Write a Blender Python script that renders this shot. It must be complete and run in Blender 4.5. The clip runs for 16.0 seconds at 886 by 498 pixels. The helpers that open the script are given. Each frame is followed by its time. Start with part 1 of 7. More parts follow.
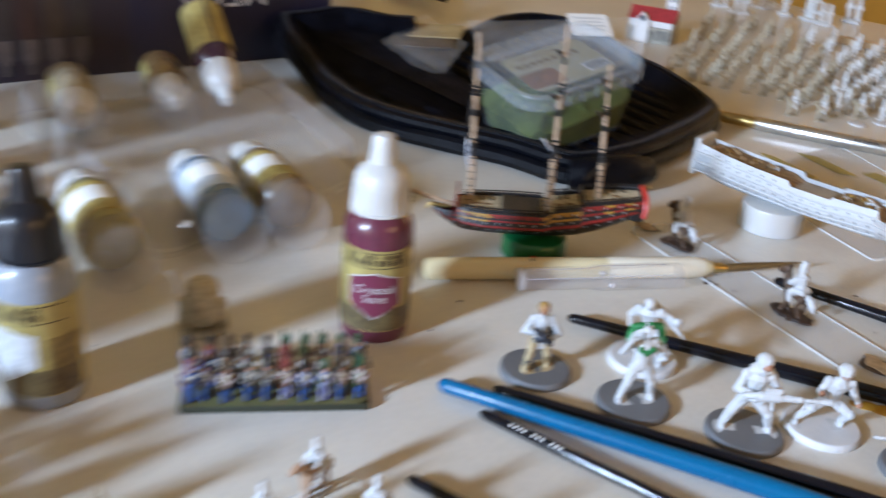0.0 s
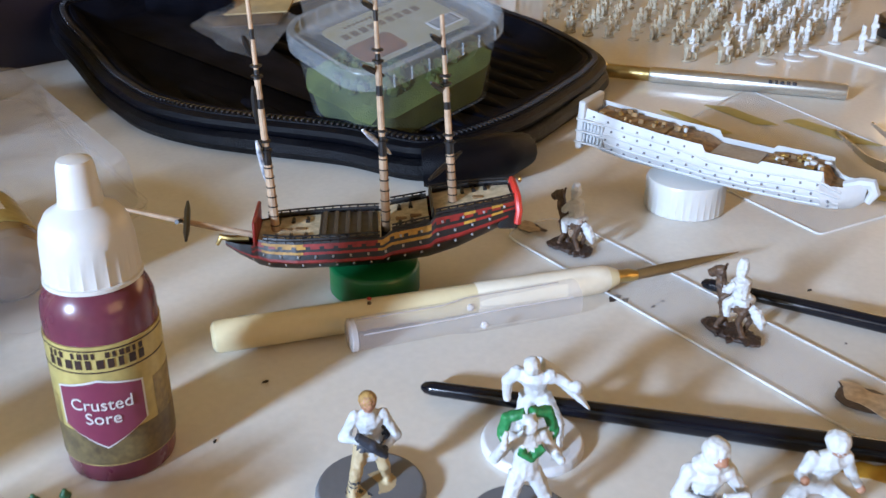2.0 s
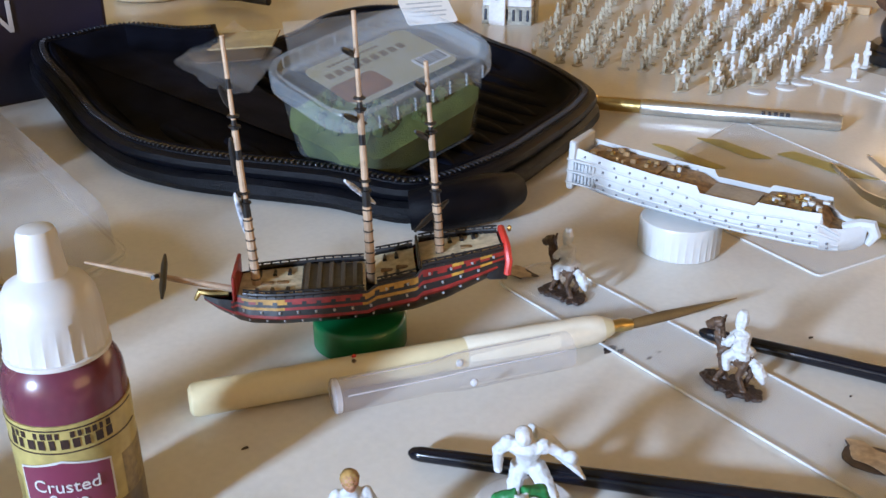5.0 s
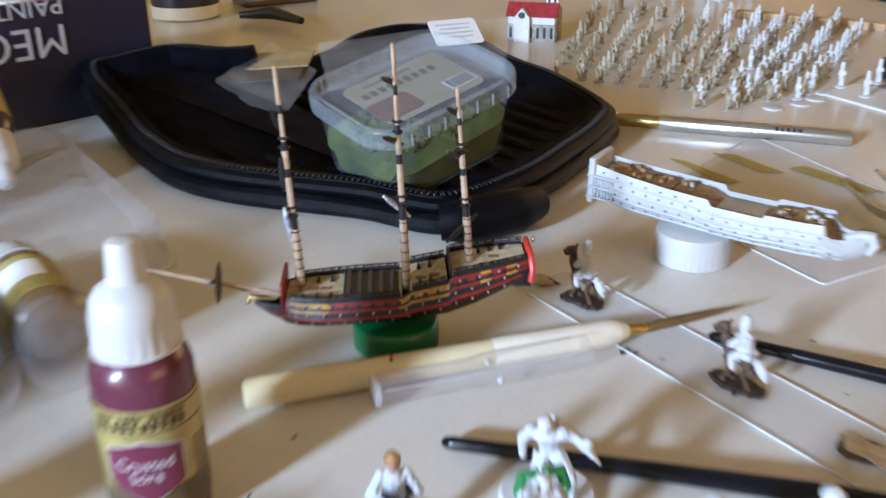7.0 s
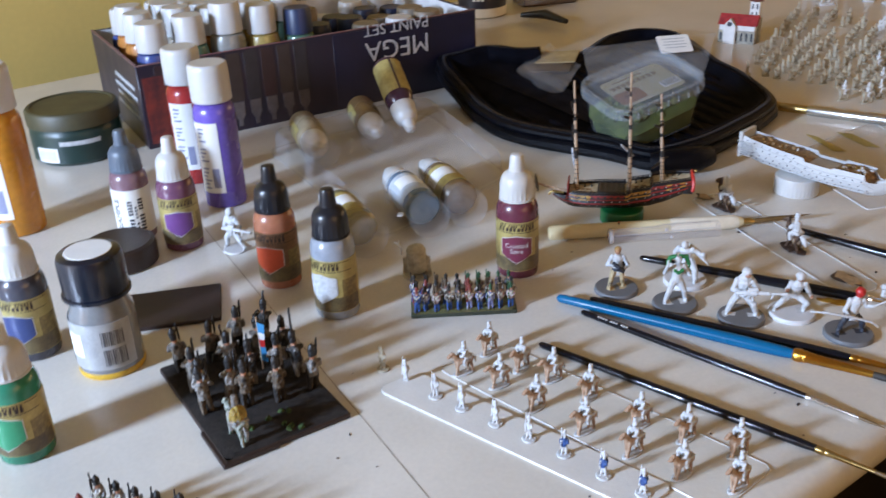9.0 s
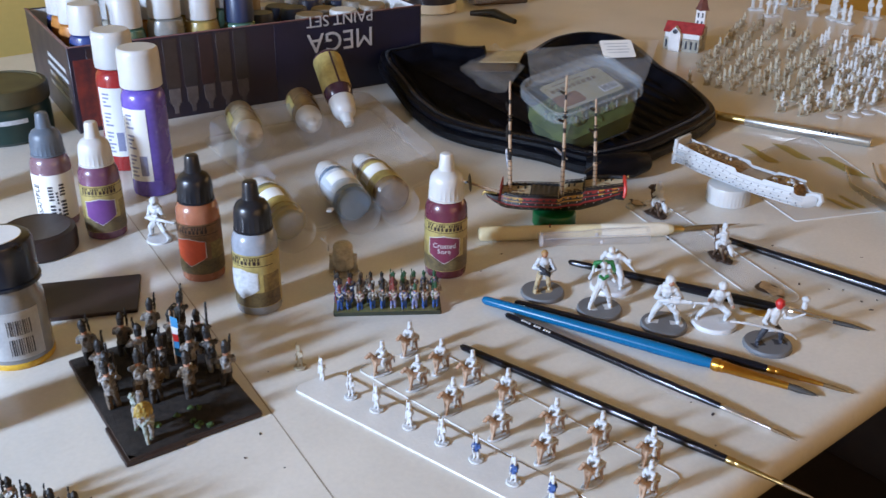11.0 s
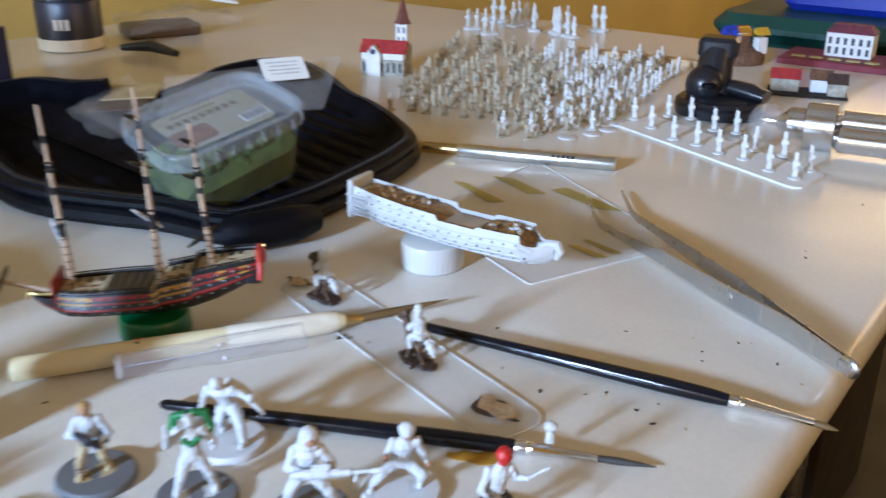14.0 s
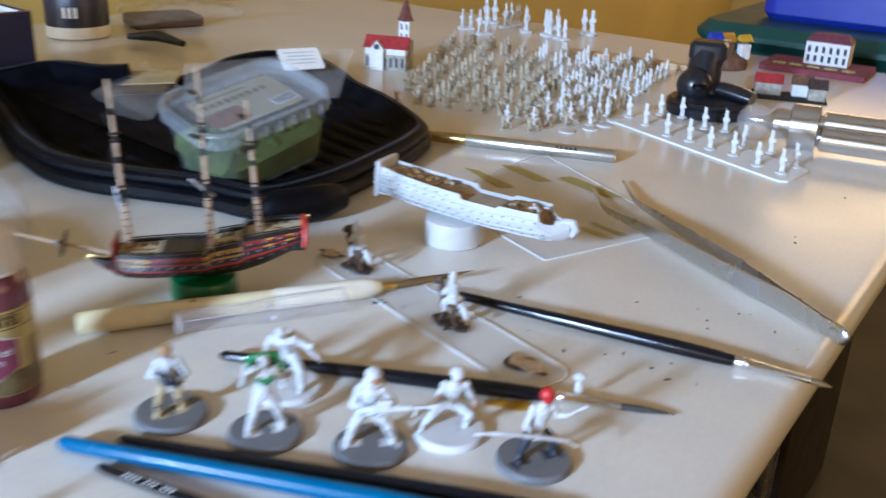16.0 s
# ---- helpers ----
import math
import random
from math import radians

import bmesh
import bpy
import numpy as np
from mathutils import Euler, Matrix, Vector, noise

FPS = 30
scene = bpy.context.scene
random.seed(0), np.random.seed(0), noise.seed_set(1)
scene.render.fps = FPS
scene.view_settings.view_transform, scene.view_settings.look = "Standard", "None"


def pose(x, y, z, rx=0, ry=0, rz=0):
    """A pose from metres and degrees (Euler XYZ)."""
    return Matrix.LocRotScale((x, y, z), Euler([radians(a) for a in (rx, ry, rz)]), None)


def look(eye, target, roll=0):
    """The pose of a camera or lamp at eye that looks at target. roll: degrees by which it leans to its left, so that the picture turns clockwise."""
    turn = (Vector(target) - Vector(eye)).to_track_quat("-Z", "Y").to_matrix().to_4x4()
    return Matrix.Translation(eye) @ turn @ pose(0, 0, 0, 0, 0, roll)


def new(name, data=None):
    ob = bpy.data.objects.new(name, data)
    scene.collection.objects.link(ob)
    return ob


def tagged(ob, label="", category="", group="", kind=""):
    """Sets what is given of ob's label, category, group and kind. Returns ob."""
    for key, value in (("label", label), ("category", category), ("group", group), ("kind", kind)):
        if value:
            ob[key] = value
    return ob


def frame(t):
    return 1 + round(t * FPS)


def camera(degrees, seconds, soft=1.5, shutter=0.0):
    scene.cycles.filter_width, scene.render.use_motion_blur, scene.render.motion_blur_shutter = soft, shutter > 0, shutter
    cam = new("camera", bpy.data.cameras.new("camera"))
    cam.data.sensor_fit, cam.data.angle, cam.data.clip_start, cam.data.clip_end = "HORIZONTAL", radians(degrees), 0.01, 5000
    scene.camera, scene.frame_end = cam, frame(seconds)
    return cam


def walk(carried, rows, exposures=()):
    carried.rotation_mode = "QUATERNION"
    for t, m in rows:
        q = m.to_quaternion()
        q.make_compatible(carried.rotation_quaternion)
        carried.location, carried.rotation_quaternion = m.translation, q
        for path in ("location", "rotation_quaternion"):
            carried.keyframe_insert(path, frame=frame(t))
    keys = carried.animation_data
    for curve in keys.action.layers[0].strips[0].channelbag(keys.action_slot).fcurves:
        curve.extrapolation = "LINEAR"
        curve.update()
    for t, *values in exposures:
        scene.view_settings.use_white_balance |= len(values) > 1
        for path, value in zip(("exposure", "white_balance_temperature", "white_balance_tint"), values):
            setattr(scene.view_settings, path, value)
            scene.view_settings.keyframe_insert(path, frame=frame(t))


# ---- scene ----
cam = camera(50.5, 16.0, 1.5, 1.0)
PATH = [
    (0, (0.026, -0.294, 0.173), (0.0, 1.518, -0.673), 5.3),
    (0.5, (0.042, -0.243, 0.157), (0.133, 1.565, -0.692), 3.1),
    (1, (0.046, -0.218, 0.154), (0.158, 1.598, -0.676), 1.8),
    (1.5, (0.056, -0.198, 0.146), (0.197, 1.599, -0.72), 0.8),
    (2, (0.059, -0.183, 0.142), (0.212, 1.609, -0.733), 0.5),
    (2.5, (0.059, -0.179, 0.141), (0.212, 1.62, -0.718), 0.5),
    (3, (0.064, -0.173, 0.142), (0.21, 1.627, -0.717), 0.1),
    (3.5, (0.066, -0.17, 0.142), (0.223, 1.628, -0.719), -0.2),
    (4, (0.065, -0.172, 0.144), (0.236, 1.635, -0.697), 0.0),
    (6.5, (0.059, -0.165, 0.148), (0.2, 1.647, -0.686), -0.4),
    (7, (0.058, -0.193, 0.157), (0.177, 1.628, -0.662), -0.6),
    (7.5, (0.034, -0.293, 0.188), (0.144, 1.523, -0.643), 0.9),
    (8, (0.044, -0.385, 0.222), (-0.031, 1.393, -0.691), -0.4),
    (8.5, (0.056, -0.468, 0.265), (-0.164, 1.298, -0.649), -2.0),
    (9, (0.052, -0.496, 0.262), (-0.294, 1.265, -0.62), -2.6),
    (9.5, (0.059, -0.488, 0.253), (-0.287, 1.265, -0.645), -1.6),
    (10, (0.067, -0.488, 0.255), (-0.244, 1.278, -0.63), -0.5),
    (12.3, (0.065, -0.472, 0.263), (-0.151, 1.303, -0.633), 0.9),
    (12.5, (0.081, -0.461, 0.256), (-0.179, 1.334, -0.588), 0.4),
    (13, (0.104, -0.369, 0.223), (0.104, 1.473, -0.556), 0.4),
    (13.5, (0.121, -0.307, 0.2), (0.264, 1.527, -0.585), 0.5),
    (14, (0.134, -0.268, 0.179), (0.357, 1.563, -0.594), 0.6),
    (14.5, (0.141, -0.254, 0.172), (0.417, 1.57, -0.6), 0.9),
    (15, (0.141, -0.255, 0.171), (0.431, 1.564, -0.609), 1.0),
    (15.5, (0.136, -0.263, 0.174), (0.42, 1.553, -0.615), 1.2),
    (16, (0.103, -0.3, 0.179), (0.396, 1.525, -0.585), 2.6),
]
EXPOSURES = [(0.0, 0.09, 6600, 10), (1.0, 0.30, 6400, 10), (3.5, 0.30, 6350, 10), (6.5, 0.28, 6300, 10), (7.5, 0.27, 6300, 10), (9.0, -0.10, 6550, 13), (10.0, -0.10, 6550, 13), (12.5, -0.08, 6350, 12), (13.0, 0.20, 5950, 10), (13.5, 0.23, 5900, 8), (14.0, 0.24, 5900, 8), (16.0, 0.25, 5850, 8)]
walk(cam, [(t, look(eye, target, roll)) for t, eye, target, roll in PATH], EXPOSURES)

# ---- light ----
U = Vector((0.682, 0.731, 0.0)).normalized()      # along the table's long side
V = Vector((-0.731, 0.682, 0.0)).normalized()     # across it
TABLE = Matrix(((U.x, V.x, 0, 0), (U.y, V.y, 0, 0), (0, 0, 1, 0), (0, 0, 0, 1)))
SUN_FROM = Vector((-0.93, 0.03, 0.280))            # in the table's axes: low from behind, through an unseen window

world = bpy.data.worlds.new("sky")
scene.world = world
world.use_nodes = True
sky = world.node_tree.nodes.new("ShaderNodeTexSky")
sky.sky_type, sky.sun_disc = "NISHITA", False
sky.sun_elevation = math.atan2(SUN_FROM.z, math.hypot(SUN_FROM.x, SUN_FROM.y))
sun_flat = TABLE.to_3x3() @ SUN_FROM
sky.sun_rotation = math.atan2(sun_flat.x, sun_flat.y)
world.node_tree.links.new(sky.outputs[0], world.node_tree.nodes["Background"].inputs[0])
world.node_tree.nodes["Background"].inputs[1].default_value = 0.06

sun = new("sun", bpy.data.lights.new("sun", "SUN"))
sun.data.energy, sun.data.angle, sun.data.color = 1.25, radians(4.5), (0.57, 0.74, 1.03)
sun.matrix_world = look(sun_flat * 5, (0, 0, 0))

def added_lamp(name, u, v, z, toward, sx, sy, watts, color):
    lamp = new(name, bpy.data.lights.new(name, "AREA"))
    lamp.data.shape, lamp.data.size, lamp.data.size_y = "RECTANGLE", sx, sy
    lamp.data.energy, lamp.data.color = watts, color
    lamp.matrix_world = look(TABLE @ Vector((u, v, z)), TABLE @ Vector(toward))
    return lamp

# Small unseen lamp set close, added so the cool light falls off along the table.
added_lamp("unseen_key_lamp", -1.18, 0.02, 0.385, (0.05, -0.03, 0.0), 0.11, 0.12, 24, (0.58, 0.79, 1.13))
# Unseen warm fill, added to tint the shaded table; no side window is known.
added_lamp("warm_side_fill", 0.10, -2.98, 0.8, (0.0, 0.5, 0.1), 1.6, 1.1, 17, (1.0, 0.58, 0.19))
# Second unseen warm fill, added low at the far end.
added_lamp("warm_far_fill", 3.16, -0.4, 0.72, (0.0, 0.1, 0.0), 1.9, 0.6, 13, (1.0, 0.61, 0.24))

# ---- materials ----
def mat(name, color, rough=0.5, metal=0.0, vary=0.12, scale=60.0, fine=600.0, bump=0.15, second=None, coat=0.0, sss=0.0, spec=0.5):
    m = bpy.data.materials.new(name)
    m.use_nodes = True
    nt = m.node_tree
    b = nt.nodes["Principled BSDF"]
    tc = nt.nodes.new("ShaderNodeTexCoord")
    n1, n2 = nt.nodes.new("ShaderNodeTexNoise"), nt.nodes.new("ShaderNodeTexNoise")
    n1.inputs["Scale"].default_value, n2.inputs["Scale"].default_value = scale, fine
    n1.inputs["Detail"].default_value, n2.inputs["Detail"].default_value = 4, 3
    for n in (n1, n2):
        nt.links.new(tc.outputs["Object"], n.inputs["Vector"])
    mix = nt.nodes.new("ShaderNodeMix")
    mix.data_type = "RGBA"
    c = Vector(color)
    d = Vector(second) if second else c * (1 - 2 * vary)
    mix.inputs[6].default_value = (*(c * (1 + vary * 0.5)), 1)
    mix.inputs[7].default_value = (*d, 1)
    add = nt.nodes.new("ShaderNodeMath")
    add.operation = "MULTIPLY_ADD"
    nt.links.new(n2.outputs[0], add.inputs[0])
    add.inputs[1].default_value = 0.4
    nt.links.new(n1.outputs[0], add.inputs[2])
    ramp = nt.nodes.new("ShaderNodeMapRange")
    ramp.inputs[1].default_value, ramp.inputs[2].default_value = 0.45, 0.95
    nt.links.new(add.outputs[0], ramp.inputs[0])
    nt.links.new(ramp.outputs[0], mix.inputs[0])
    nt.links.new(mix.outputs[2], b.inputs["Base Color"])
    rr = nt.nodes.new("ShaderNodeMapRange")
    rr.inputs[3].default_value, rr.inputs[4].default_value = max(0.02, rough - 0.08), min(1, rough + 0.1)
    nt.links.new(n1.outputs[0], rr.inputs[0])
    nt.links.new(rr.outputs[0], b.inputs["Roughness"])
    b.inputs["Metallic"].default_value = metal
    b.inputs["Specular IOR Level"].default_value = spec
    b.inputs["Coat Weight"].default_value = coat
    if sss:
        b.inputs["Subsurface Weight"].default_value = sss
        b.inputs["Subsurface Radius"].default_value = (0.004, 0.003, 0.002)
        b.inputs["Subsurface Scale"].default_value = 0.6
    if bump:
        bp = nt.nodes.new("ShaderNodeBump")
        bp.inputs["Strength"].default_value, bp.inputs["Distance"].default_value = bump, 0.0006
        nt.links.new(n2.outputs[0], bp.inputs["Height"])
        nt.links.new(bp.outputs[0], b.inputs["Normal"])
    return m


def clear(name, color, see=0.75, rough=0.12, bump=0.3, scale=40.0):
    """Thin clear or milky plastic."""
    m = bpy.data.materials.new(name)
    m.use_nodes = True
    nt = m.node_tree
    b = nt.nodes["Principled BSDF"]
    b.inputs["Base Color"].default_value, b.inputs["Roughness"].default_value = (*color, 1), rough
    t, mx = nt.nodes.new("ShaderNodeBsdfTransparent"), nt.nodes.new("ShaderNodeMixShader")
    n, bp, tc = nt.nodes.new("ShaderNodeTexNoise"), nt.nodes.new("ShaderNodeBump"), nt.nodes.new("ShaderNodeTexCoord")
    nt.links.new(tc.outputs["Object"], n.inputs["Vector"])
    n.inputs["Scale"].default_value = scale
    bp.inputs["Strength"].default_value, bp.inputs["Distance"].default_value = bump, 0.002
    nt.links.new(n.outputs[0], bp.inputs["Height"])
    nt.links.new(bp.outputs[0], b.inputs["Normal"])
    mr = nt.nodes.new("ShaderNodeMapRange")
    mr.inputs[3].default_value, mr.inputs[4].default_value = 1 - see - 0.06, 1 - see + 0.06
    nt.links.new(n.outputs[0], mr.inputs[0])
    nt.links.new(mr.outputs[0], mx.inputs[0])
    nt.links.new(t.outputs[0], mx.inputs[1])
    nt.links.new(b.outputs[0], mx.inputs[2])
    nt.links.new(mx.outputs[0], nt.nodes["Material Output"].inputs[0])
    return m


WHITE = mat("white_primer", (0.525, 0.534, 0.542), 0.6, vary=0.05)
WHITE_PLASTIC = mat("white_plastic", (0.545, 0.540, 0.528), 0.35, vary=0.03, bump=0.03, sss=0.15)
BLACK_PLASTIC = mat("black_plastic", (0.012, 0.013, 0.018), 0.3, bump=0.03)
GREY_BASE = mat("grey_plastic", (0.145, 0.15, 0.16), 0.55, vary=0.05)
TABLETOP = mat("cream_tabletop", (0.71, 0.67, 0.60), 0.20, vary=0.07, scale=14, fine=420, bump=0.05)
FOLD_BROWN = mat("brown_fold", (0.14, 0.11, 0.08), 0.8, vary=0.5, scale=25, second=(0.45, 0.40, 0.33))
YELLOW_WALL = mat("yellow_wall", (0.66, 0.49, 0.15), 0.75, vary=0.06, scale=4, fine=150, bump=0.3)
PLASTER = mat("white_ceiling", (0.75, 0.73, 0.68), 0.85, scale=3, fine=100)
DARK_FLOOR = mat("dark_brown_floor", (0.0225, 0.0140, 0.0100), 0.6, vary=0.3, scale=8, fine=300)
TAN = mat("tan_resin", (0.45, 0.40, 0.30), 0.65, vary=0.18, scale=150)
CASE_LINING = mat("black_case_lining", (0.0045, 0.0052, 0.0095), 0.6, vary=0.3, scale=60, fine=2500, bump=0.25, spec=0.03)
CASE_WEAVE = mat("black_case_weave", (0.0035, 0.0038, 0.0062), 0.42, vary=0.3, scale=80, fine=1400, bump=0.9, spec=0.14)
DARK_TRIM = mat("black_case_trim", (0.003, 0.0034, 0.006), 0.34, vary=0.2, scale=80, fine=2500, bump=0.5, spec=0.10)
STEEL = mat("steel", (0.62, 0.62, 0.62), 0.28, 1.0, vary=0.06, bump=0.05)
CHROME = mat("bright_chrome", (0.75, 0.75, 0.76), 0.16, 1.0, vary=0.04, bump=0.03)
BRASS = mat("brass", (0.55, 0.4, 0.16), 0.3, 1.0, vary=0.1)
BLUE_PAINT = mat("blue_lacquer", (0.0, 0.11, 0.25), 0.25, vary=0.08, bump=0.02, spec=0.3)
BLACK_PAINT = mat("black_lacquer", (0.004, 0.0045, 0.008), 0.12, vary=0.1, bump=0.02, spec=0.4)
GOLD_PAINT = mat("gold_paint", (0.5, 0.24, 0.025), 0.35, 0.2, vary=0.15)
IVORY = mat("ivory_plastic", (0.72, 0.62, 0.38), 0.28, vary=0.05, scale=30, bump=0.03, coat=0.3)
IVORY_PALE = mat("pale_ivory_plastic", (0.78, 0.72, 0.58), 0.3, vary=0.06, scale=90, bump=0.03)
BRISTLE = mat("brown_bristle", (0.16, 0.09, 0.03), 0.5, vary=0.25, fine=2000)
DARK_BRISTLE = mat("dark_bristle", (0.05, 0.045, 0.04), 0.6, vary=0.25, fine=2000)
BROWN_PAINT = mat("dark_brown_paint", (0.045, 0.024, 0.016), 0.5, vary=0.3, scale=250, fine=1500, bump=0.5)
HORSE = mat("chestnut_paint", (0.24, 0.115, 0.05), 0.6, vary=0.3, scale=260, second=(0.46, 0.34, 0.25))
FLESH = mat("flesh_paint", (0.42, 0.21, 0.13), 0.6, vary=0.2, scale=500)
LEAF_GREEN = mat("green_paint", (0.02, 0.2, 0.06), 0.5, vary=0.25, scale=300)
BLUE_COAT = mat("blue_coat_paint", (0.02, 0.07, 0.24), 0.55, vary=0.25, scale=400)
RED_PAINT = mat("red_paint", (0.5, 0.02, 0.018), 0.45, vary=0.15, scale=300)
YELLOW_PAINT = mat("yellow_paint", (0.6, 0.36, 0.03), 0.5, vary=0.15, scale=300)
HAIR = mat("hair_paint", (0.34, 0.2, 0.06), 0.6, vary=0.3, scale=600)
CLOTH_GREY = mat("grey_tunic_paint", (0.5, 0.52, 0.54), 0.65, vary=0.15, scale=400)
SKIRT_DARK = mat("slate_paint", (0.03, 0.035, 0.05), 0.6, vary=0.2, scale=400)
TURF = mat("static_grass", (0.08, 0.1, 0.03), 0.9, vary=0.4, scale=300, fine=2500, bump=1.0, second=(0.16, 0.12, 0.05))
MUD = mat("brown_flock", (0.022, 0.015, 0.011), 0.9, vary=0.4, scale=300, fine=2500, bump=1.0)
BROWN_CARD = mat("dark_brown_card", (0.028, 0.014, 0.011), 0.5, vary=0.15, scale=40)
MILKY = clear("milky_plastic", (0.5, 0.54, 0.56), 0.91, 0.2)
MILKY_LID = clear("milky_lid_plastic", (0.5, 0.55, 0.6), 0.79, 0.22)
CLEAR = clear("clear_plastic", (0.85, 0.87, 0.9), 0.9, 0.08, bump=0.8, scale=60)
FILM = clear("clear_film", (0.72, 0.74, 0.78), 0.90, 0.10, bump=1.0, scale=35)
SHEET = clear("clear_sheet", (0.82, 0.82, 0.82), 0.78, 0.3, bump=0.05)
FLOCK = mat("green_flock", (0.072, 0.098, 0.018), 0.95, vary=0.3, scale=70, fine=1500, bump=1.0, second=(0.028, 0.045, 0.008))
PAPER = mat("white_paper", (0.75, 0.75, 0.73), 0.7, vary=0.03)
INK = mat("dark_ink", (0.03, 0.03, 0.04), 0.6, bump=0)


# ---- mesh tools ----
class Shape:
    """Gathers verts and faces; T places what is added next."""
    def __init__(self):
        self.v, self.f, self.m, self.T = [], [], [], Matrix()

    def put(self, verts, faces, mi=0):
        n = len(self.v)
        self.v += [tuple(self.T @ Vector(p)) for p in verts]
        self.f += [tuple(i + n for i in f) for f in faces]
        self.m += [mi] * len(faces)
        return self

    def loft(self, rings, mi=0, caps=(True, True), closed=True, mis=None):
        k = len(rings[0])
        n = len(self.v)
        for r in rings:
            self.v += [tuple(self.T @ Vector(p)) for p in r]
        for j in range(len(rings) - 1):
            for i in range(k if closed else k - 1):
                a, b = n + j * k + i, n + j * k + (i + 1) % k
                self.f.append((a, b, b + k, a + k))
                self.m.append(mis[j] if mis else mi)
        if caps[0]:
            self.f.append(tuple(range(n + k - 1, n - 1, -1)))
            self.m.append(mis[0] if mis else mi)
        if caps[1]:
            e = n + (len(rings) - 1) * k
            self.f.append(tuple(range(e, e + k)))
            self.m.append(mis[-1] if mis else mi)
        return self

    def lathe(self, prof, seg=24, mi=0, mis=None, c=(0, 0, 0), caps=(True, True), ribs=0.0, rib_from=9e9, rib_to=9e9):
        rings = []
        for r, z in prof:
            rr = [r + (ribs if rib_from <= z <= rib_to and i % 2 else 0) for i in range(seg)]
            rings.append([(c[0] + rr[i] * math.cos(2 * math.pi * i / seg), c[1] + rr[i] * math.sin(2 * math.pi * i / seg), c[2] + z) for i in range(seg)])
        return self.loft(rings, mi, caps, mis=mis)

    def tube(self, pts, radii, seg=8, mi=0, mis=None, flat=1.0):
        pts = [Vector(p) for p in pts]
        if not hasattr(radii, "__len__"):
            radii = [radii] * len(pts)
        rings, side = [], None
        for i, p in enumerate(pts):
            d = (pts[min(i + 1, len(pts) - 1)] - pts[max(i - 1, 0)]).normalized()
            if side is None:
                side = d.cross(Vector((0, 0, 1)) if abs(d.z) < 0.9 else Vector((1, 0, 0))).normalized()
            side = (side - d * side.dot(d)).normalized()
            up = side.cross(d)
            rings.append([p + side * (radii[i] * math.cos(2 * math.pi * k / seg)) + up * (radii[i] * flat * math.sin(2 * math.pi * k / seg)) for k in range(seg)])
        return self.loft(rings, mi, mis=mis)

    def ball(self, c, r, mi=0, seg=8, rings=5, rough=0.0, seed=0):
        r = (r, r, r) if not hasattr(r, "__len__") else r
        rnd = random.Random(seed)
        rr = []
        for j in range(rings + 1):
            a = math.pi * (j + 0.0) / rings - math.pi / 2
            a = max(-1.45, min(1.45, a))
            rr.append([(c[0] + r[0] * math.cos(a) * math.cos(2 * math.pi * i / seg) * (1 + rough * rnd.uniform(-1, 1)),
                        c[1] + r[1] * math.cos(a) * math.sin(2 * math.pi * i / seg) * (1 + rough * rnd.uniform(-1, 1)),
                        c[2] + r[2] * math.sin(a) * (1 + rough * rnd.uniform(-1, 1))) for i in range(seg)])
        return self.loft(rr, mi)

    def rbox(self, c, size, r=0.002, b=0.0005, mi=0, seg=4):
        """A box with round upright corners (r) and bevelled rims (b), standing on c."""
        sx, sy, sz = size
        r = min(r, sx / 2 - 1e-5, sy / 2 - 1e-5)

        def ring(inset, z):
            out = []
            q = max(r - inset, 1e-5)
            for qx, qy, a0 in ((1, 1, 0), (-1, 1, 90), (-1, -1, 180), (1, -1, 270)):
                for k in range(seg + 1):
                    a = radians(a0 + 90 * k / seg)
                    out.append((c[0] + qx * (sx / 2 - r) + q * math.cos(a), c[1] + qy * (sy / 2 - r) + q * math.sin(a), c[2] + z))
            return out
        b = min(b, sz / 2.01, r * 0.9)
        return self.loft([ring(b, 0), ring(0, b), ring(0, sz - b), ring(b, sz)], mi)

    def mesh(self, name, mats, smooth=True):
        me = bpy.data.meshes.new(name)
        me.from_pydata(self.v, [], self.f)
        for m in mats if hasattr(mats, "__len__") else [mats]:
            me.materials.append(m)
        me.polygons.foreach_set("material_index", self.m)
        me.update()
        me.shade_smooth() if smooth else me.shade_flat()
        if smooth:
            me.set_sharp_from_angle(angle=radians(38))
        return me


def thing(name, at, turn=0, label="", category="", group="", kind=""):
    ob = new(name)
    ob.empty_display_size = 0.01
    ob.matrix_basis = pose(*at, 0, 0, turn)
    return tagged(ob, label, category, group, kind)


def part(name, shape, mats, parent, label="", smooth=True, at=None):
    ob = new(name, shape.mesh(name, mats, smooth) if isinstance(shape, Shape) else shape)
    ob.parent = parent
    if at is not None:
        ob.matrix_basis = at
    if label:
        ob["label"] = label
    return ob


def solid(name, shape, mats, at=None, label="", category="", group="", kind="", smooth=True):
    ob = new(name, shape.mesh(name, mats, smooth) if isinstance(shape, Shape) else shape)
    if at is not None:
        ob.matrix_basis = at
    return tagged(ob, label, category, group, kind)


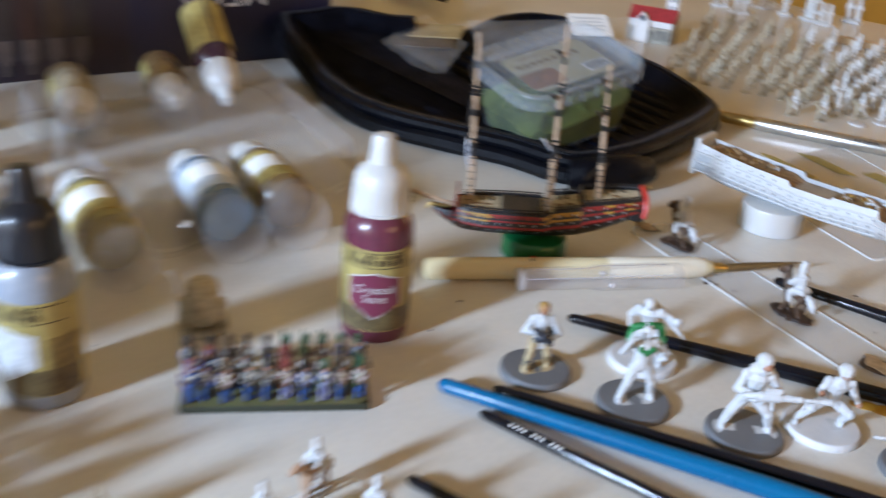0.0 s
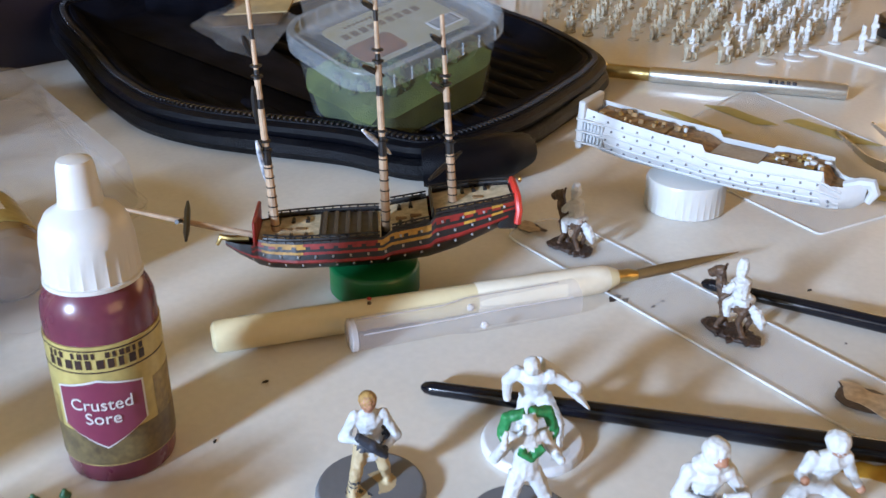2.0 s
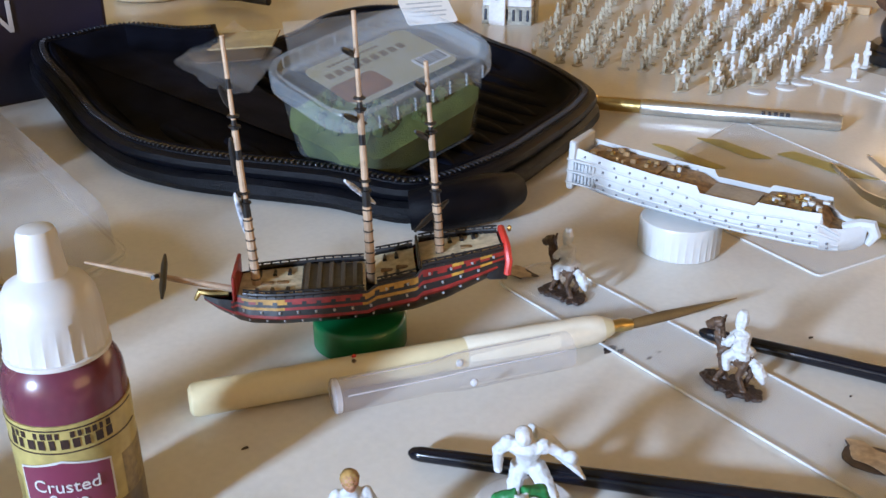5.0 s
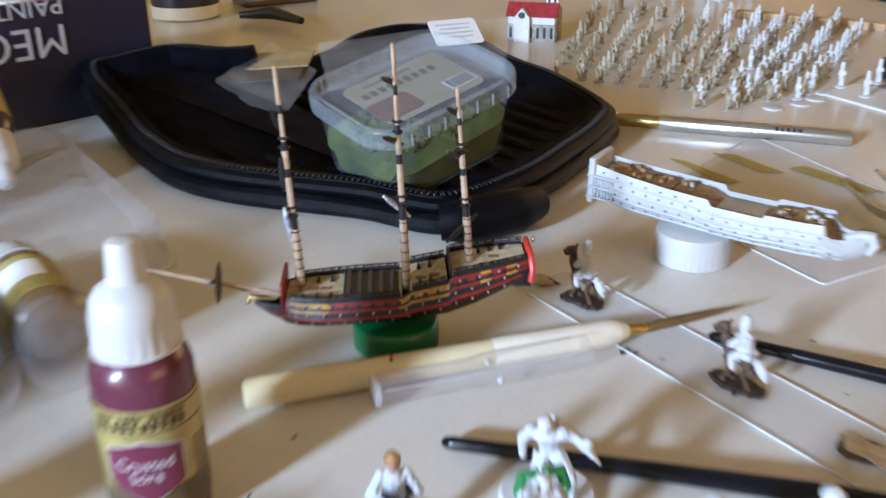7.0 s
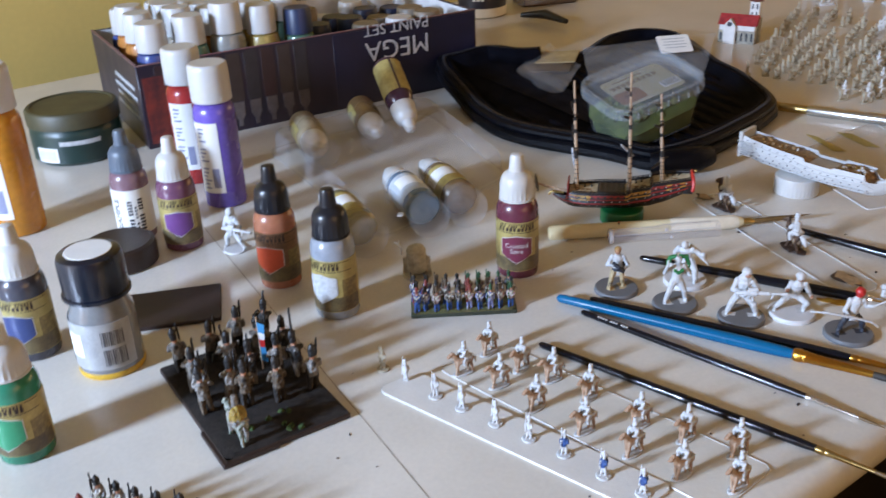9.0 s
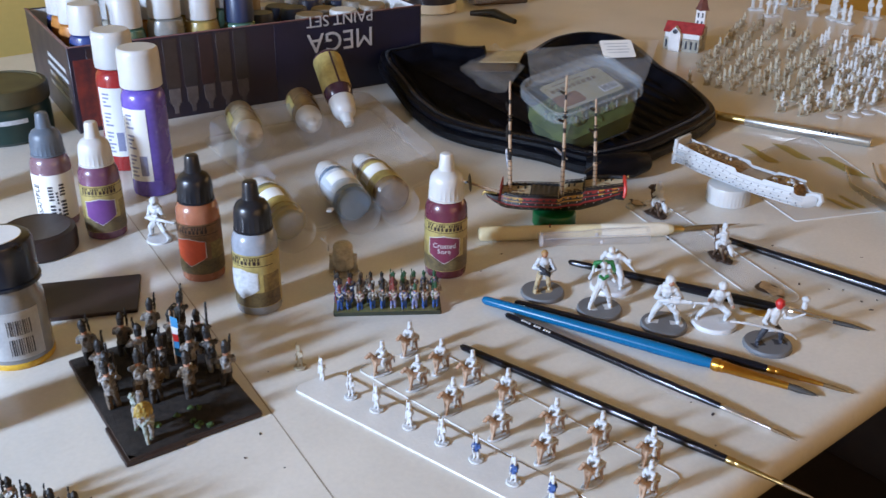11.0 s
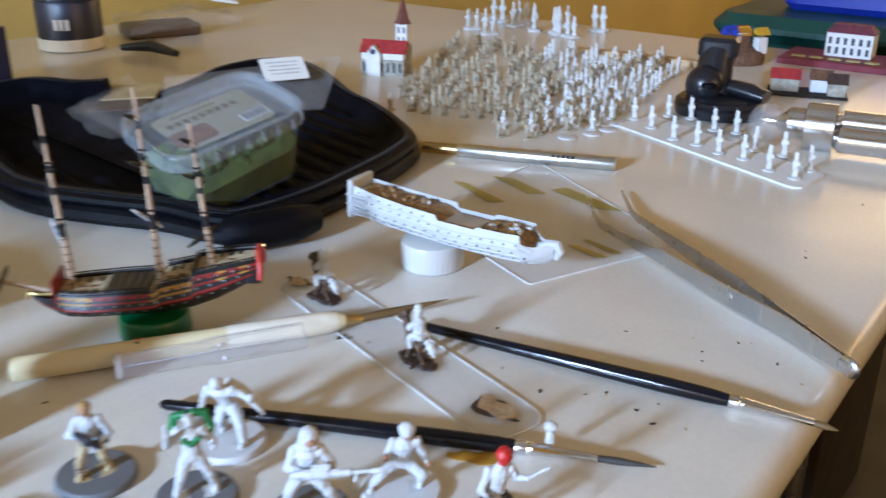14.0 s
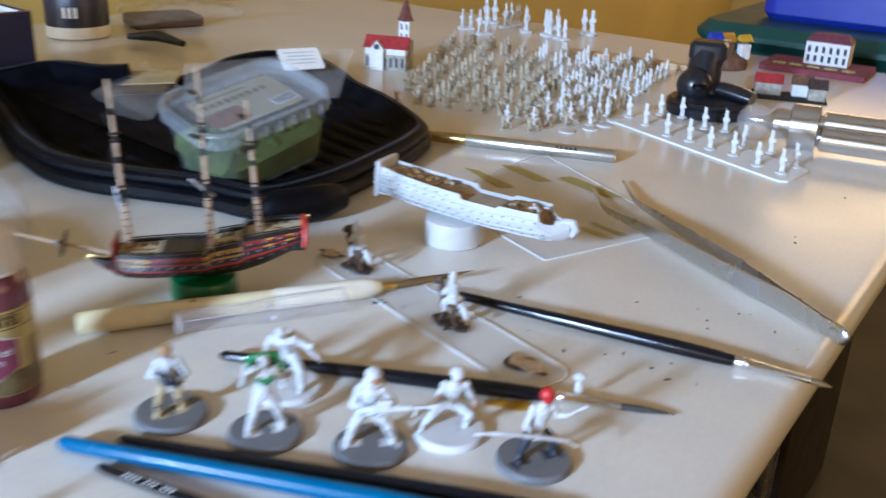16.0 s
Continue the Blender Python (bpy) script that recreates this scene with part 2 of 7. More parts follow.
def letters(text, size, material, wrap=0.0, depth=0.00008, spread=1.0, upright=False):
    """A mesh of built-in-font text, centred; wrap bends it round an upright cylinder of that radius."""
    cu = bpy.data.curves.new("text", "FONT")
    cu.body, cu.size, cu.align_x, cu.align_y, cu.extrude, cu.resolution_u, cu.space_line = text, size, "CENTER", "CENTER", depth, 3, 0.85
    ob = bpy.data.objects.new("text", cu)
    scene.collection.objects.link(ob)
    me = bpy.data.meshes.new_from_object(ob.evaluated_get(bpy.context.evaluated_depsgraph_get()))
    bpy.data.objects.remove(ob)
    for v in me.vertices:
        x, y, z = v.co if not upright else (-v.co.y, v.co.x, v.co.z)
        if wrap:
            a = x * spread / wrap
            v.co = ((wrap + z) * math.sin(a), -(wrap + z) * math.cos(a), y)
        else:
            v.co = (x * spread, -z, y)
    me.materials.clear()
    me.materials.append(material)
    me.update()
    return me


def arc_panel(s, r, a0, a1, z0, z1, mi=0, n=12, thick=0.0003):
    """A label panel on a cylinder, between two angles (degrees; 0 faces -y)."""
    def ring(rad, z):
        return [(rad * math.sin(radians(a0 + (a1 - a0) * i / n)), -rad * math.cos(radians(a0 + (a1 - a0) * i / n)), z) for i in range(n + 1)]
    rings = [ring(r, z0), ring(r + thick, z0), ring(r + thick, z1), ring(r, z1)]
    return s.loft(rings, mi, (False, False), closed=False)


# ---- room and table ----
def slab(name, u0, u1, v0, v1, z0, z1, material, label="", category="", kind="structure", holes=None):
    s = Shape()
    s.put([(u, v, z) for z in (z0, z1) for u, v in ((u0, v0), (u1, v0), (u1, v1), (u0, v1))],
          [(3, 2, 1, 0), (4, 5, 6, 7), (0, 1, 5, 4), (1, 2, 6, 5), (2, 3, 7, 6), (3, 0, 4, 7)])
    return solid(name, s, material, TABLE, label, category, kind=kind, smooth=False)


FLOOR_Z = -0.74
slab("floor", -1.30, 3.35, -3.1, 0.95, FLOOR_Z - 0.05, FLOOR_Z, DARK_FLOOR, "dark brown floor below the table", "floor")
slab("ceiling", -1.30, 3.35, -3.1, 0.95, 1.75, 1.8, PLASTER, "plain white ceiling of the room", "ceiling")
slab("wall_left", -1.30, 3.35, 0.80, 0.95, FLOOR_Z, 1.75, YELLOW_WALL, "warm yellow painted wall beside the table", "wall")
# Far wall; the opening in it is added for the far fill lamp.
slab("wall_far_low", 3.2, 3.35, -3.1, 0.80, FLOOR_Z, 0.40, YELLOW_WALL, "warm yellow painted wall at the far end", "wall")
slab("wall_far_high", 3.2, 3.35, -3.1, 0.80, 1.50, 1.75, YELLOW_WALL, "yellow wall above the added far opening", "wall")
slab("wall_far_near", 3.2, 3.35, 0.60, 0.80, 0.40, 1.50, YELLOW_WALL, "yellow wall beside the added far opening", "wall")
slab("wall_far_side", 3.2, 3.35, -3.1, -1.4, 0.40, 1.50, YELLOW_WALL, "yellow wall beside the added far opening", "wall")
# the unseen wall behind, moved in so its opening frames the key lamp, in four pieces
slab("wall_back_low", -1.30, -1.15, -3.1, 0.80, FLOOR_Z, -0.05, YELLOW_WALL, "yellow wall below the unseen window behind", "wall")
slab("wall_back_high", -1.30, -1.15, -3.1, 0.80, 1.18, 1.75, YELLOW_WALL, "yellow wall above the unseen window behind", "wall")
slab("wall_back_near", -1.30, -1.15, 0.72, 0.80, -0.05, 1.18, YELLOW_WALL, "yellow wall beside the unseen window behind", "wall")
slab("wall_back_side", -1.30, -1.15, -3.1, -1.5, -0.05, 1.18, YELLOW_WALL, "yellow wall beside the unseen window behind", "wall")
# Unseen right wall; its opening is made up for the side fill lamp.
slab("wall_right_low", -1.15, 3.2, -3.1, -3.0, FLOOR_Z, 0.2, YELLOW_WALL, "yellow wall below the added side opening", "wall")
slab("wall_right_high", -1.15, 3.2, -3.1, -3.0, 1.4, 1.75, YELLOW_WALL, "yellow wall above the added side opening", "wall")
slab("wall_right_near", -1.15, -0.75, -3.1, -3.0, 0.2, 1.4, YELLOW_WALL, "yellow wall beside the added side opening", "wall")
slab("wall_right_side", 0.95, 3.2, -3.1, -3.0, 0.2, 1.4, YELLOW_WALL, "yellow wall beside the added side opening", "wall")


def work_table():
    t = thing("work_table", (0, 0, FLOOR_Z), 0, "cream plastic work table with rounded edges, flecked with paint", "table")
    s = Shape()
    u0, u1, v0, v1 = -0.95, 0.888, -0.2225, 0.658
    c = ((u0 + u1) / 2, (v0 + v1) / 2)
    sx, sy, r = u1 - u0, v1 - v0, 0.035

    def ring(inset, z):
        out, q = [], max(r - inset, 0.002)
        for qx, qy, a0 in ((1, 1, 0), (-1, 1, 90), (-1, -1, 180), (1, -1, 270)):
            for k in range(9):
                a = radians(a0 + 90 * k / 8)
                out.append((c[0] + qx * (sx / 2 - r) + q * math.cos(a), c[1] + qy * (sy / 2 - r) + q * math.sin(a), z - FLOOR_Z))
        return out
    prof = [(0.040, -0.046), (0.034, -0.045), (0.033, -0.024), (0.024, -0.0205), (0.008, -0.0195)]
    prof += [(0.0085 * (1 - math.cos(radians(q))), -0.0098 + 0.0098 * math.sin(radians(q))) for q in range(-80, 91, 10)] + [(0.012, 0.0001)]
    s.loft([ring(i, z) for i, z in prof])
    part("tabletop", s, TABLETOP, t, at=TABLE)
    # the fold across the top
    p, q = Vector((-0.262, 0.097)), Vector((0.0005, -0.2225))
    seam = Shape().tube([(*p.lerp(q, k), 0.0001 - FLOOR_Z) for k in (0, 0.3, 0.6, 0.965)], 0.00032, 6, flat=0.4)
    part("fold_line", seam, FOLD_BROWN, t, "dark brown fold line across the top")
    for u in (-0.8, 0.75):
        for v in (-0.1, 0.48):
            leg = Shape()
            leg.tube([(u, v, 0), (u, v, -FLOOR_Z - 0.04)], 0.014, 10)
            part("leg", leg, STEEL, t, "grey steel leg", at=TABLE)
    return t


work_table()


# ---- droppers and bottles ----
LABEL_DARK = mat("dark_label_picture", (0.05, 0.035, 0.02), 0.45, vary=0.4, scale=220, fine=900, bump=0.02, second=(0.16, 0.12, 0.05))
LABEL_MURK = mat("murky_label_picture", (0.24, 0.18, 0.06), 0.45, vary=0.4, scale=220, fine=900, bump=0.02, second=(0.10, 0.07, 0.03))


def finish_dropper(b, k, cap, tip):
    # cap: ribbed skirt, shoulder, nozzle
    s = Shape()
    z0 = 0.0472 * k
    c = [(0.0096, 0), (0.0105, 0.0004), (0.0105, 0.0012), (0.0102, 0.0014), (0.0098, 0.0095), (0.0092, 0.0128), (0.0078, 0.0153), (0.0056, 0.0166), (0.0047, 0.0174), (0.0042, 0.0215), (0.0039, 0.0255), (0.0034, 0.0268), (0.002, 0.0273)]
    c = [(x, z0 + z * k) for x, z in c]
    s.lathe(c, 48, ribs=-0.0004, rib_from=z0 + 0.0013 * k, rib_to=z0 + 0.0126 * k)
    cp = part("cap", s, cap, b)
    if tip:
        s = Shape().lathe([(0.0044, z0 + 0.018 * k), (0.0041, z0 + 0.0258 * k), (0.0034, z0 + 0.0272 * k), (0.002, z0 + 0.0278 * k)], 20)
        part("nozzle", s, tip, cp)
    return b


def dropper(at, turn, paint, cap, label_mat, label_text, badge=None, badge_text="", clear_side=True, height=0.0745, name="paint_bottle", tip=None, lean=0.0):
    b = thing(name, at, turn, label_text, "paint bottle", "dropper bottles of model paint")
    r = 0.0122
    k = height / 0.0745
    s = Shape().lathe([(r * 0.86, 0), (r * 0.97, 0.0006), (r, 0.002), (r, 0.040 * k), (r * 0.985, 0.0425 * k), (r * 0.93, 0.0447 * k), (r * 0.86, 0.0462 * k), (r * 0.8, 0.0472 * k)], 32)
    part("body", s, paint, b)
    if label_mat:
        s = Shape()
        arc_panel(s, r, -125, 125, 0.0055, 0.0365 * k, 0, 28)
        lab = part("label", s, label_mat, b)
        for z, h, w in ((0.0343, 0.0014, 100), (0.0322, 0.0022, 104)) if badge else ():
            s = Shape()
            n = 10 if h > 0.002 else 15
            for i in range(n):
                if n == 15 and i in (3, 8):
                    continue
                a = -w / 2 + w * (i + 0.2) / n
                arc_panel(s, r + 0.0003, a, a + w / n * (0.62, 0.5, 0.7)[i % 3], z * k - h / 2, z * k + h / 2, 0, 2, 0.00012)
            part("lettering_bar", s, BROWN_CARD, lab)
        if not badge:
            return finish_dropper(b, k, cap, tip)
        s = Shape()
        arc_panel(s, r + 0.0003, -85, 85, 0.0354 * k, 0.0357 * k, 0, 20, 0.0001)
        arc_panel(s, r + 0.0003, -85, 85, 0.0300 * k, 0.0303 * k, 0, 20, 0.0001)
        part("printed_line", s, BROWN_CARD, lab)
        if badge:
            # a shield: flat top, straight sides, pointed foot, with a pale rim
            s = Shape()
            arc_panel(s, r + 0.0003, -108, 108, 0.0058, 0.0145 * k, 0, 24, 0.00008)
            part("label_picture", s, LABEL_DARK, lab, "dark printed picture")
            for a0, a1, z1 in ((-104, -52, 0.0225), (56, 106, 0.0250)):
                part("label_picture", arc_panel(Shape(), r + 0.0003, a0, a1, 0.0145 * k, z1 * k, 0, 8, 0.00006), LABEL_MURK, lab, "murky printed picture")
            for grow, m, off in ((1.0, WHITE_PLASTIC, 0.00052), (0.945, badge, 0.00066)):
                s = Shape()
                cols = 12
                vs, fs = [], []
                for i in range(cols + 1):
                    x = (-0.0093 + 0.0186 * i / cols) * grow
                    top = (0.0085 - 0.0023 * abs(x) / 0.0093) * grow
                    bot = (-0.0095 + 0.0057 * abs(x) / 0.0093) * grow
                    for z in (bot, top):
                        a = x / r
                        vs.append(((r + off) * math.sin(a), -(r + off) * math.cos(a), 0.0200 * k + z))
                for i in range(cols):
                    fs.append((2 * i, 2 * i + 2, 2 * i + 3, 2 * i + 1))
                s.put(vs, fs)
                bd = part("badge" if m is badge else "badge_rim", s, m, lab)
            if badge_text:
                part("lettering", letters(badge_text, 0.0042, WHITE_PLASTIC, r + 0.0008), None, lab, at=pose(0, 0, 0.0203 * k))
    return finish_dropper(b, k, cap, tip)


def paint(name, color, rough=0.25):
    return mat(name, color, rough, vary=0.18, scale=45, fine=300, bump=0.02, coat=0.2)


LABEL_TAN = mat("gold_olive_label", (0.42, 0.34, 0.12), 0.4, vary=0.2, scale=120, fine=500, bump=0.02)
CRUST = paint("crusted_red_paint", (0.135, 0.032, 0.055))
MAROON = mat("maroon_print", (0.16, 0.03, 0.06), 0.4, vary=0.08, bump=0)
dropper((-0.001, 0.003, 0), 4, CRUST, WHITE_PLASTIC, LABEL_TAN, "dropper bottle of dull crimson paint with white nozzle cap", MAROON, "Crusted\nSore")
ORANGE_PAINT = paint("orange_flesh_paint", (0.42, 0.16, 0.09))
ORANGE_BADGE = mat("orange_print", (0.55, 0.08, 0.03), 0.4, bump=0)
dropper((-0.140, -0.024, 0), -8, ORANGE_PAINT, BLACK_PLASTIC, mat("orange_label", (0.22, 0.11, 0.05), 0.4, vary=0.3, scale=120, bump=0.02), "dropper bottle of orange flesh paint with black cap", ORANGE_BADGE)
GREY_PAINT = paint("pale_grey_paint", (0.3, 0.33, 0.38))
dropper((-0.096, -0.055, 0), -22, GREY_PAINT, BLACK_PLASTIC, LABEL_TAN, "dropper bottle of pale grey paint with black cap", CLOTH_GREY)
MAUVE = paint("mauve_paint", (0.22, 0.13, 0.16))
bt = dropper((-0.259, 0.030, 0), 10, MAUVE, mat("slate_cap", (0.1, 0.13, 0.17), 0.4), PAPER, "dropper bottle of mauve paint with slate cap, white label")
part("lettering", letters("SAMPLE", 0.0060, INK, 0.0127, upright=True), None, bt, at=pose(0, 0, 0.0205, 0, 0, -32))
s = Shape()
for a0, a1, z0, z1 in ((2, 16, 0.0080, 0.0175), (2, 16, 0.0195, 0.0300), (22, 28, 0.0095, 0.0150), (22, 28, 0.0170, 0.0260), (33, 48, 0.0085, 0.0200), (33, 48, 0.0225, 0.0310)):
    n = int((z1 - z0) / 0.0021)
    for i in range(n):
        arc_panel(s, 0.0126, a0, a1, z0 + (z1 - z0) * i / n, z0 + (z1 - z0) * (i + 0.62) / n, 0, 3, 0.0001)
part("lettering_bar", s, INK, bt)
dropper((-0.221, 0.019, 0), 20, paint("plum_paint", (0.17, 0.07, 0.13)), WHITE_PLASTIC, LABEL_TAN, "dropper bottle of plum paint with white cap", mat("violet_print", (0.14, 0.05, 0.2), 0.4, bump=0))
dropper((-0.246, -0.114, 0), 0, paint("dark_wash", (0.06, 0.06, 0.08)), WHITE_PLASTIC, LABEL_TAN, "dropper bottle of dark wash with white cap", mat("navy_print", (0.03, 0.05, 0.16), 0.4, bump=0))
dropper((-0.203, -0.193, 0), 0, paint("sea_green_paint", (0.03, 0.22, 0.13)), WHITE_PLASTIC, LABEL_TAN, "dropper bottle of sea green paint with white cap", mat("green_print", (0.03, 0.25, 0.12), 0.4, bump=0), height=0.066)


def craft_bottle(at, turn, color, label, r=0.0145, h=0.102):
    b = thing("craft_paint_bottle", at, turn, label, "paint bottle", "tall craft paint bottles")
    s = Shape().lathe([(r * 0.85, 0), (r * 0.97, 0.0008), (r, 0.0025), (r, h * 0.66), (r * 0.96, h * 0.70), (r * 0.8, h * 0.735), (r * 0.62, h * 0.745)], 32)
    part("body", s, paint("craft_paint", color), b)
    s = Shape().lathe([(r * 0.90, h * 0.745), (r * 0.955, h * 0.75), (r * 0.945, h * 0.965), (r * 0.91, h * 0.99), (r * 0.84, h), (r * 0.1, h * 0.998)], 48, ribs=-0.0002, rib_from=h * 0.752, rib_to=h * 0.96)
    part("cap", s, WHITE_PLASTIC, b)
    s = Shape()
    arc_panel(s, r, -48, 26, h * 0.12, h * 0.62, 0, 14)
    lab = part("label", s, PAPER, b)
    s = Shape()
    for i in range(16):
        w = (22, 17, 25, 12, 20)[i % 5]
        if i not in (6, 11):
            arc_panel(s, r + 0.0003, -34, -34 + w, h * (0.15 + 0.028 * i), h * (0.163 + 0.028 * i), 0, 3, 0.0001)
    arc_panel(s, r + 0.0003, -4, 16, h * 0.16, h * 0.30, 0, 4, 0.0001)
    part("lettering_bar", s, mat("label_print", (0.25, 0.27, 0.4), 0.5, bump=0), lab)
    return b


craft_bottle((-0.220, 0.090, 0), 0, (0.15, 0.10, 0.46), "tall violet craft paint bottle with white cap")
craft_bottle((-0.259, 0.132, 0), 10, (0.38, 0.03, 0.03), "tall red craft paint bottle with white cap and white label")
craft_bottle((-0.347, 0.032, 0), 0, (0.55, 0.22, 0.02), "tall ochre orange craft paint bottle", 0.0165, 0.115)


def round_jar():
    b = thing("paint_jar", (-0.199, -0.121, 0), 0, "clear paint jar with black screw lid and white label", "jar")
    r = 0.0165
    s = Shape().lathe([(r * 0.8, 0), (r * 0.95, 0.001), (r, 0.004), (r, 0.030), (r * 0.97, 0.034), (r * 0.86, 0.038), (r * 0.84, 0.042)], 36)
    part("glass", s, mat("greyish_jar", (0.20, 0.21, 0.22), 0.15, vary=0.1, coat=0.5), b)
    s = Shape().lathe([(r * 0.99, 0.0002), (r * 1.012, 0.0012), (r * 1.012, 0.0032), (r, 0.0035)], 36)
    part("yellow_foot", s, YELLOW_PAINT, b)
    s = Shape().lathe([(r * 0.9, 0.0425), (r * 1.02, 0.0428), (r * 1.02, 0.0445), (r * 0.97, 0.0448), (r * 0.97, 0.062), (r * 0.93, 0.0645), (r * 0.85, 0.0655), (r * 0.2, 0.0657)], 48, ribs=-0.0003, rib_from=0.0447, rib_to=0.0618)
    lid = part("lid", s, mat("navy_black_lid", (0.006, 0.009, 0.02), 0.28, coat=0.3), b)
    s = Shape().lathe([(0.0115, 0.06575), (0.0113, 0.0661)], 32)
    part("lid_sticker", s, PAPER, lid)
    s = Shape()
    arc_panel(s, r, -80, 78, 0.006, 0.032, 0, 24)
    lab = part("label", s, mat("silver_grey_label", (0.40, 0.41, 0.42), 0.35, vary=0.15, scale=90, bump=0.02), b)
    s = Shape()
    for j in range(11):
        for z0, z1 in ((0.0085, 0.0175), (0.0195, 0.0275)):
            arc_panel(s, r + 0.0003, 22 + 3.6 * j, 22 + 3.6 * j + (1.2, 2.2, 1.6)[j % 3], z0, z1, 0, 1, 0.0001)
    arc_panel(s, r + 0.0003, -62, -44, 0.009, 0.0115, 0, 4, 0.0001)
    tagged(part("barcode_bar", s, INK, lab), kind="stuff")
    s = Shape()
    arc_panel(s, r + 0.0003, -50, -14, 0.013, 0.026, 0, 6, 0.0001)
    arc_panel(s, r + 0.0002, 18, 64, 0.0075, 0.0285, 0, 10, 0.00005)
    part("label_patch", s, PAPER, lab, "white printed patch")


round_jar()


def wide_jar():
    b = thing("flock_jar", (-0.385, 0.180, 0), 0, "wide dark green jar with flat olive lid", "jar")
    r = 0.036
    s = Shape().lathe([(r * 0.9, 0), (r, 0.003), (r, 0.024), (r * 0.98, 0.027), (r * 0.93, 0.030)], 48)
    part("body", s, mat("dark_green_label", (0.012, 0.04, 0.035), 0.35, vary=0.2, scale=40), b)
    s = Shape().lathe([(r * 0.9, 0.0302), (r * 1.02, 0.0304), (r * 1.02, 0.041), (r * 0.98, 0.043), (r * 0.9, 0.0435), (r * 0.88, 0.0425), (r * 0.1, 0.0425)], 64, ribs=-0.0004, rib_from=0.0305, rib_to=0.0405)
    part("lid", s, mat("olive_lid", (0.060, 0.054, 0.025), 0.5, vary=0.15), b)
    s = Shape()
    arc_panel(s, r, -28, 4, 0.004, 0.016, 0, 8)
    part("barcode_label", s, PAPER, b)
    s = Shape()
    for i in range(7):
        arc_panel(s, r + 0.0003, -26 + 4 * i, -24 + 4 * i, 0.006, 0.014, 0, 2, 0.0001)
    arc_panel(s, r, 8, 60, 0.018, 0.0215, 0, 12)
    part("lettering_bar", s, CLOTH_GREY, b)


wide_jar()
s = Shape().lathe([(0.0205, 0), (0.0228, 0.0008), (0.0232, 0.011), (0.0224, 0.0138), (0.0200, 0.0150), (0.0185, 0.0146), (0.002, 0.0142)], 48, ribs=-0.0003, rib_from=0.001, rib_to=0.0119)
solid("jar_lid", s, mat("dark_brown_lid", (0.025, 0.014, 0.013), 0.45), pose(-0.251, -0.010, 0.0), "dark brown round jar lid lying on the table", "lid")
s = Shape().rbox((0, 0, 0), (0.062, 0.042, 0.0024), 0.001, 0.0004)
solid("brown_card", s, BROWN_CARD, pose(-0.195, -0.066, 0.0002, 0, 0, 22), "dark brown rectangular card base lying on the table", "card")


# ---- carrying case, tub, bags ----
def rounded_poly(corners, r, seg=7):
    out, n = [], len(corners)
    for i, c in enumerate(corners):
        c = Vector(c)
        p, q = (Vector(corners[i - 1]) - c).normalized(), (Vector(corners[(i + 1) % n]) - c).normalized()
        half = math.acos(max(-1, min(1, p.dot(q)))) / 2
        d = r / math.tan(half)
        a, b = c + p * d, c + q * d
        o = c + (p + q).normalized() * (r / math.sin(half))
        for k in range(seg + 1):
            m = a.lerp(b, k / seg)
            out.append(o + (m - o).normalized() * r)
    return out


def smooth_loop(pts, n=8):
    """A closed soft curve through points."""
    P = [Vector(p) for p in pts]
    out = []
    m = len(P)
    for i in range(m):
        a, b, c, d = P[i - 1], P[i], P[(i + 1) % m], P[(i + 2) % m]
        for k in range(n):
            t = k / n
            out.append(0.5 * (2 * b + (c - a) * t + (2 * a - 5 * b + 4 * c - d) * t * t + (3 * b - a - 3 * c + d) * t ** 3))
    return out


CASE_EDGE = smooth_loop([(0.083, 0.166), (0.122, 0.193), (0.153, 0.234), (0.178, 0.274), (0.188, 0.310), (0.173, 0.380), (0.152, 0.430), (0.134, 0.500), (0.112, 0.545), (0.074, 0.556), (0.038, 0.522),
                         (0.016, 0.462), (-0.010, 0.420), (-0.036, 0.404), (-0.058, 0.402), (-0.077, 0.400), (-0.098, 0.379), (-0.114, 0.364), (-0.110, 0.342), (-0.090, 0.310), (-0.066, 0.268), (-0.044, 0.235), (-0.018, 0.214), (0.012, 0.200), (0.047, 0.186)])


def case_rise(x, y):
    """Lifts the case's end towards the paint box; the rise is fitted to the camera's view."""
    d = max(0.0, (x + 0.050) * -0.5 + (y - 0.285) * 0.866) if x < -0.02 else 0.0
    return 0.020 * min(1.0, d / 0.10) ** 1.4


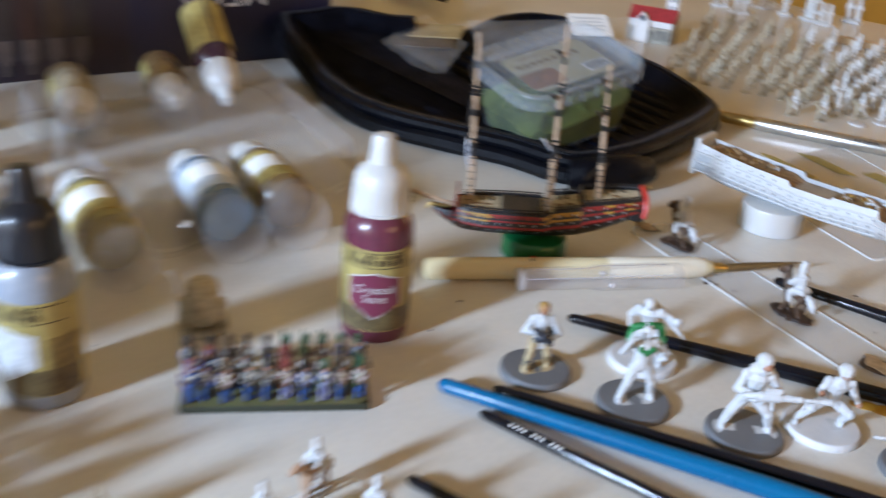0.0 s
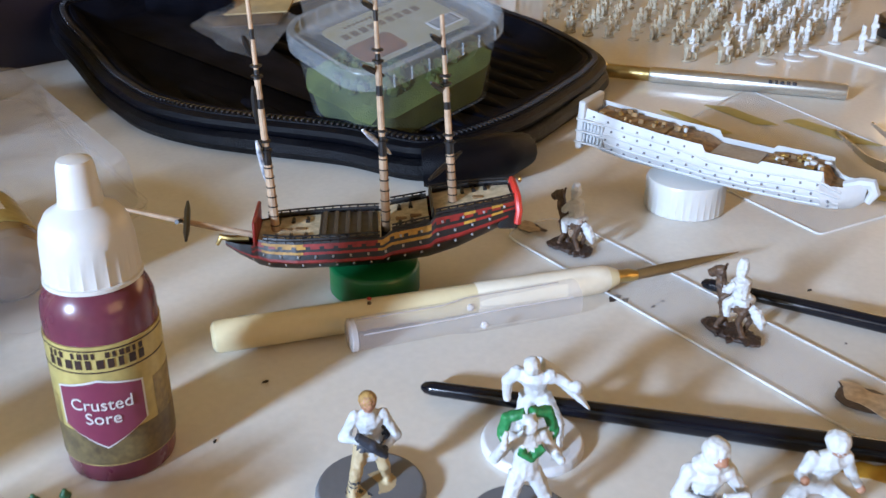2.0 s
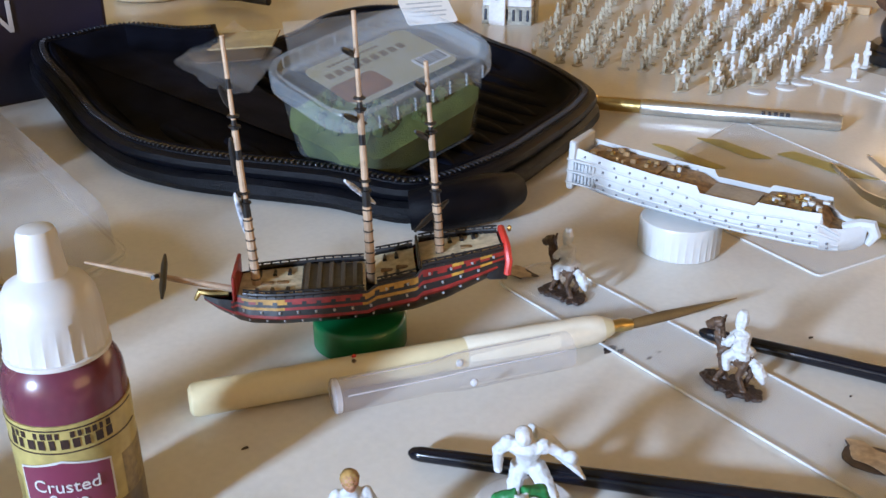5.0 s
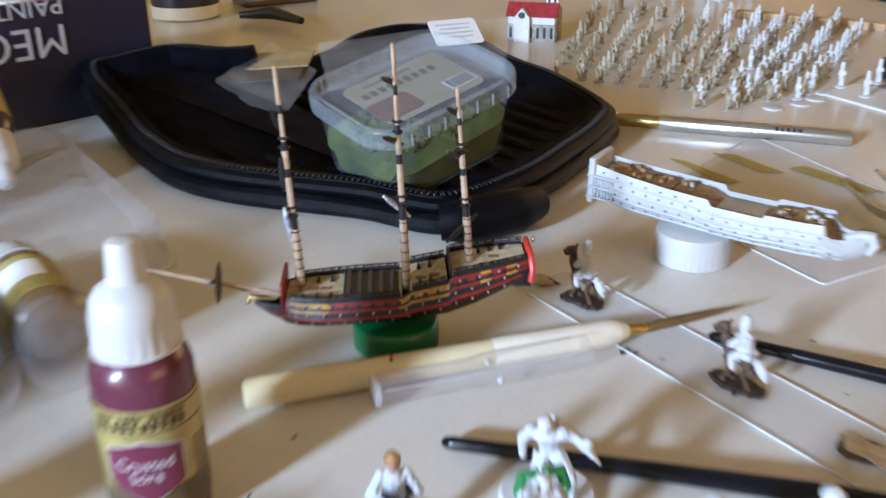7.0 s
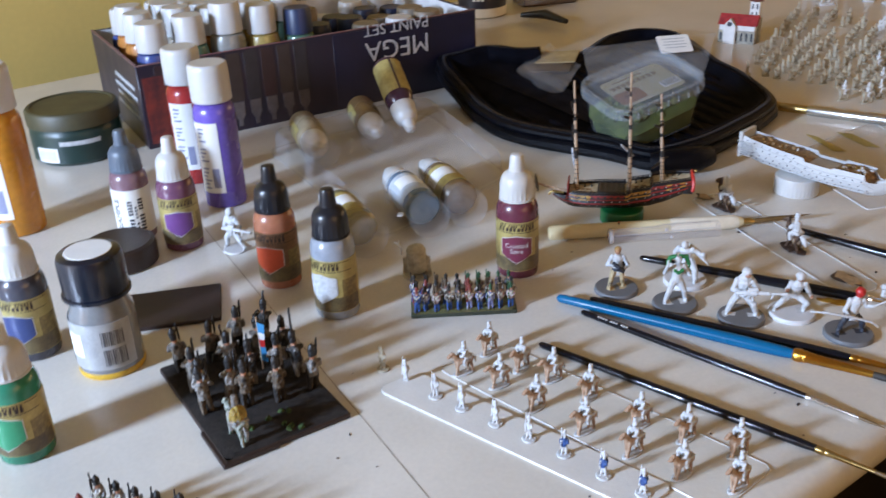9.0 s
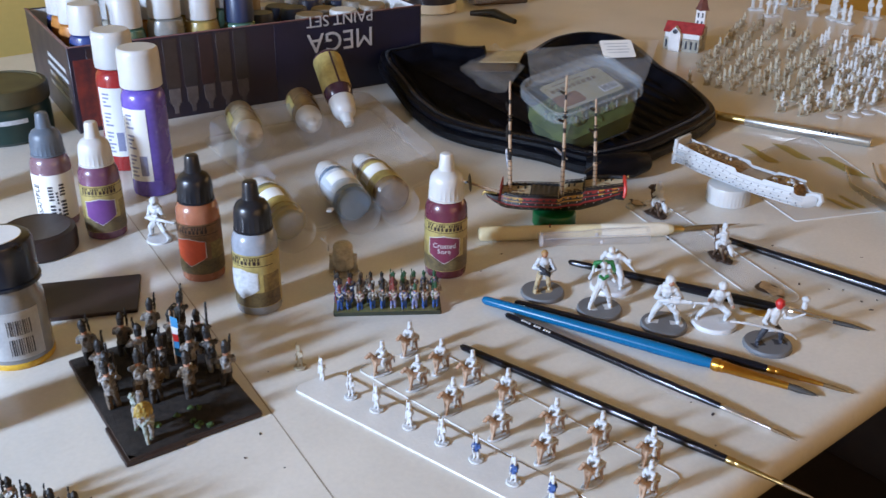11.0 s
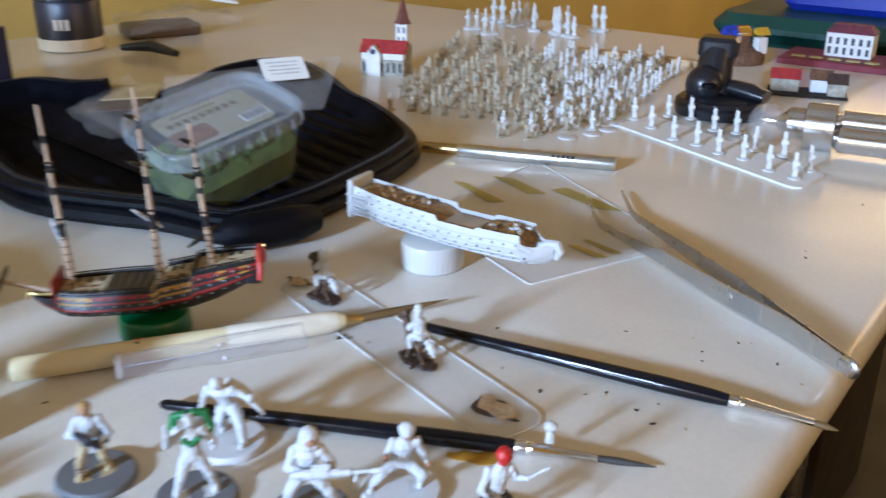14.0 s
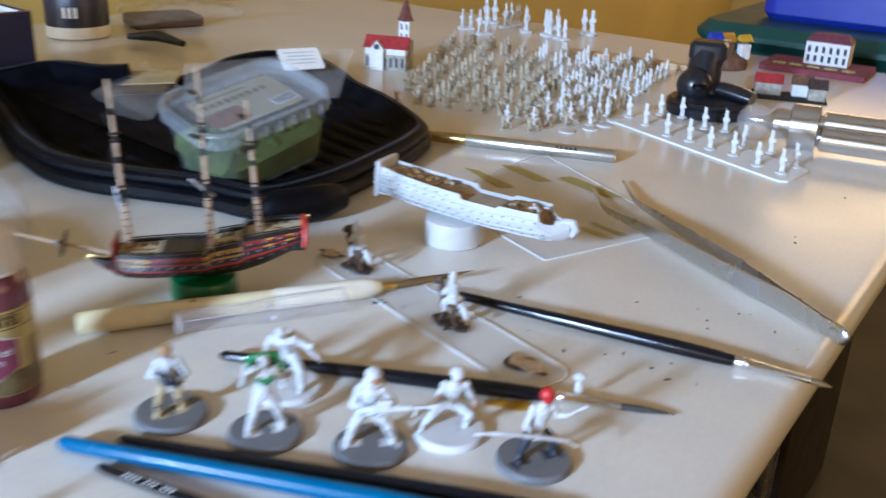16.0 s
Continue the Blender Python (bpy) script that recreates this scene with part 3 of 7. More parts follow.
def zip_case():
    t = thing("zip_case", (0, 0, 0), 0, "open black zippered carrying case with ribbed lining", "case")
    m = len(CASE_EDGE)

    def ring(inset, z, wave=0.0):
        out = []
        for i in range(m):
            d = (CASE_EDGE[(i + 2) % m] - CASE_EDGE[i - 2]).normalized()
            p = CASE_EDGE[i] + Vector((-d.y, d.x)) * inset
            out.append((p.x, p.y, z + case_rise(p.x, p.y) + wave * math.sin(i * 0.35)))
        return out
    s = Shape()
    s.loft([ring(0.009, 0.0), ring(0.002, 0.0012), ring(-0.0005, 0.0045), ring(0.0, 0.0082, 0.0004), ring(0.0026, 0.0100, 0.0004), ring(0.0042, 0.0098)], caps=(True, False))
    part("lower_shell", s, CASE_WEAVE, t, "black woven lower shell")
    s = Shape()
    s.loft([ring(0.0042, 0.0096), ring(0.0020, 0.0112), ring(0.0014, 0.0130), ring(0.0022, 0.0150), ring(0.0046, 0.0160), ring(0.0058, 0.0162)], caps=(False, False))
    part("rim", s, DARK_TRIM, t, "glossy black padded rim")
    s = Shape().loft([ring(0.0100, 0.0160), ring(0.0118, 0.0172), ring(0.0142, 0.0168), ring(0.0170, 0.0135), ring(0.0200, 0.0105), ring(0.0240, 0.0090)], caps=(False, True))
    part("lining", s, CASE_LINING, t, "black moulded lining")
    s = Shape().loft([ring(0.0054, 0.0155), ring(0.0056, 0.0168), ring(0.0102, 0.0172), ring(0.0104, 0.0150)], caps=(False, False))
    part("zip_tape", s, DARK_TRIM, t)
    # zip teeth along the rim
    s = Shape()
    line = [Vector(p) for p in ring(0.0078, 0.0172)]
    line.append(line[0])
    run = 0.0
    for a, b in zip(line, line[1:]):
        d = (b - a).normalized()
        while run < (b - a).length:
            s.T = Matrix.Translation(a + d * run) @ Matrix.Rotation(math.atan2(d.y, d.x), 4, "Z")
            s.rbox((0, 0, -0.0004), (0.0011, 0.0030, 0.0010), 0.0003, 0.0002, seg=1)
            run += 0.0027
        run -= (b - a).length
    tagged(part("zip_teeth", s, mat("dark_zip_metal", (0.07, 0.07, 0.08), 0.35, 0.8), t, "dark metal zip teeth"), kind="stuff")
    # broad ribs pressed into the lining
    inner = [Vector(p[:2]) for p in ring(0.026, 0)]
    a = Vector((0.53, -0.848)).normalized()
    side = Vector((0.848, 0.53))
    for i in range(26):
        o = Vector((-0.16, 0.34)) + side * (0.0155 * i)
        cuts = []
        for p, q in zip(inner, inner[1:] + inner[:1]):
            sp, sq = (p - o).dot(side), (q - o).dot(side)
            if sp * sq < 0:
                x = p.lerp(q, sp / (sp - sq))
                cuts.append((x - o).dot(a))
        cuts.sort()
        for c0, c1 in zip(cuts[::2], cuts[1::2]):
            if c1 - c0 > 0.03:
                p0, p1 = o + a * (c0 + 0.002), o + a * (c1 - 0.002)
                spots = [p0.lerp(p1, k) for k in (0, 0.06, 0.25, 0.5, 0.75, 0.94, 1)]
                rib = Shape().tube([(q.x, q.y, 0.0086 + case_rise(q.x, q.y)) for q in spots], [0.002, 0.0054, 0.0056, 0.0056, 0.0056, 0.0054, 0.002], 10, flat=0.42)
                part("rib", rib, CASE_LINING, t)
    s = Shape().tube([(0.080, 0.160, 0.0100), (0.090, 0.1595, 0.0108), (0.112, 0.1690, 0.0108), (0.123, 0.1790, 0.0100)], [0.0075, 0.0096, 0.0096, 0.0070], 14)
    part("handle", s, DARK_TRIM, t, "black rolled carrying handle")


zip_case()


def flock_tub():
    t = thing("flock_tub", (0, 0, 0), 0, "milky plastic tub of green flock with clipped lid", "tub")

    def rr(sx, sy, r, z, seg=6):
        out = []
        for qx, qy, a0 in ((1, 1, 0), (-1, 1, 90), (-1, -1, 180), (1, -1, 270)):
            for k in range(seg + 1):
                a = radians(a0 + 90 * k / seg)
                out.append((qx * (sx / 2 - r) + r * math.cos(a), qy * (sy / 2 - r) + r * math.sin(a), z))
        return out
    LX, LY = 0.112, 0.080
    s = Shape().loft([rr(LX - 0.019, LY - 0.017, 0.016, -0.0075), rr(LX - 0.016, LY - 0.014, 0.018, -0.0055), rr(LX - 0.007, LY - 0.006, 0.020, 0.038)], caps=(True, False))
    part("tub", s, MILKY, t)
    s = Shape().loft([rr(LX - 0.004, LY - 0.004, 0.021, 0.033), rr(LX, LY, 0.022, 0.0345), rr(LX, LY, 0.022, 0.0435), rr(LX - 0.002, LY - 0.002, 0.021, 0.0448),
                      rr(LX - 0.009, LY - 0.009, 0.018, 0.0448), rr(LX - 0.012, LY - 0.012, 0.017, 0.0405)], caps=(False, True))
    lid = part("lid", s, MILKY_LID, t)
    for sx in (-1, 1):
        for i in range(7):
            s = Shape().rbox((-0.036 + 0.012 * i, sx * (LY / 2 + 0.0004), 0.035), (0.0009, 0.0012, 0.0075), 0.0003, 0.0002, seg=1)
            part("clip_rib", s, MILKY_LID, lid)
    s = Shape()
    rnd = random.Random(4)
    slope = lambda x: 0.015 + 0.08 * x
    rings = [rr(LX - 0.022, LY - 0.020, 0.015, -0.0065), rr(LX - 0.0165, LY - 0.0145, 0.017, 0.009), rr(LX - 0.0125, LY - 0.0115, 0.018, 0.019)]
    for k, z in ((0.93, 0.004), (0.6, 0.006), (0.3, 0.007)):
        rings.append([(x * k, y * k, slope(x * k) + z + rnd.uniform(-0.002, 0.002)) for x, y, _ in rr(LX - 0.02, LY - 0.018, 0.015, 0)])
    rings[2] = [(x, y, slope(x) + rnd.uniform(-0.0025, 0.0045)) for x, y, z in rings[2]]
    s.loft(rings)
    for i in range(110):
        q, r2 = rnd.uniform(0, 6.283), math.sqrt(rnd.random())
        s.ball((0.043 * r2 * math.cos(q), 0.029 * r2 * math.sin(q), slope(0.043 * r2 * math.cos(q)) + rnd.uniform(0.001, 0.008)), rnd.uniform(0.002, 0.0045), 0, 7, 5, 0.25, i)
    part("flock", s, FLOCK, t, "clumped green flock")
    s = Shape().rbox((0, 0, 0.03950), (LX - 0.04, LY - 0.032, 0.0004), 0.006, 0.0001)
    lab = part("label", s, mat("tub_label", (0.17, 0.15, 0.07), 0.5, vary=0.5, scale=60, fine=300, bump=0, second=(0.27, 0.27, 0.24)), t, "faded printed label under the lid")
    s = Shape()
    for i in range(9):
        s.rbox((-0.028 + 0.0062 * i, 0.009, 0.03990), (0.0042, 0.0055, 0.0002), 0.0003, 0.0001, seg=1)
    for i in range(12):
        s.rbox((-0.022 + 0.003 * i, 0.0175, 0.03990), (0.002, 0.0022, 0.0002), 0.0003, 0.0001, seg=1)
    part("lettering_bar", s, mat("label_brown_print", (0.1, 0.06, 0.03), 0.5, bump=0), lab)
    s = Shape().rbox((0.024, -0.013, 0.03990), (0.020, 0.011, 0.0002), 0.0005, 0.0001, seg=1)
    part("barcode_panel", s, CLOTH_GREY, lab)
    s = Shape()
    for i in range(10):
        s.rbox((0.0165 + 0.0017 * i, -0.013, 0.04015), (0.0007 + 0.0004 * (i % 3 == 0), 0.009, 0.0002), 0.0001, 0.00005, seg=1)
    part("barcode_bar", s, INK, lab)
    s = Shape().rbox((-0.022, -0.010, 0.03990), (0.030, 0.020, 0.0002), 0.004, 0.0001)
    part("label_patch", s, mat("rust_print", (0.16, 0.06, 0.025), 0.5, vary=0.4, scale=150, bump=0), lab)
    for o in t.children_recursive:
        o.data.transform(Matrix.Diagonal((0.755, 0.81, 0.77, 1)))
    # its place and lean are fitted to the camera's view
    t.matrix_basis = Matrix.Translation((0.0722, 0.2180, 0.0555)) @ Matrix.Rotation(radians(35), 4, "Z") @ Matrix.Rotation(radians(-11.5), 4, "Y") @ Matrix.Rotation(radians(10.5), 4, "X") @ Matrix.Translation((0, 0, -0.0345))


flock_tub()


def film_bag(name, pts, material, label, cat="bag", puff=0.004, seed=1, n=10):
    """A crumpled flat plastic bag over a quad."""
    rnd = random.Random(seed)
    s = Shape()
    P = [Vector(p) for p in pts]
    top, bot = [], []
    for i in range(n + 1):
        for j in range(n + 1):
            a, b = i / n, j / n
            p = P[0].lerp(P[1], a).lerp(P[3].lerp(P[2], a), b)
            e = math.sin(math.pi * a) * math.sin(math.pi * b)
            w = puff * e + rnd.uniform(-1, 1) * puff * 0.35
            top.append((p.x, p.y, p.z + w + 0.0004))
            bot.append((p.x, p.y, p.z - 0.0002 * e))
    k = n + 1
    s.put(top, [(i * k + j, (i + 1) * k + j, (i + 1) * k + j + 1, i * k + j + 1) for i in range(n) for j in range(n)])
    s.put(bot, [(i * k + j, i * k + j + 1, (i + 1) * k + j + 1, (i + 1) * k + j) for i in range(n) for j in range(n)])
    return solid(name, s, material, None, label, cat)


# a clear zip bag leaning over the tub's far side, with its paper tag
bag = thing("plastic_bag", (0, 0, 0), 0, "clear plastic bag with white paper tag behind the tub", "bag")
b1 = film_bag("film", [(0.030, 0.300, 0.030), (0.128, 0.335, 0.026), (0.142, 0.400, 0.048), (0.020, 0.390, 0.036)], FILM, "")
b1.parent = bag
del b1["category"]
s = Shape().rbox((0, 0, 0), (0.030, 0.021, 0.0005), 0.002, 0.0001)
tag = part("paper_tag", s, PAPER, bag, "white printed paper tag", at=Matrix.Translation((0.103, 0.362, 0.047)) @ Matrix.Rotation(radians(18), 4, "Z") @ Matrix.Rotation(radians(32), 4, "X"))
s = Shape()
for i in range(4):
    s.rbox((0, 0.006 - 0.0035 * i, 0.0006), (0.022 - 0.003 * (i % 2), 0.0011, 0.0001), 0.0003, 0.00004, seg=1)
part("lettering_bar", s, CLOTH_GREY, tag)
bag = thing("plastic_bag", (0, 0, 0), 0, "small clear bag with tan card inside lying on the case", "bag")
b1 = film_bag("film", [(-0.041, 0.355, 0.022), (0.000, 0.272, 0.0135), (0.020, 0.372, 0.024), (-0.014, 0.440, 0.028)], FILM, "", seed=3)
b1.parent = bag
del b1["category"]
s = Shape().rbox((0, 0, 0), (0.044, 0.030, 0.0012), 0.001, 0.0003)
part("card", s, mat("tan_card", (0.42, 0.30, 0.13), 0.7, vary=0.2), bag, "tan card", at=pose(-0.0060, 0.398, 0.0245, 6, -4, -6))
s = Shape().rbox((0, 0, 0), (0.047, 0.020, 0.0010), 0.001, 0.0003)
part("card", s, mat("brown_inner_card", (0.07, 0.04, 0.02), 0.6, vary=0.3), bag, "dark brown card", at=pose(-0.0120, 0.368, 0.0222, 6, -4, -6))


# ---- boxed paint set and blister pack ----
def paint_set():
    a, b = Vector((-0.328, 0.190, 0)), Vector((-0.082, 0.400, 0))
    d = (b - a)
    length, turn = d.length, math.degrees(math.atan2(d.y, d.x))
    t = thing("paint_set_box", (a.x, a.y, 0), turn, "dark printed paint set box full of bottles, lettering upside down", "box")
    D, H, th = 0.165, 0.070, 0.0016
    CARD = mat("dark_print_card", (0.022, 0.013, 0.022), 0.38, vary=0.35, scale=30, fine=400, bump=0.03, second=(0.012, 0.014, 0.03))
    NAVY = mat("navy_print_card", (0.012, 0.012, 0.035), 0.38, vary=0.2, scale=30, bump=0.03)
    INSIDE = mat("grey_card_inside", (0.25, 0.25, 0.25), 0.7)
    front = part("front_panel", Shape().rbox((length / 2, th / 2, 0), (length, th, H), 0.0005, 0.0003, seg=1), CARD, t)
    part("back_panel", Shape().rbox((length / 2, D, 0), (length, th, H), 0.0005, 0.0003, seg=1), CARD, t)
    left = part("side_panel", Shape().rbox((th / 2, D / 2 + th / 2, 0), (th, D - 0.0021, H), 0.0005, 0.0003, seg=1), CARD, t)
    part("side_panel", Shape().rbox((length - th / 2, D / 2 + th / 2, 0), (th, D - 0.0021, H), 0.0005, 0.0003, seg=1), CARD, t)
    for p, size in (((length - th - 0.0006, D / 2, 0.002), (0.0008, D - 0.004, H - 0.003)), ((length / 2, D - th / 2 - 0.0006, 0.002), (length - 0.006, 0.0008, H - 0.003))):
        part("inner_lining", Shape().rbox(p, size, 0.0002, 0.0001, seg=1), mat("white_card_inside", (0.7, 0.7, 0.7), 0.6), t, "white unprinted card inside")
    part("floor_panel", Shape().rbox((length / 2, D / 2, 0.0005), (length - 0.005, D - 0.005, 0.001), 0.0005, 0.0003, seg=1), INSIDE, t)
    part("printed_panel", Shape().rbox((length - 0.076, -0.0002, 0.0015), (0.148, 0.0004, H - 0.003), 0.0001, 0.0001, seg=1), NAVY, front)
    for text, size, z, sp in (("MEGA", 0.0250, 0.036, 1.0), ("PAINT SET", 0.0145, 0.055, 1.0)):
        part("lettering", letters(text, size, mat("silver_print", (0.5, 0.5, 0.52), 0.4, bump=0), 0, 0.0001, sp), None, front, at=pose(length - 0.086, -0.0014, z + 0.013) @ pose(0, 0, 0, 0, 180, 0))
    # printed row of bottles on the front panel
    for i in range(9):
        x = 0.020 + 0.0152 * i
        s = Shape().rbox((x, -0.0001, 0.026), (0.0118, 0.0004, 0.042), 0.0001, 0.0001, seg=1)
        part("printed_bottle", s, mat("muted_print", ((0.035, 0.018, 0.024), (0.042, 0.03, 0.03), (0.03, 0.028, 0.036))[i % 3], 0.4, vary=0.2, bump=0), front)
        s = Shape().rbox((x, -0.00035, 0.0130), (0.0098, 0.0004, 0.0125), 0.0001, 0.0001, seg=1)
        s.rbox((x, -0.00035, 0.0105), (0.0066, 0.0004, 0.0028), 0.0001, 0.0001, seg=1).rbox((x, -0.00035, 0.0040), (0.0036, 0.0004, 0.0068), 0.0001, 0.0001, seg=1)
        part("printed_cap", s, mat("grey_print", (0.17 - 0.012 * i, 0.145 - 0.010 * i, 0.14 - 0.008 * i), 0.4, vary=0.2, scale=90, bump=0), front)
    part("printed_picture", Shape().rbox((0.018, -0.0006, 0.004), (0.030, 0.0003, H - 0.014), 0.0001, 0.0001, seg=1), mat("red_print", (0.20, 0.03, 0.02), 0.4, vary=0.6, scale=45, fine=200, bump=0, second=(0.03, 0.012, 0.02)), front, "red and orange printed picture")
    for p, size in (((length / 2, 0.0008, H), (length, 0.0026, 0.0008)), ((0.0008, D / 2, H), (0.0026, D, 0.0008))):
        part("worn_edge", Shape().rbox(p, size, 0.0003, 0.0002, seg=1), mat("maroon_edge", (0.12, 0.03, 0.04), 0.5, vary=0.4, scale=60, second=(0.22, 0.15, 0.14)), t, "worn maroon card edge")
    for i in range(4):
        s = Shape().rbox((-0.0002, 0.05, 0.022 + 0.008 * i), (0.0004, 0.075 - 0.008 * (i % 2), 0.0035), 0.0001, 0.0001, seg=1)
        part("lettering_bar", s, CLOTH_GREY, left)
    return t, length, turn


SET, SET_LEN, SET_TURN = paint_set()
SETM = pose(-0.328, 0.190, 0, 0, 0, SET_TURN)


def stored_bottle(x, y, r, h, color, cap, label):
    p = SETM @ Vector((x, y, 0.0016))
    b = thing("stored_paint_bottle", p, random.Random(int(x * 9e4)).uniform(0, 360), label, "paint bottle", "paint bottles standing in the box")
    s = Shape().lathe([(r * 0.9, 0), (r, 0.002), (r, h * 0.68), (r * 0.9, h * 0.74), (r * 0.7, h * 0.76)], 20)
    part("body", s, color, b)
    s = Shape().lathe([(r * 0.84, h * 0.76), (r * 0.88, h * 0.765), (r * 0.86, h * 0.97), (r * 0.78, h)], 28, ribs=-0.0003, rib_from=h * 0.766, rib_to=h * 0.965)
    part("cap", s, cap, b)


rb = random.Random(11)
SHADES = [paint("stored_paint", c) for c in ((0.3, 0.3, 0.28), (0.4, 0.3, 0.1), (0.1, 0.2, 0.15), (0.5, 0.2, 0.05), (0.05, 0.08, 0.25), (0.45, 0.42, 0.35))]
NAVY_CAP = mat("navy_cap", (0.02, 0.035, 0.09), 0.4)
TAN_CAP = mat("tan_cap", (0.22, 0.17, 0.12), 0.45, vary=0.25, scale=60)
for i in range(9):
    for j in range(4):
        x, y = 0.022 + 0.0325 * i + rb.uniform(-0.002, 0.002), 0.022 + 0.034 * j + rb.uniform(-0.002, 0.002)
        if x > SET_LEN - 0.02:
            continue
        k = rb.random()
        cap, word = (NAVY_CAP, "navy") if i == 4 and j == 0 else (WHITE_PLASTIC, "white")
        h = rb.uniform(0.090, 0.106) if word == "white" else 0.092
        if i > 4 or (i == 4 and j > 1):
            # shorter bottles in this end of the box
            h = rb.uniform(0.056, 0.076)
            cap, word = rb.choice(((NAVY_CAP, "navy"), (TAN_CAP, "tan"), (TAN_CAP, "tan"), (WHITE_PLASTIC, "white")))
        stored_bottle(x, y, rb.uniform(0.0138, 0.0158), h, rb.choice(SHADES), cap, f"{'short' if h < 0.08 else 'tall'} craft paint bottle with ribbed {word} cap standing in the box")


def blister_pack():
    t = thing("blister_pack", (0, 0, 0), 0, "clear plastic blister tray lying open on the table", "packaging")
    quad = [(-0.092, 0.030), (-0.050, 0.100), (-0.022, 0.147), (-0.112, 0.294), (-0.225, 0.190)]
    c = Vector((-0.110, 0.155))

    def ring(k, z):
        return [(c.x + (p.x - c.x) * k, c.y + (p.y - c.y) * k, z) for p in rounded_poly([Vector(q) for q in quad], 0.012)]
    part("flange", Shape().loft([ring(1.0, 0.0008), ring(0.99, 0.003), ring(0.965, 0.0034)], caps=(True, False)), CLEAR, t)
    part("side_wall", Shape().loft([ring(0.965, 0.0034), ring(0.95, 0.017), ring(0.93, 0.021)], caps=(False, False)), clear("steep_blister_plastic", (0.45, 0.45, 0.48), 0.78, 0.06, bump=1.0, scale=55), t)
    part("tray_top", Shape().loft([ring(0.93, 0.021), ring(0.5, 0.0185), ring(0.3, 0.017)], caps=(False, True)), clear("hazy_blister_plastic", (0.46, 0.45, 0.46), 0.76, 0.06, bump=1.0, scale=55), t)
    # Milky outline stands in for the highlight along the flange.
    edge = ring(1.0, 0.0031)
    part("edge_glint", Shape().tube(edge + edge[:1], 0.00045, 5), MILKY, t, "pale line standing for the highlight on the plastic's edge")
    for p, d, l in (((-0.070, 0.057), (-0.52, 0.855), 0.040), ((-0.048, 0.075), (-0.52, 0.855), 0.042), ((-0.104, 0.024), (-0.56, 0.83), 0.04), ((-0.175, 0.17), (-0.475, 0.88), 0.04), ((-0.14, 0.21), (-0.42, 0.9), 0.04)):
        d = Vector(d).normalized()
        s = Shape()
        a = Vector((*p, 0.014)) - Vector((*d, 0)) * 0.02
        s.tube([a + Vector((*d, 0)) * x for x in (0, 0.002, l + 0.02, l + 0.024)], [0.010, 0.0135, 0.0135, 0.010], 18)
        part("blister", s, CLEAR, t)


blister_pack()


def lying_bottle(at, d, paint_m, label, wrap=130, rise=0.0, roll=0, label_m=None):
    """A dropper bottle lying on its side, nozzle along d."""
    tilt = Vector((d[0], d[1], rise)).normalized()
    q = tilt.to_track_quat("Z", "Y").to_matrix().to_4x4()
    b = new("paint_bottle")
    b.empty_display_size = 0.01
    b.matrix_basis = Matrix.Translation((at[0], at[1], at[2])) @ q @ pose(0, 0, 0, 0, 0, roll)
    tagged(b, label, "paint bottle", "paint bottles lying in the blister")
    r = 0.0118
    s = Shape().lathe([(r * 0.86, -0.038), (r, -0.036), (r, 0.002), (r * 0.93, 0.006), (r * 0.8, 0.009)], 28)
    part("body", s, paint_m, b)
    s = Shape()
    arc_panel(s, r, -wrap, wrap, -0.034 if wrap > 130 else -0.030, -0.001, 0, 26)
    lab = part("label", s, label_m or LABEL_TAN, b)
    s = Shape()
    arc_panel(s, r + 0.0003, -50, 50, -0.020, -0.006, 0, 16, 0.0001)
    part("printed_panel", s, PAPER, lab)
    s = Shape().lathe([(0.0096, 0.009), (0.0105, 0.0094), (0.0098, 0.019), (0.0085, 0.0235), (0.0055, 0.026), (0.0042, 0.034), (0.002, 0.036)], 40, ribs=-0.0003, rib_from=0.0095, rib_to=0.019)
    part("cap", s, WHITE_PLASTIC, b)


lying_bottle((-0.087, 0.085, 0.016), (-0.52, 0.855), paint("slate_blue_paint", (0.11, 0.19, 0.30)), "slate blue dropper bottle lying in clear blister, white cap", roll=180, label_m=mat("pale_blue_label", (0.5, 0.56, 0.62), 0.45, vary=0.15, scale=90))
lying_bottle((-0.065, 0.103, 0.016), (-0.52, 0.855), paint("olive_paint", (0.20, 0.13, 0.07)), "olive brown dropper bottle lying in clear blister, white cap", roll=150)
lying_bottle((-0.122, 0.049, 0.016), (-0.56, 0.83), paint("khaki_paint", (0.25, 0.22, 0.1)), "khaki dropper bottle lying in clear blister, white cap", roll=150)
lying_bottle((-0.184, 0.183, 0.016), (0.475, -0.88), paint("sand_paint", (0.36, 0.3, 0.2)), "sand dropper bottle lying in clear blister, cream cap")
lying_bottle((-0.148, 0.226, 0.016), (0.42, -0.90), paint("brown_paint", (0.2, 0.12, 0.05)), "brown dropper bottle lying in clear blister, white cap")
lying_bottle((-0.123, 0.235, 0.033), (0.42, -0.72), paint("deep_plum_paint", (0.06, 0.025, 0.05)), "plum dropper bottle with tan label leaning on the paint box", wrap=176, rise=-0.52)


# ---- model ships ----
def hull_rings(L, stations, levels):
    """Rings of a hull, stern at x=0, bow at x=L; each station: x, half breadth, keel z, rail z."""
    rings = []
    for x, w, zk, zr in stations:
        ring = []
        for k in range(levels + 1):
            f = k / levels
            ring.append((x * L, -w * (min(1, f * 1.9) ** 0.55) * (1 - 0.16 * max(0, f - 0.55) / 0.45), zk + (zr - zk) * f))
        ring = ring[::-1] + [(x, -y, z) for x, y, z in ring]
        rings.append(ring)
    return rings


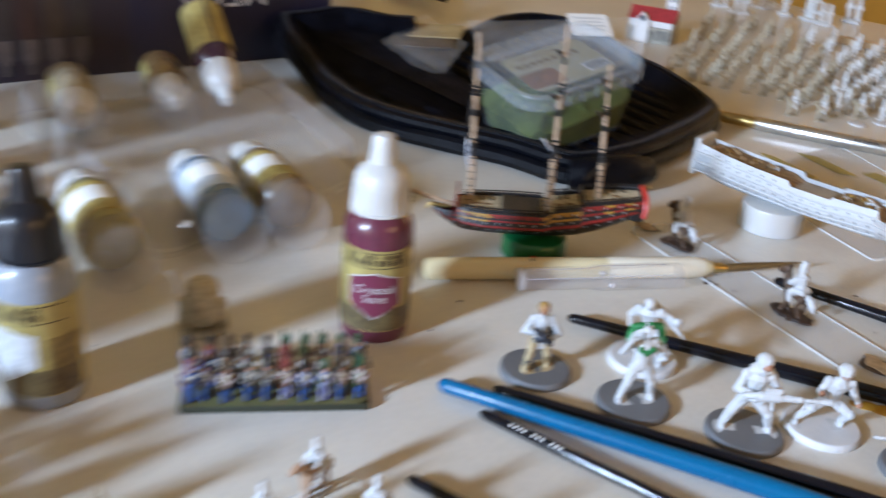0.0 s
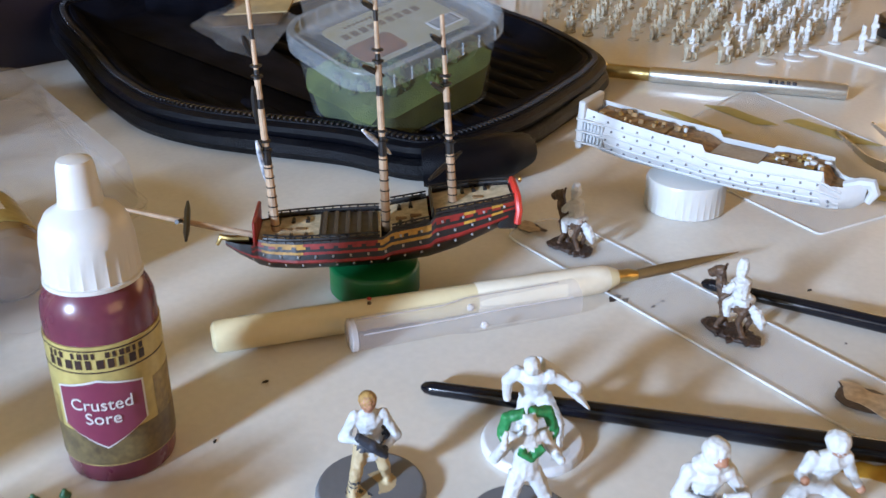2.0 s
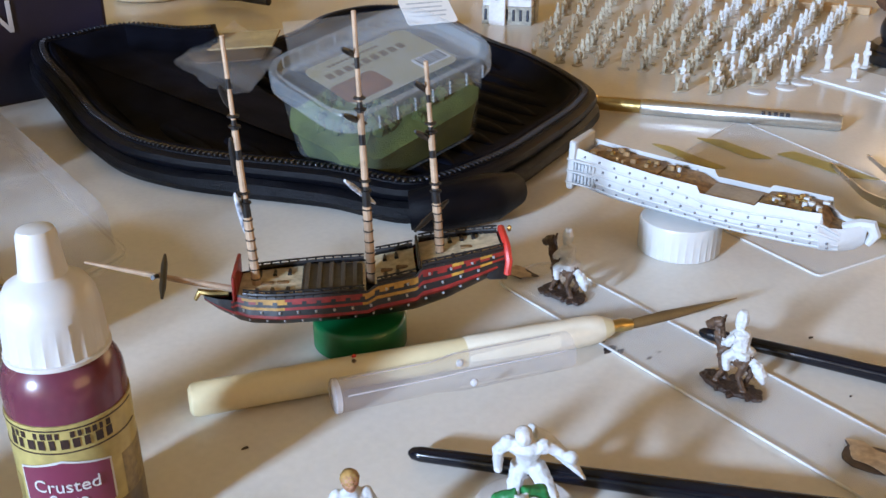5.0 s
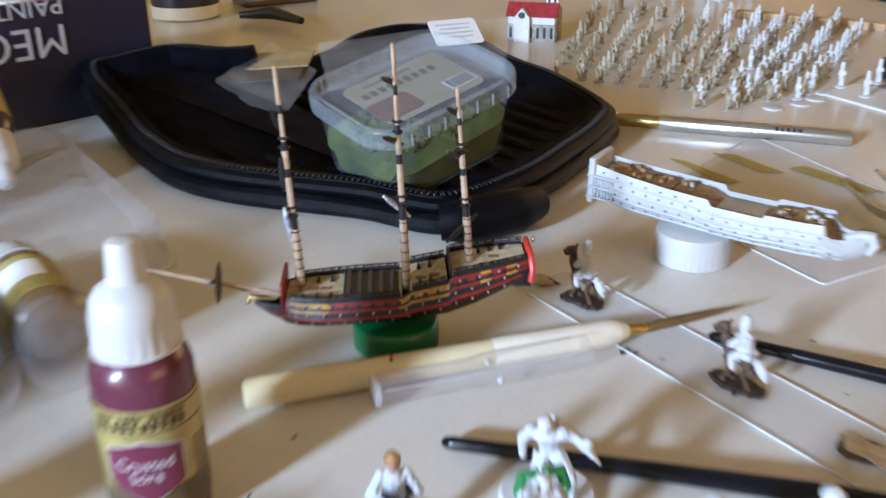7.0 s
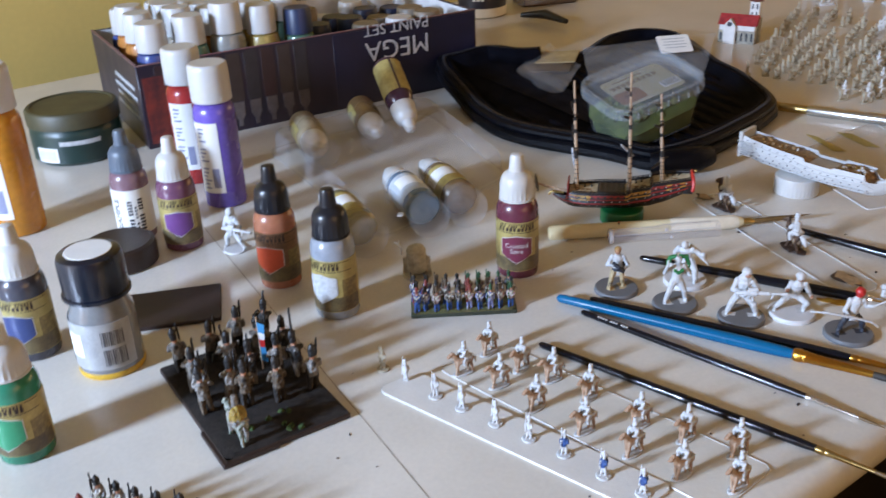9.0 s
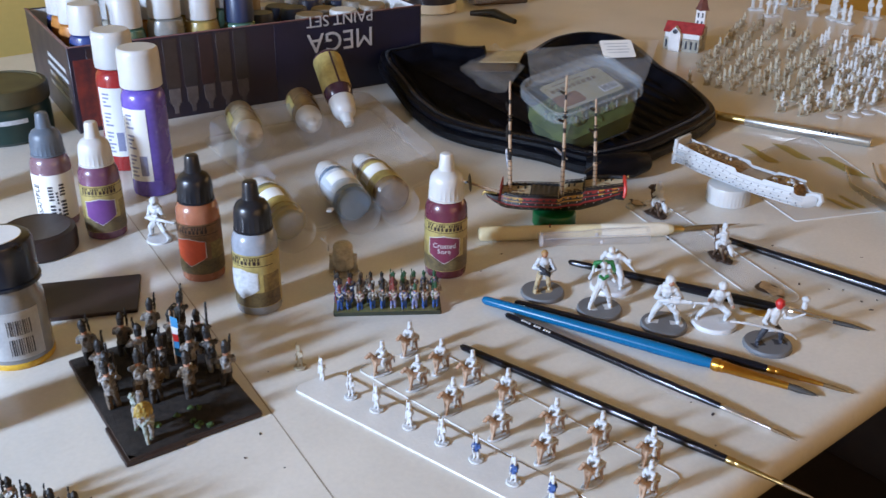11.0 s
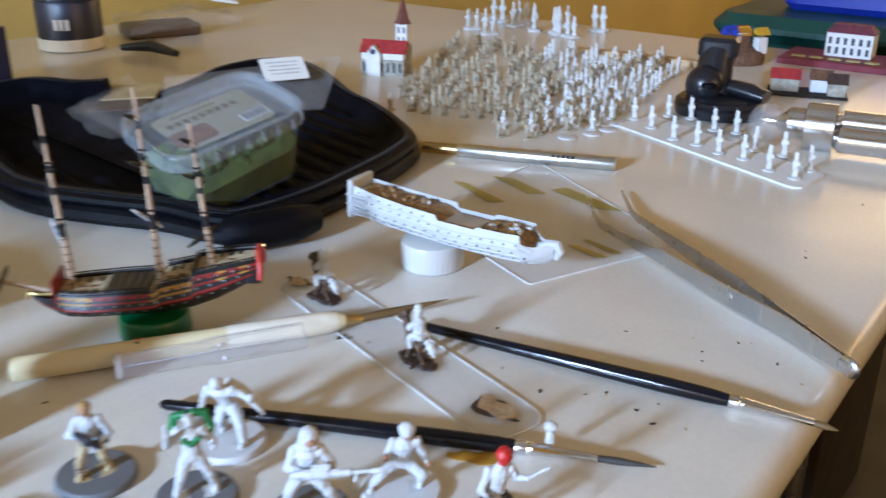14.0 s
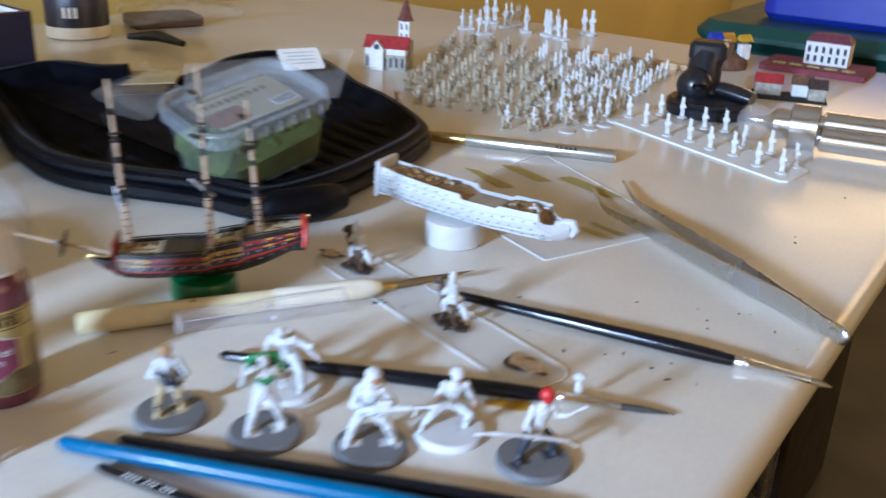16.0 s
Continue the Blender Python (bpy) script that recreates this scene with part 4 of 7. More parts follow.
def warship(name, label, at, turn, pitch, L, stations, bands, mats, deck_mat, rail_mat, gun_rows, gun_mat, gun_size, roll=0, sink=1.0, decks=((0.03, 0.30, 0.0022), (0.305, 0.66, 0.0032), (0.665, 0.93, 0.0025)), rails=((0.02, 0.28), (0.31, 0.65), (0.67, 0.9))):
    t = new(name)
    t.empty_display_size = 0.01
    t.matrix_basis = pose(*at) @ pose(0, 0, 0, roll, pitch, turn)
    tagged(t, label, "model ship")
    n = len(bands)
    rings = hull_rings(L, stations, n)
    s = Shape()
    k = 2 * (n + 1)
    base = len(s.v)
    for r in rings:
        s.v += r
    for j in range(len(rings) - 1):
        for i in range(k - 1):
            a = base + j * k + i
            s.f.append((a, a + 1, a + 1 + k, a + k))
            lev = n - 1 - i if i < n else (0 if i == n else i - n - 1)
            band = bands[lev]
            s.m.append(band(stations[j][0]) if callable(band) else band)
    s.f.append(tuple(range(base, base + k)))
    s.m.append(mats.index(mats[0]))
    s.f.append(tuple(range(base + (len(rings) - 1) * k + k - 1, base + (len(rings) - 1) * k - 1, -1)))
    s.m.append(0)
    hull = part("hull", s, mats, t)

    def at_x(f):
        for a, b in zip(stations, stations[1:]):
            if a[0] <= f <= b[0]:
                q = (f - a[0]) / max(1e-6, b[0] - a[0])
                return [a[i] + (b[i] - a[i]) * q for i in range(4)]
        return stations[-1]

    def skin(f, lev):
        _, w, zk, zr = at_x(f)
        y = w * (min(1, lev * 1.9) ** 0.55) * (1 - 0.16 * max(0, lev - 0.55) / 0.45)
        return y, zk + (zr - zk) * lev
    # decks in three steps
    for d0, d1, drop in decks:
        s = Shape()
        rr = []
        drop *= sink
        for i in range(7):
            f = d0 + (d1 - d0) * i / 6
            y, z = skin(f, 0.97)
            y *= 0.97
            rr.append([(f * L, -y, z - drop), (f * L, y, z - drop), (f * L, y, z - drop - 0.0012), (f * L, -y, z - drop - 0.0012)])
        s.loft(rr)
        part("deck", s, deck_mat, t)
    # rails
    for side in (-1, 1):
        for d0, d1 in rails:
            s = Shape()
            pts = []
            for i in range(9):
                f = d0 + (d1 - d0) * i / 8
                y, z = skin(f, 1.0)
                pts.append((f * L, side * y, z + 0.0006))
            s.tube(pts, 0.00055, 6)
            for i in range(int((d1 - d0) * L / 0.0026)):
                f = d0 + (d1 - d0) * (i + 0.5) / int((d1 - d0) * L / 0.0026)
                y, z = skin(f, 1.0)
                s.tube([(f * L, side * y, z - 0.0005), (f * L, side * y, z + 0.0016)], 0.0003, 4)
            s.tube([(p[0], p[1], p[2] + 0.0012) for p in pts], 0.0003, 5)
            part("rail", s, rail_mat, t)
    # guns, one mesh shared by all
    gm = Shape().rbox((0, 0, -gun_size / 2), (gun_size, gun_size * 0.9, gun_size), gun_size * 0.2, gun_size * 0.1, seg=1)
    gm.tube([(0, 0, 0), (0, -gun_size * 1.1, 0)], gun_size * 0.32, 6)
    gm = gm.mesh("gun", [gun_mat])
    for lev, count, f0, f1 in gun_rows:
        for side in (-1, 1):
            for i in range(count):
                f = f0 + (f1 - f0) * i / (count - 1)
                y, z = skin(f, lev)
                o = part("gun", gm, None, t, at=pose(f * L, side * y, z, 0, 0, 0 if side < 0 else 180))
    return t, skin, at_x


WOOD = mat("model_mast_wood", (0.46, 0.32, 0.21), 0.55, vary=0.2, scale=200)
DECK = mat("model_deck_tan", (0.55, 0.45, 0.29), 0.6, vary=0.2, scale=300)
SHIP_BLACK = mat("model_black", (0.012, 0.011, 0.012), 0.4, vary=0.2, scale=300)
SHIP_RED = mat("model_red", (0.24, 0.014, 0.011), 0.45, vary=0.2, scale=300)
SHIP_YELLOW = mat("model_ochre", (0.42, 0.22, 0.03), 0.5, vary=0.2, scale=300)
SILVER_DOT = mat("model_silver", (0.5, 0.5, 0.52), 0.35, 0.5)
OCHRE_DECK = mat("model_ochre_deck", (0.34, 0.20, 0.08), 0.6, vary=0.35, scale=400)
RAISED = mat("model_brown_deck", (0.22, 0.12, 0.045), 0.6, vary=0.35, scale=400)

STATIONS = [(0.0, 0.0074, 0.0130, 0.0222), (0.05, 0.0086, 0.0108, 0.0216), (0.10, 0.0096, 0.0084, 0.0210), (0.20, 0.0108, 0.0038, 0.0196), (0.285, 0.0115, 0.0011, 0.0184), (0.30, 0.0117, 0.0007, 0.0162), (0.43, 0.0124, -0.0010, 0.0138),
            (0.46, 0.0126, -0.0013, 0.0117), (0.60, 0.0130, -0.0021, 0.0110), (0.75, 0.0124, -0.0027, 0.0101), (0.84, 0.0108, -0.0026, 0.0098), (0.885, 0.0088, -0.0018, 0.0098), (0.90, 0.0062, -0.0010, 0.0068), (0.95, 0.0034, 0.0012, 0.0060), (1.0, 0.0010, 0.0044, 0.0062)]


def finer(stations, n=64):
    out = []
    for i in range(n + 1):
        f = i / n
        for a, b in zip(stations, stations[1:]):
            if a[0] <= f <= b[0]:
                q = (f - a[0]) / (b[0] - a[0])
                out.append(tuple(a[k] + (b[k] - a[k]) * q for k in range(4)))
                break
    return out


def top_band(x):
    """Red and ochre panels between black frames."""
    if x > 0.88 or (x * 128) % 6 < 1.5:
        return 0
    return 2 if 0.29 < x < 0.47 or 0.70 < x < 0.82 else 1


def top_line(x):
    if 0.29 < x < 0.47 or 0.72 < x < 0.86:
        return 2
    return 2 if x < 0.24 and (x * 128) % 12 > 6 else (1 if x < 0.9 else 0)


ship, skin, at_x = warship("model_warship", "painted model sailing warship in black, red and ochre with three masts", (0.1035, 0.0815, 0.0100), 179.5, -1.0, 0.089, finer(STATIONS, 128),
                           [0, 0, 0, 0, 0, 0, 0, 0, 1, 1, 0, 0, top_line, 0, top_band, top_line, 0], [SHIP_BLACK, SHIP_RED, SHIP_YELLOW], DECK, SHIP_BLACK, ((0.42, 15, 0.1, 0.9), (0.66, 14, 0.1, 0.86), (0.86, 6, 0.05, 0.40)), SILVER_DOT, 0.0007, decks=((0.02, 0.286, 0.0002), (0.302, 0.435, 0.0002), (0.465, 0.88, 0.0002)), rails=((0.02, 0.284), (0.304, 0.43), (0.47, 0.86)))
L = 0.089
s = Shape().rbox((0.575 * L, 0, 0.0107), (0.20 * L, 0.0178, 0.0008), 0.0008, 0.0003, seg=1)
part("open_waist", s, SHIP_BLACK, ship)
for i in range(5):
    s = Shape().rbox((0.500 * L + 0.0035 * i, 0, 0.0113), (0.0012, 0.0176, 0.0006), 0.0002, 0.0001, seg=1)
    part("deck_beam", s, mat("dark_deck_beam", (0.06, 0.05, 0.04), 0.5), ship)
part("bow_board", Shape().rbox((0.889 * L, 0, 0.0078), (0.0011, 0.0172, 0.0078), 0.0012, 0.0003, seg=1), SHIP_RED, ship, "red board across the bow")
part("poop_front", Shape().rbox((0.292 * L, 0, 0.0172), (0.0008, 0.0188, 0.0030), 0.0004, 0.0002, seg=1), SHIP_BLACK, ship)
for f, y in ((0.13, 0.0), (0.345, 0.002), (0.395, 0.002), (0.74, 0.0), (0.79, 0.0)):
    z = at_x(f)[3] - 0.0009
    part("hatch", Shape().rbox((f * L, y, z), (0.0036, 0.0018, 0.0007), 0.0003, 0.0002, seg=1), RAISED, ship)
for f in (0.10, 0.14, 0.18, 0.36, 0.40, 0.72, 0.77, 0.82):
    for side in (-1, 1):
        z = at_x(f)[3] - 0.0009
        part("deck_gun", Shape().tube([(f * L, side * 0.0045, z + 0.0006), (f * L, side * 0.0075, z + 0.0008)], [0.0007, 0.0005], 6), SHIP_BLACK, ship)
s = Shape().tube([(0.0004, -0.0088, 0.0150), (0.0, -0.0085, 0.0190), (0.0004, -0.0064, 0.0228), (0.001, -0.0028, 0.0247), (0.001, 0.0028, 0.0247), (0.0004, 0.0064, 0.0228), (0.0, 0.0085, 0.0190), (0.0004, 0.0088, 0.0150)], 0.0011, 8)
part("stern_board", s, mat("bright_model_red", (0.5, 0.03, 0.02), 0.45), ship, "bright red stern arch")
part("stern_panel", Shape().rbox((0.0006, 0, 0.0125), (0.0012, 0.0150, 0.0105), 0.0005, 0.0003, seg=1), SHIP_BLACK, ship)
for side in (-1, 1):
    part("quarter_gallery", Shape().rbox((0.0034, side * 0.0072, 0.0128), (0.0056, 0.0020, 0.0060), 0.0009, 0.0006, seg=2), SHIP_BLACK, ship, "black quarter gallery")
part("stern_lantern", Shape().ball((-0.0010, 0.0, 0.0258), (0.0007, 0.0007, 0.0010), 0, 8, 5), BRASS, ship, "brass stern lantern")
s = Shape().tube([(L * 0.92, 0, 0.0066), (L * 0.98, 0, 0.0066), (L * 1.015, 0, 0.0072), (L * 1.03, 0, 0.0046)], [0.0011, 0.0011, 0.0010, 0.0006], 8)
part("figurehead", s, BRASS, ship, "gilt figurehead")
s = Shape().tube([(L * 0.88, 0, 0.0074), (L * 1.04, 0, 0.0105), (L * 1.20, 0, 0.0138), (L * 1.37, 0, 0.0176)], [0.0011, 0.001, 0.0008, 0.0004], 8)
part("bowsprit", s, WOOD, ship)
s = Shape().tube([(L * 1.125 + 0.0022, -0.0145, 0.0128), (L * 1.125 + 0.0012, -0.008, 0.0128), (L * 1.125 - 0.0012, 0.008, 0.0128), (L * 1.125 - 0.0022, 0.0145, 0.0128)], [0.0004, 0.0010, 0.0010, 0.0004], 8)
s.tube([(L * 1.14, -0.003, 0.0118), (L * 1.15, 0.004, 0.0140)], [0.0007, 0.0007], 8)
part("yard", s, SHIP_BLACK, ship, "black spritsail yard")


def mast(f, z0, z1, lean, bands, yards):
    s = Shape()
    pts, rad, mis = [], [], []
    n = 26
    for i in range(n + 1):
        k = i / n
        z = z0 + (z1 - z0) * k
        pts.append((f * L + lean * k, 0, z))
        step = 0.00138 if k < 0.36 else (0.00115 if k < 0.68 else 0.00085)
        rad.append(step * (1 - 0.25 * k))
        mis.append(1 if i in (8, 9, 14, 17, 21) else 0)
    s.tube(pts, rad, 9, mis=mis[:n])
    m = part("mast", s, [WOOD, SHIP_BLACK], ship)
    for k in (0.36, 0.40, 0.66, 0.70):
        p = Vector((f * L + lean * k, 0, z0 + (z1 - z0) * k))
        part("mast_band", Shape().lathe([(0.0007, 0), (0.0017, 0.0002), (0.0017, 0.0007), (0.0007, 0.0009)], 10, c=tuple(p)), SHIP_BLACK, m)
    for i in range(7):
        k = 0.04 + 0.042 * i
        p = Vector((f * L + lean * k, 0, z0 + (z1 - z0) * k))
        part("mast_ring", Shape().lathe([(0.0009, 0), (0.00152, 0.0001), (0.00152, 0.0004), (0.0009, 0.0005)], 10, c=tuple(p)), SHIP_BLACK, m)
    for k, half, tilt, turn, mt in yards:
        p = Vector((f * L + lean * k, 0.0, z0 + (z1 - z0) * k))
        a = Vector((math.sin(radians(turn)) * math.cos(radians(tilt)), math.cos(radians(turn)) * math.cos(radians(tilt)), math.sin(radians(tilt)))) * half
        off = Vector((0.0016, 0, 0))
        part("yard", Shape().tube([p + off - a, p + off - a * 0.5, p + off + a * 0.5, p + off + a], [0.0004, 0.0009, 0.0009, 0.0004], 8), mt, m)


MAST_WHITE = mat("half_primed_yard", (0.6, 0.62, 0.66), 0.5, vary=0.5, scale=300, second=(0.03, 0.05, 0.1))
mast(0.825, 0.0080, 0.0825, 0.0045, 0, ((0.31, 0.0085, 70, 20, MAST_WHITE), (0.78, 0.004, 60, 25, SHIP_BLACK), (0.55, 0.006, 80, 10, SHIP_BLACK)))
mast(0.445, 0.0090, 0.0890, 0.0037, 0, ((0.36, 0.0085, 40, 40, MAST_WHITE), (0.63, 0.0070, 25, 30, SHIP_BLACK), (0.86, 0.0050, 25, 30, SHIP_BLACK)))
mast(0.215, 0.0160, 0.0755, 0.0050, 0, ((0.24, 0.0085, -15, 40, SHIP_BLACK), (0.64, 0.0075, 28, 30, SHIP_BLACK), (0.88, 0.0050, 28, 30, SHIP_BLACK)))


def ribbed_cap(at, r, h, m, label, turn=0, soft=False):
    s = Shape().lathe([(r * 0.94, 0), (r, 0.0006), (r, h - 0.0012), (r * 0.965, h - 0.0003), (r * 0.92, h), (0.001, h)], 72 if not soft else 40, ribs=-0.0004 if not soft else 0, rib_from=0.0005, rib_to=h - 0.001)
    return solid("bottle_cap", s, m, pose(*at, 0, 0, turn), label, "bottle cap")


ribbed_cap((0.060, 0.0815, 0), 0.0142, 0.0094, mat("green_cap_plastic", (0.005, 0.115, 0.035), 0.35, vary=0.1, coat=0.2), "green screw cap used as a stand for the ship", soft=True)
ribbed_cap((0.1785, 0.1385, 0), 0.0150, 0.0128, WHITE_PLASTIC, "white ribbed screw cap used as a stand for the hull")

ST2 = [(0.0, 0.0085, 0.0036, 0.0202), (0.05, 0.0092, 0.0018, 0.0196), (0.15, 0.0105, 0.0004, 0.0186), (0.30, 0.0115, 0.0, 0.0176), (0.46, 0.0118, 0.0, 0.0170), (0.475, 0.0118, 0.0, 0.0146), (0.66, 0.0118, 0.0, 0.0146),
       (0.67, 0.0117, 0.0, 0.0160), (0.80, 0.0113, 0.0, 0.0163), (0.868, 0.0102, 0.0004, 0.0166), (0.88, 0.0096, 0.0006, 0.0118), (0.93, 0.0068, 0.0014, 0.0116), (0.97, 0.0036, 0.0030, 0.0126), (1.0, 0.0010, 0.0060, 0.0132)]
hull2, skin2, at2 = warship("model_hull", "unpainted white primed warship hull with brown decks", (0.1465, 0.1640, 0.0136), -38.0, 1.6, 0.103, ST2, [0] * 8, [WHITE], OCHRE_DECK, WHITE,
                            ((0.30, 16, 0.12, 0.90), (0.52, 16, 0.1, 0.9), (0.72, 15, 0.12, 0.86), (0.88, 7, 0.04, 0.4)), mat("grey_gun_port", (0.22, 0.22, 0.24), 0.6), 0.0008, sink=0.5, rails=())
L2 = 0.103
for lev in (0.22, 0.42, 0.63, 0.81):
    for side in (-1, 1):
        s = Shape()
        s.tube([(f * L2, side * skin2(f, lev)[0], skin2(f, lev)[1]) for f in (0.02, 0.1, 0.2, 0.35, 0.5, 0.65, 0.78, 0.87, 0.93)], 0.00055, 5)
        part("wale", s, WHITE, hull2)
s = Shape().rbox((-0.0010, 0, 0.0040), (0.0030, 0.0185, 0.0190), 0.0012, 0.0006, seg=2)
stern = part("stern_gallery", s, WHITE, hull2)
for z in (0.0075, 0.0120):
    for side in (-1, 1):
        for i in range(6):
            s = Shape().rbox((0.0012 + 0.0015 * i, side * (0.0090 + 0.00012 * i), z), (0.0009, 0.0008, 0.0030), 0.0002, 0.0001, seg=1)
            part("gallery_window", s, CLOTH_GREY, stern)
for z in (0.0066, 0.0111, 0.0156):
    s = Shape().rbox((0.0030, 0, z), (0.0120, 0.0200, 0.0006), 0.0015, 0.0002, seg=2)
    part("gallery_ledge", s, WHITE, stern)
s = Shape().rbox((0.565 * L2, 0, 0.0126), (0.17 * L2, 0.0150, 0.0006), 0.0006, 0.0002, seg=1)
part("open_waist", s, mat("pale_brown_deck", (0.4, 0.33, 0.25), 0.6, vary=0.2), hull2)
rd = random.Random(8)
for i in range(46):
    f = rd.choice((rd.uniform(0.06, 0.44), rd.uniform(0.69, 0.86)))
    y = rd.uniform(-0.006, 0.006)
    z = at2(f)[3] - 0.0014
    part("deck_fitting", Shape().rbox((f * L2, y, z), (rd.uniform(0.001, 0.003), rd.uniform(0.0008, 0.002), rd.uniform(0.0008, 0.0018)), 0.0003, 0.0002, seg=1), rd.choice((RAISED, OCHRE_DECK, WHITE, BRASS)), hull2)
s = Shape().tube([(0.93 * L2, 0, 0.0100), (0.98 * L2, 0, 0.0125), (1.01 * L2, 0, 0.0130), (1.025 * L2, 0, 0.0100), (1.01 * L2, 0, 0.0062)], [0.002, 0.0022, 0.0022, 0.0020, 0.0012], 8)
part("figurehead", s, WHITE, hull2)


# ---- brushes and tools ----
GOLD_METAL = mat("gold_ferrule", (0.6, 0.3, 0.05), 0.3, 1.0, vary=0.15)


def paintbrush(p, q, r, handle_mat, label, ferrule=None, bristle=None, tip=None, flen=0.022, blen=0.016, rtail=None, bands=(), group="paint brushes", fat=0.68):
    """A brush lying from its handle's end p to the handle's front q."""
    p, q = Vector(p), Vector(q)
    d = (q - p).normalized()
    ln = (q - p).length
    rot = d.to_track_quat("X", "Z").to_matrix().to_4x4()
    t = new("paintbrush")
    t.empty_display_size = 0.01
    t.matrix_basis = Matrix.Translation((p.x, p.y, r)) @ Matrix.Rotation(math.atan2(d.y, d.x), 4, "Z")
    tagged(t, label, "paintbrush", group)
    rt = rtail or r * 0.5
    s = Shape()
    prof = [(0, rt * 0.3), (0.001, rt * 0.8), (0.003, rt), (ln * 0.25, rt + (r - rt) * 0.3), (ln * 0.55, rt + (r - rt) * 0.7), (ln * 0.8, r), (ln * 0.93, r * 0.9), (ln, r * 0.7)]
    s.tube([(x, 0, 0) for x, _ in prof], [y for _, y in prof], 14)
    part("handle", s, handle_mat, t)
    for x0, x1, m in bands:
        s = Shape().tube([(x0, 0, 0), (x0 + 0.0005, 0, 0), (x1 - 0.0005, 0, 0), (x1, 0, 0)], [r * 0.96, r * 1.04, r * 1.04, r * 0.96], 14)
        part("painted_band", s, m, t)
    if ferrule:
        rf = r * fat
        s = Shape().tube([(ln - 0.003, 0, 0), (ln - 0.002, 0, 0), (ln + 0.001, 0, 0), (ln + 0.0015, 0, 0), (ln + 0.003, 0, 0), (ln + 0.0035, 0, 0), (ln + flen, 0, -r * 0.25)], [rf * 1.0, rf * 1.2, rf * 1.2, rf, rf * 1.15, rf, rf * 0.62], 14)
        part("ferrule", s, ferrule, t)
        s = Shape().tube([(ln + flen - 0.001, 0, -r * 0.25), (ln + flen + blen * 0.35, 0, -r * 0.32), (ln + flen + blen * 0.8, 0, -r * 0.42), (ln + flen + blen, 0, -r * 0.5)], [rf * 0.56, rf * 0.66, rf * 0.3, 0.0001], 10)
        part("bristles", s, bristle, t)
    return t


paintbrush((0.025, -0.034, 0), (0.147, -0.0805, 0), 0.0033, BLUE_PAINT, "blue lacquered paintbrush with gold ferrule and dark bristles", GOLD_METAL, DARK_BRISTLE, flen=0.034, blen=0.014, rtail=0.0025, fat=0.86)
paintbrush((0.043, -0.0325, 0), (0.1735, -0.0795, 0), 0.0025, BLACK_PAINT, "black paintbrush with gold ferrule lying against the blue one", GOLD_METAL, BRISTLE, flen=0.024, blen=0.014, rtail=0.0018)
thin_brush = paintbrush((0.039, -0.046, 0), (0.147, -0.115, 0), 0.0019, BLACK_PAINT, "thin black paintbrush with steel ferrule", CHROME, BRISTLE, flen=0.022, blen=0.012, rtail=0.0017)
paintbrush((0.019, -0.082, 0), (0.145, -0.154, 0), 0.0022, BLACK_PAINT, "black paintbrush with brass ferrule", BRASS, BRISTLE, flen=0.022, blen=0.014, rtail=0.0018)
paintbrush((0.071, 0.0205, 0), (0.191, -0.018, 0), 0.0030, BLACK_PAINT, "black paintbrush with steel ferrule and dark fine tip", CHROME, DARK_BRISTLE, flen=0.024, blen=0.019, rtail=0.0019)
paintbrush((0.163, 0.072, 0), (0.271, 0.001, 0), 0.0031, BLACK_PAINT, "glossy black paintbrush with steel ferrule beside the edge", CHROME, BRISTLE, flen=0.026, blen=0.008, rtail=0.0019)


s = Shape()
for i in range(12):
    if i not in (4, 8):
        s.rbox((0.012 + 0.0016 * i, -0.0010, 0.00125), (0.0010, 0.0012, 0.0005), 0.0001, 0.0001, seg=1)
part("lettering_bar", s, PAPER, thin_brush, "white printed lettering")


def ivory_brush():
    p, q = Vector((0.014, 0.046, 0)), Vector((0.136, 0.0745, 0))
    d = q - p
    ln = d.length
    t = thing("detail_brush", (p.x, p.y, 0.0048), math.degrees(math.atan2(d.y, d.x)), "ivory handled detail brush with brown pointed bristles", "paintbrush", "paint brushes")
    s = Shape().tube([(x, 0, 0) for x in (0, 0.0008, 0.002, ln * 0.5, ln * 0.92, ln - 0.003, ln)], [0.0030, 0.0043, 0.0047, 0.0046, 0.0044, 0.0038, 0.0026], 20)
    part("handle", s, IVORY, t)
    s = Shape().tube([(x, 0, 0) for x in (ln * 0.62, ln * 0.63, ln * 0.93, ln * 0.965, ln * 0.99)], [0.0045, 0.00475, 0.0046, 0.0042, 0.0030], 20)
    part("sleeve", s, IVORY_PALE, t)
    s = Shape().tube([(x, 0, z) for x, z in ((ln - 0.001, 0), (ln + 0.002, 0), (ln + 0.004, 0), (ln + 0.007, -0.0004))], [0.0022, 0.0020, 0.0022, 0.0017], 12)
    part("ferrule", s, BRASS, t)
    s = Shape().tube([(ln + 0.0065, 0, -0.0004), (ln + 0.018, 0, 0.0004), (ln + 0.033, 0, 0.0014), (ln + 0.0445, 0, 0.0024)], [0.0016, 0.0018, 0.0011, 0.0001], 10)
    part("bristles", s, BRISTLE, t)
    for x, a in ((ln * 0.358, 70), (ln * 0.362, 95)):
        s = Shape().ball((x, 0.0047 * math.cos(radians(a + 180)), 0.0047 * math.sin(radians(a))), (0.0007, 0.0006, 0.0007), 0, 7, 4, 0.2)
        part("paint_fleck", s, RED_PAINT if a > 80 else BROWN_PAINT, t)


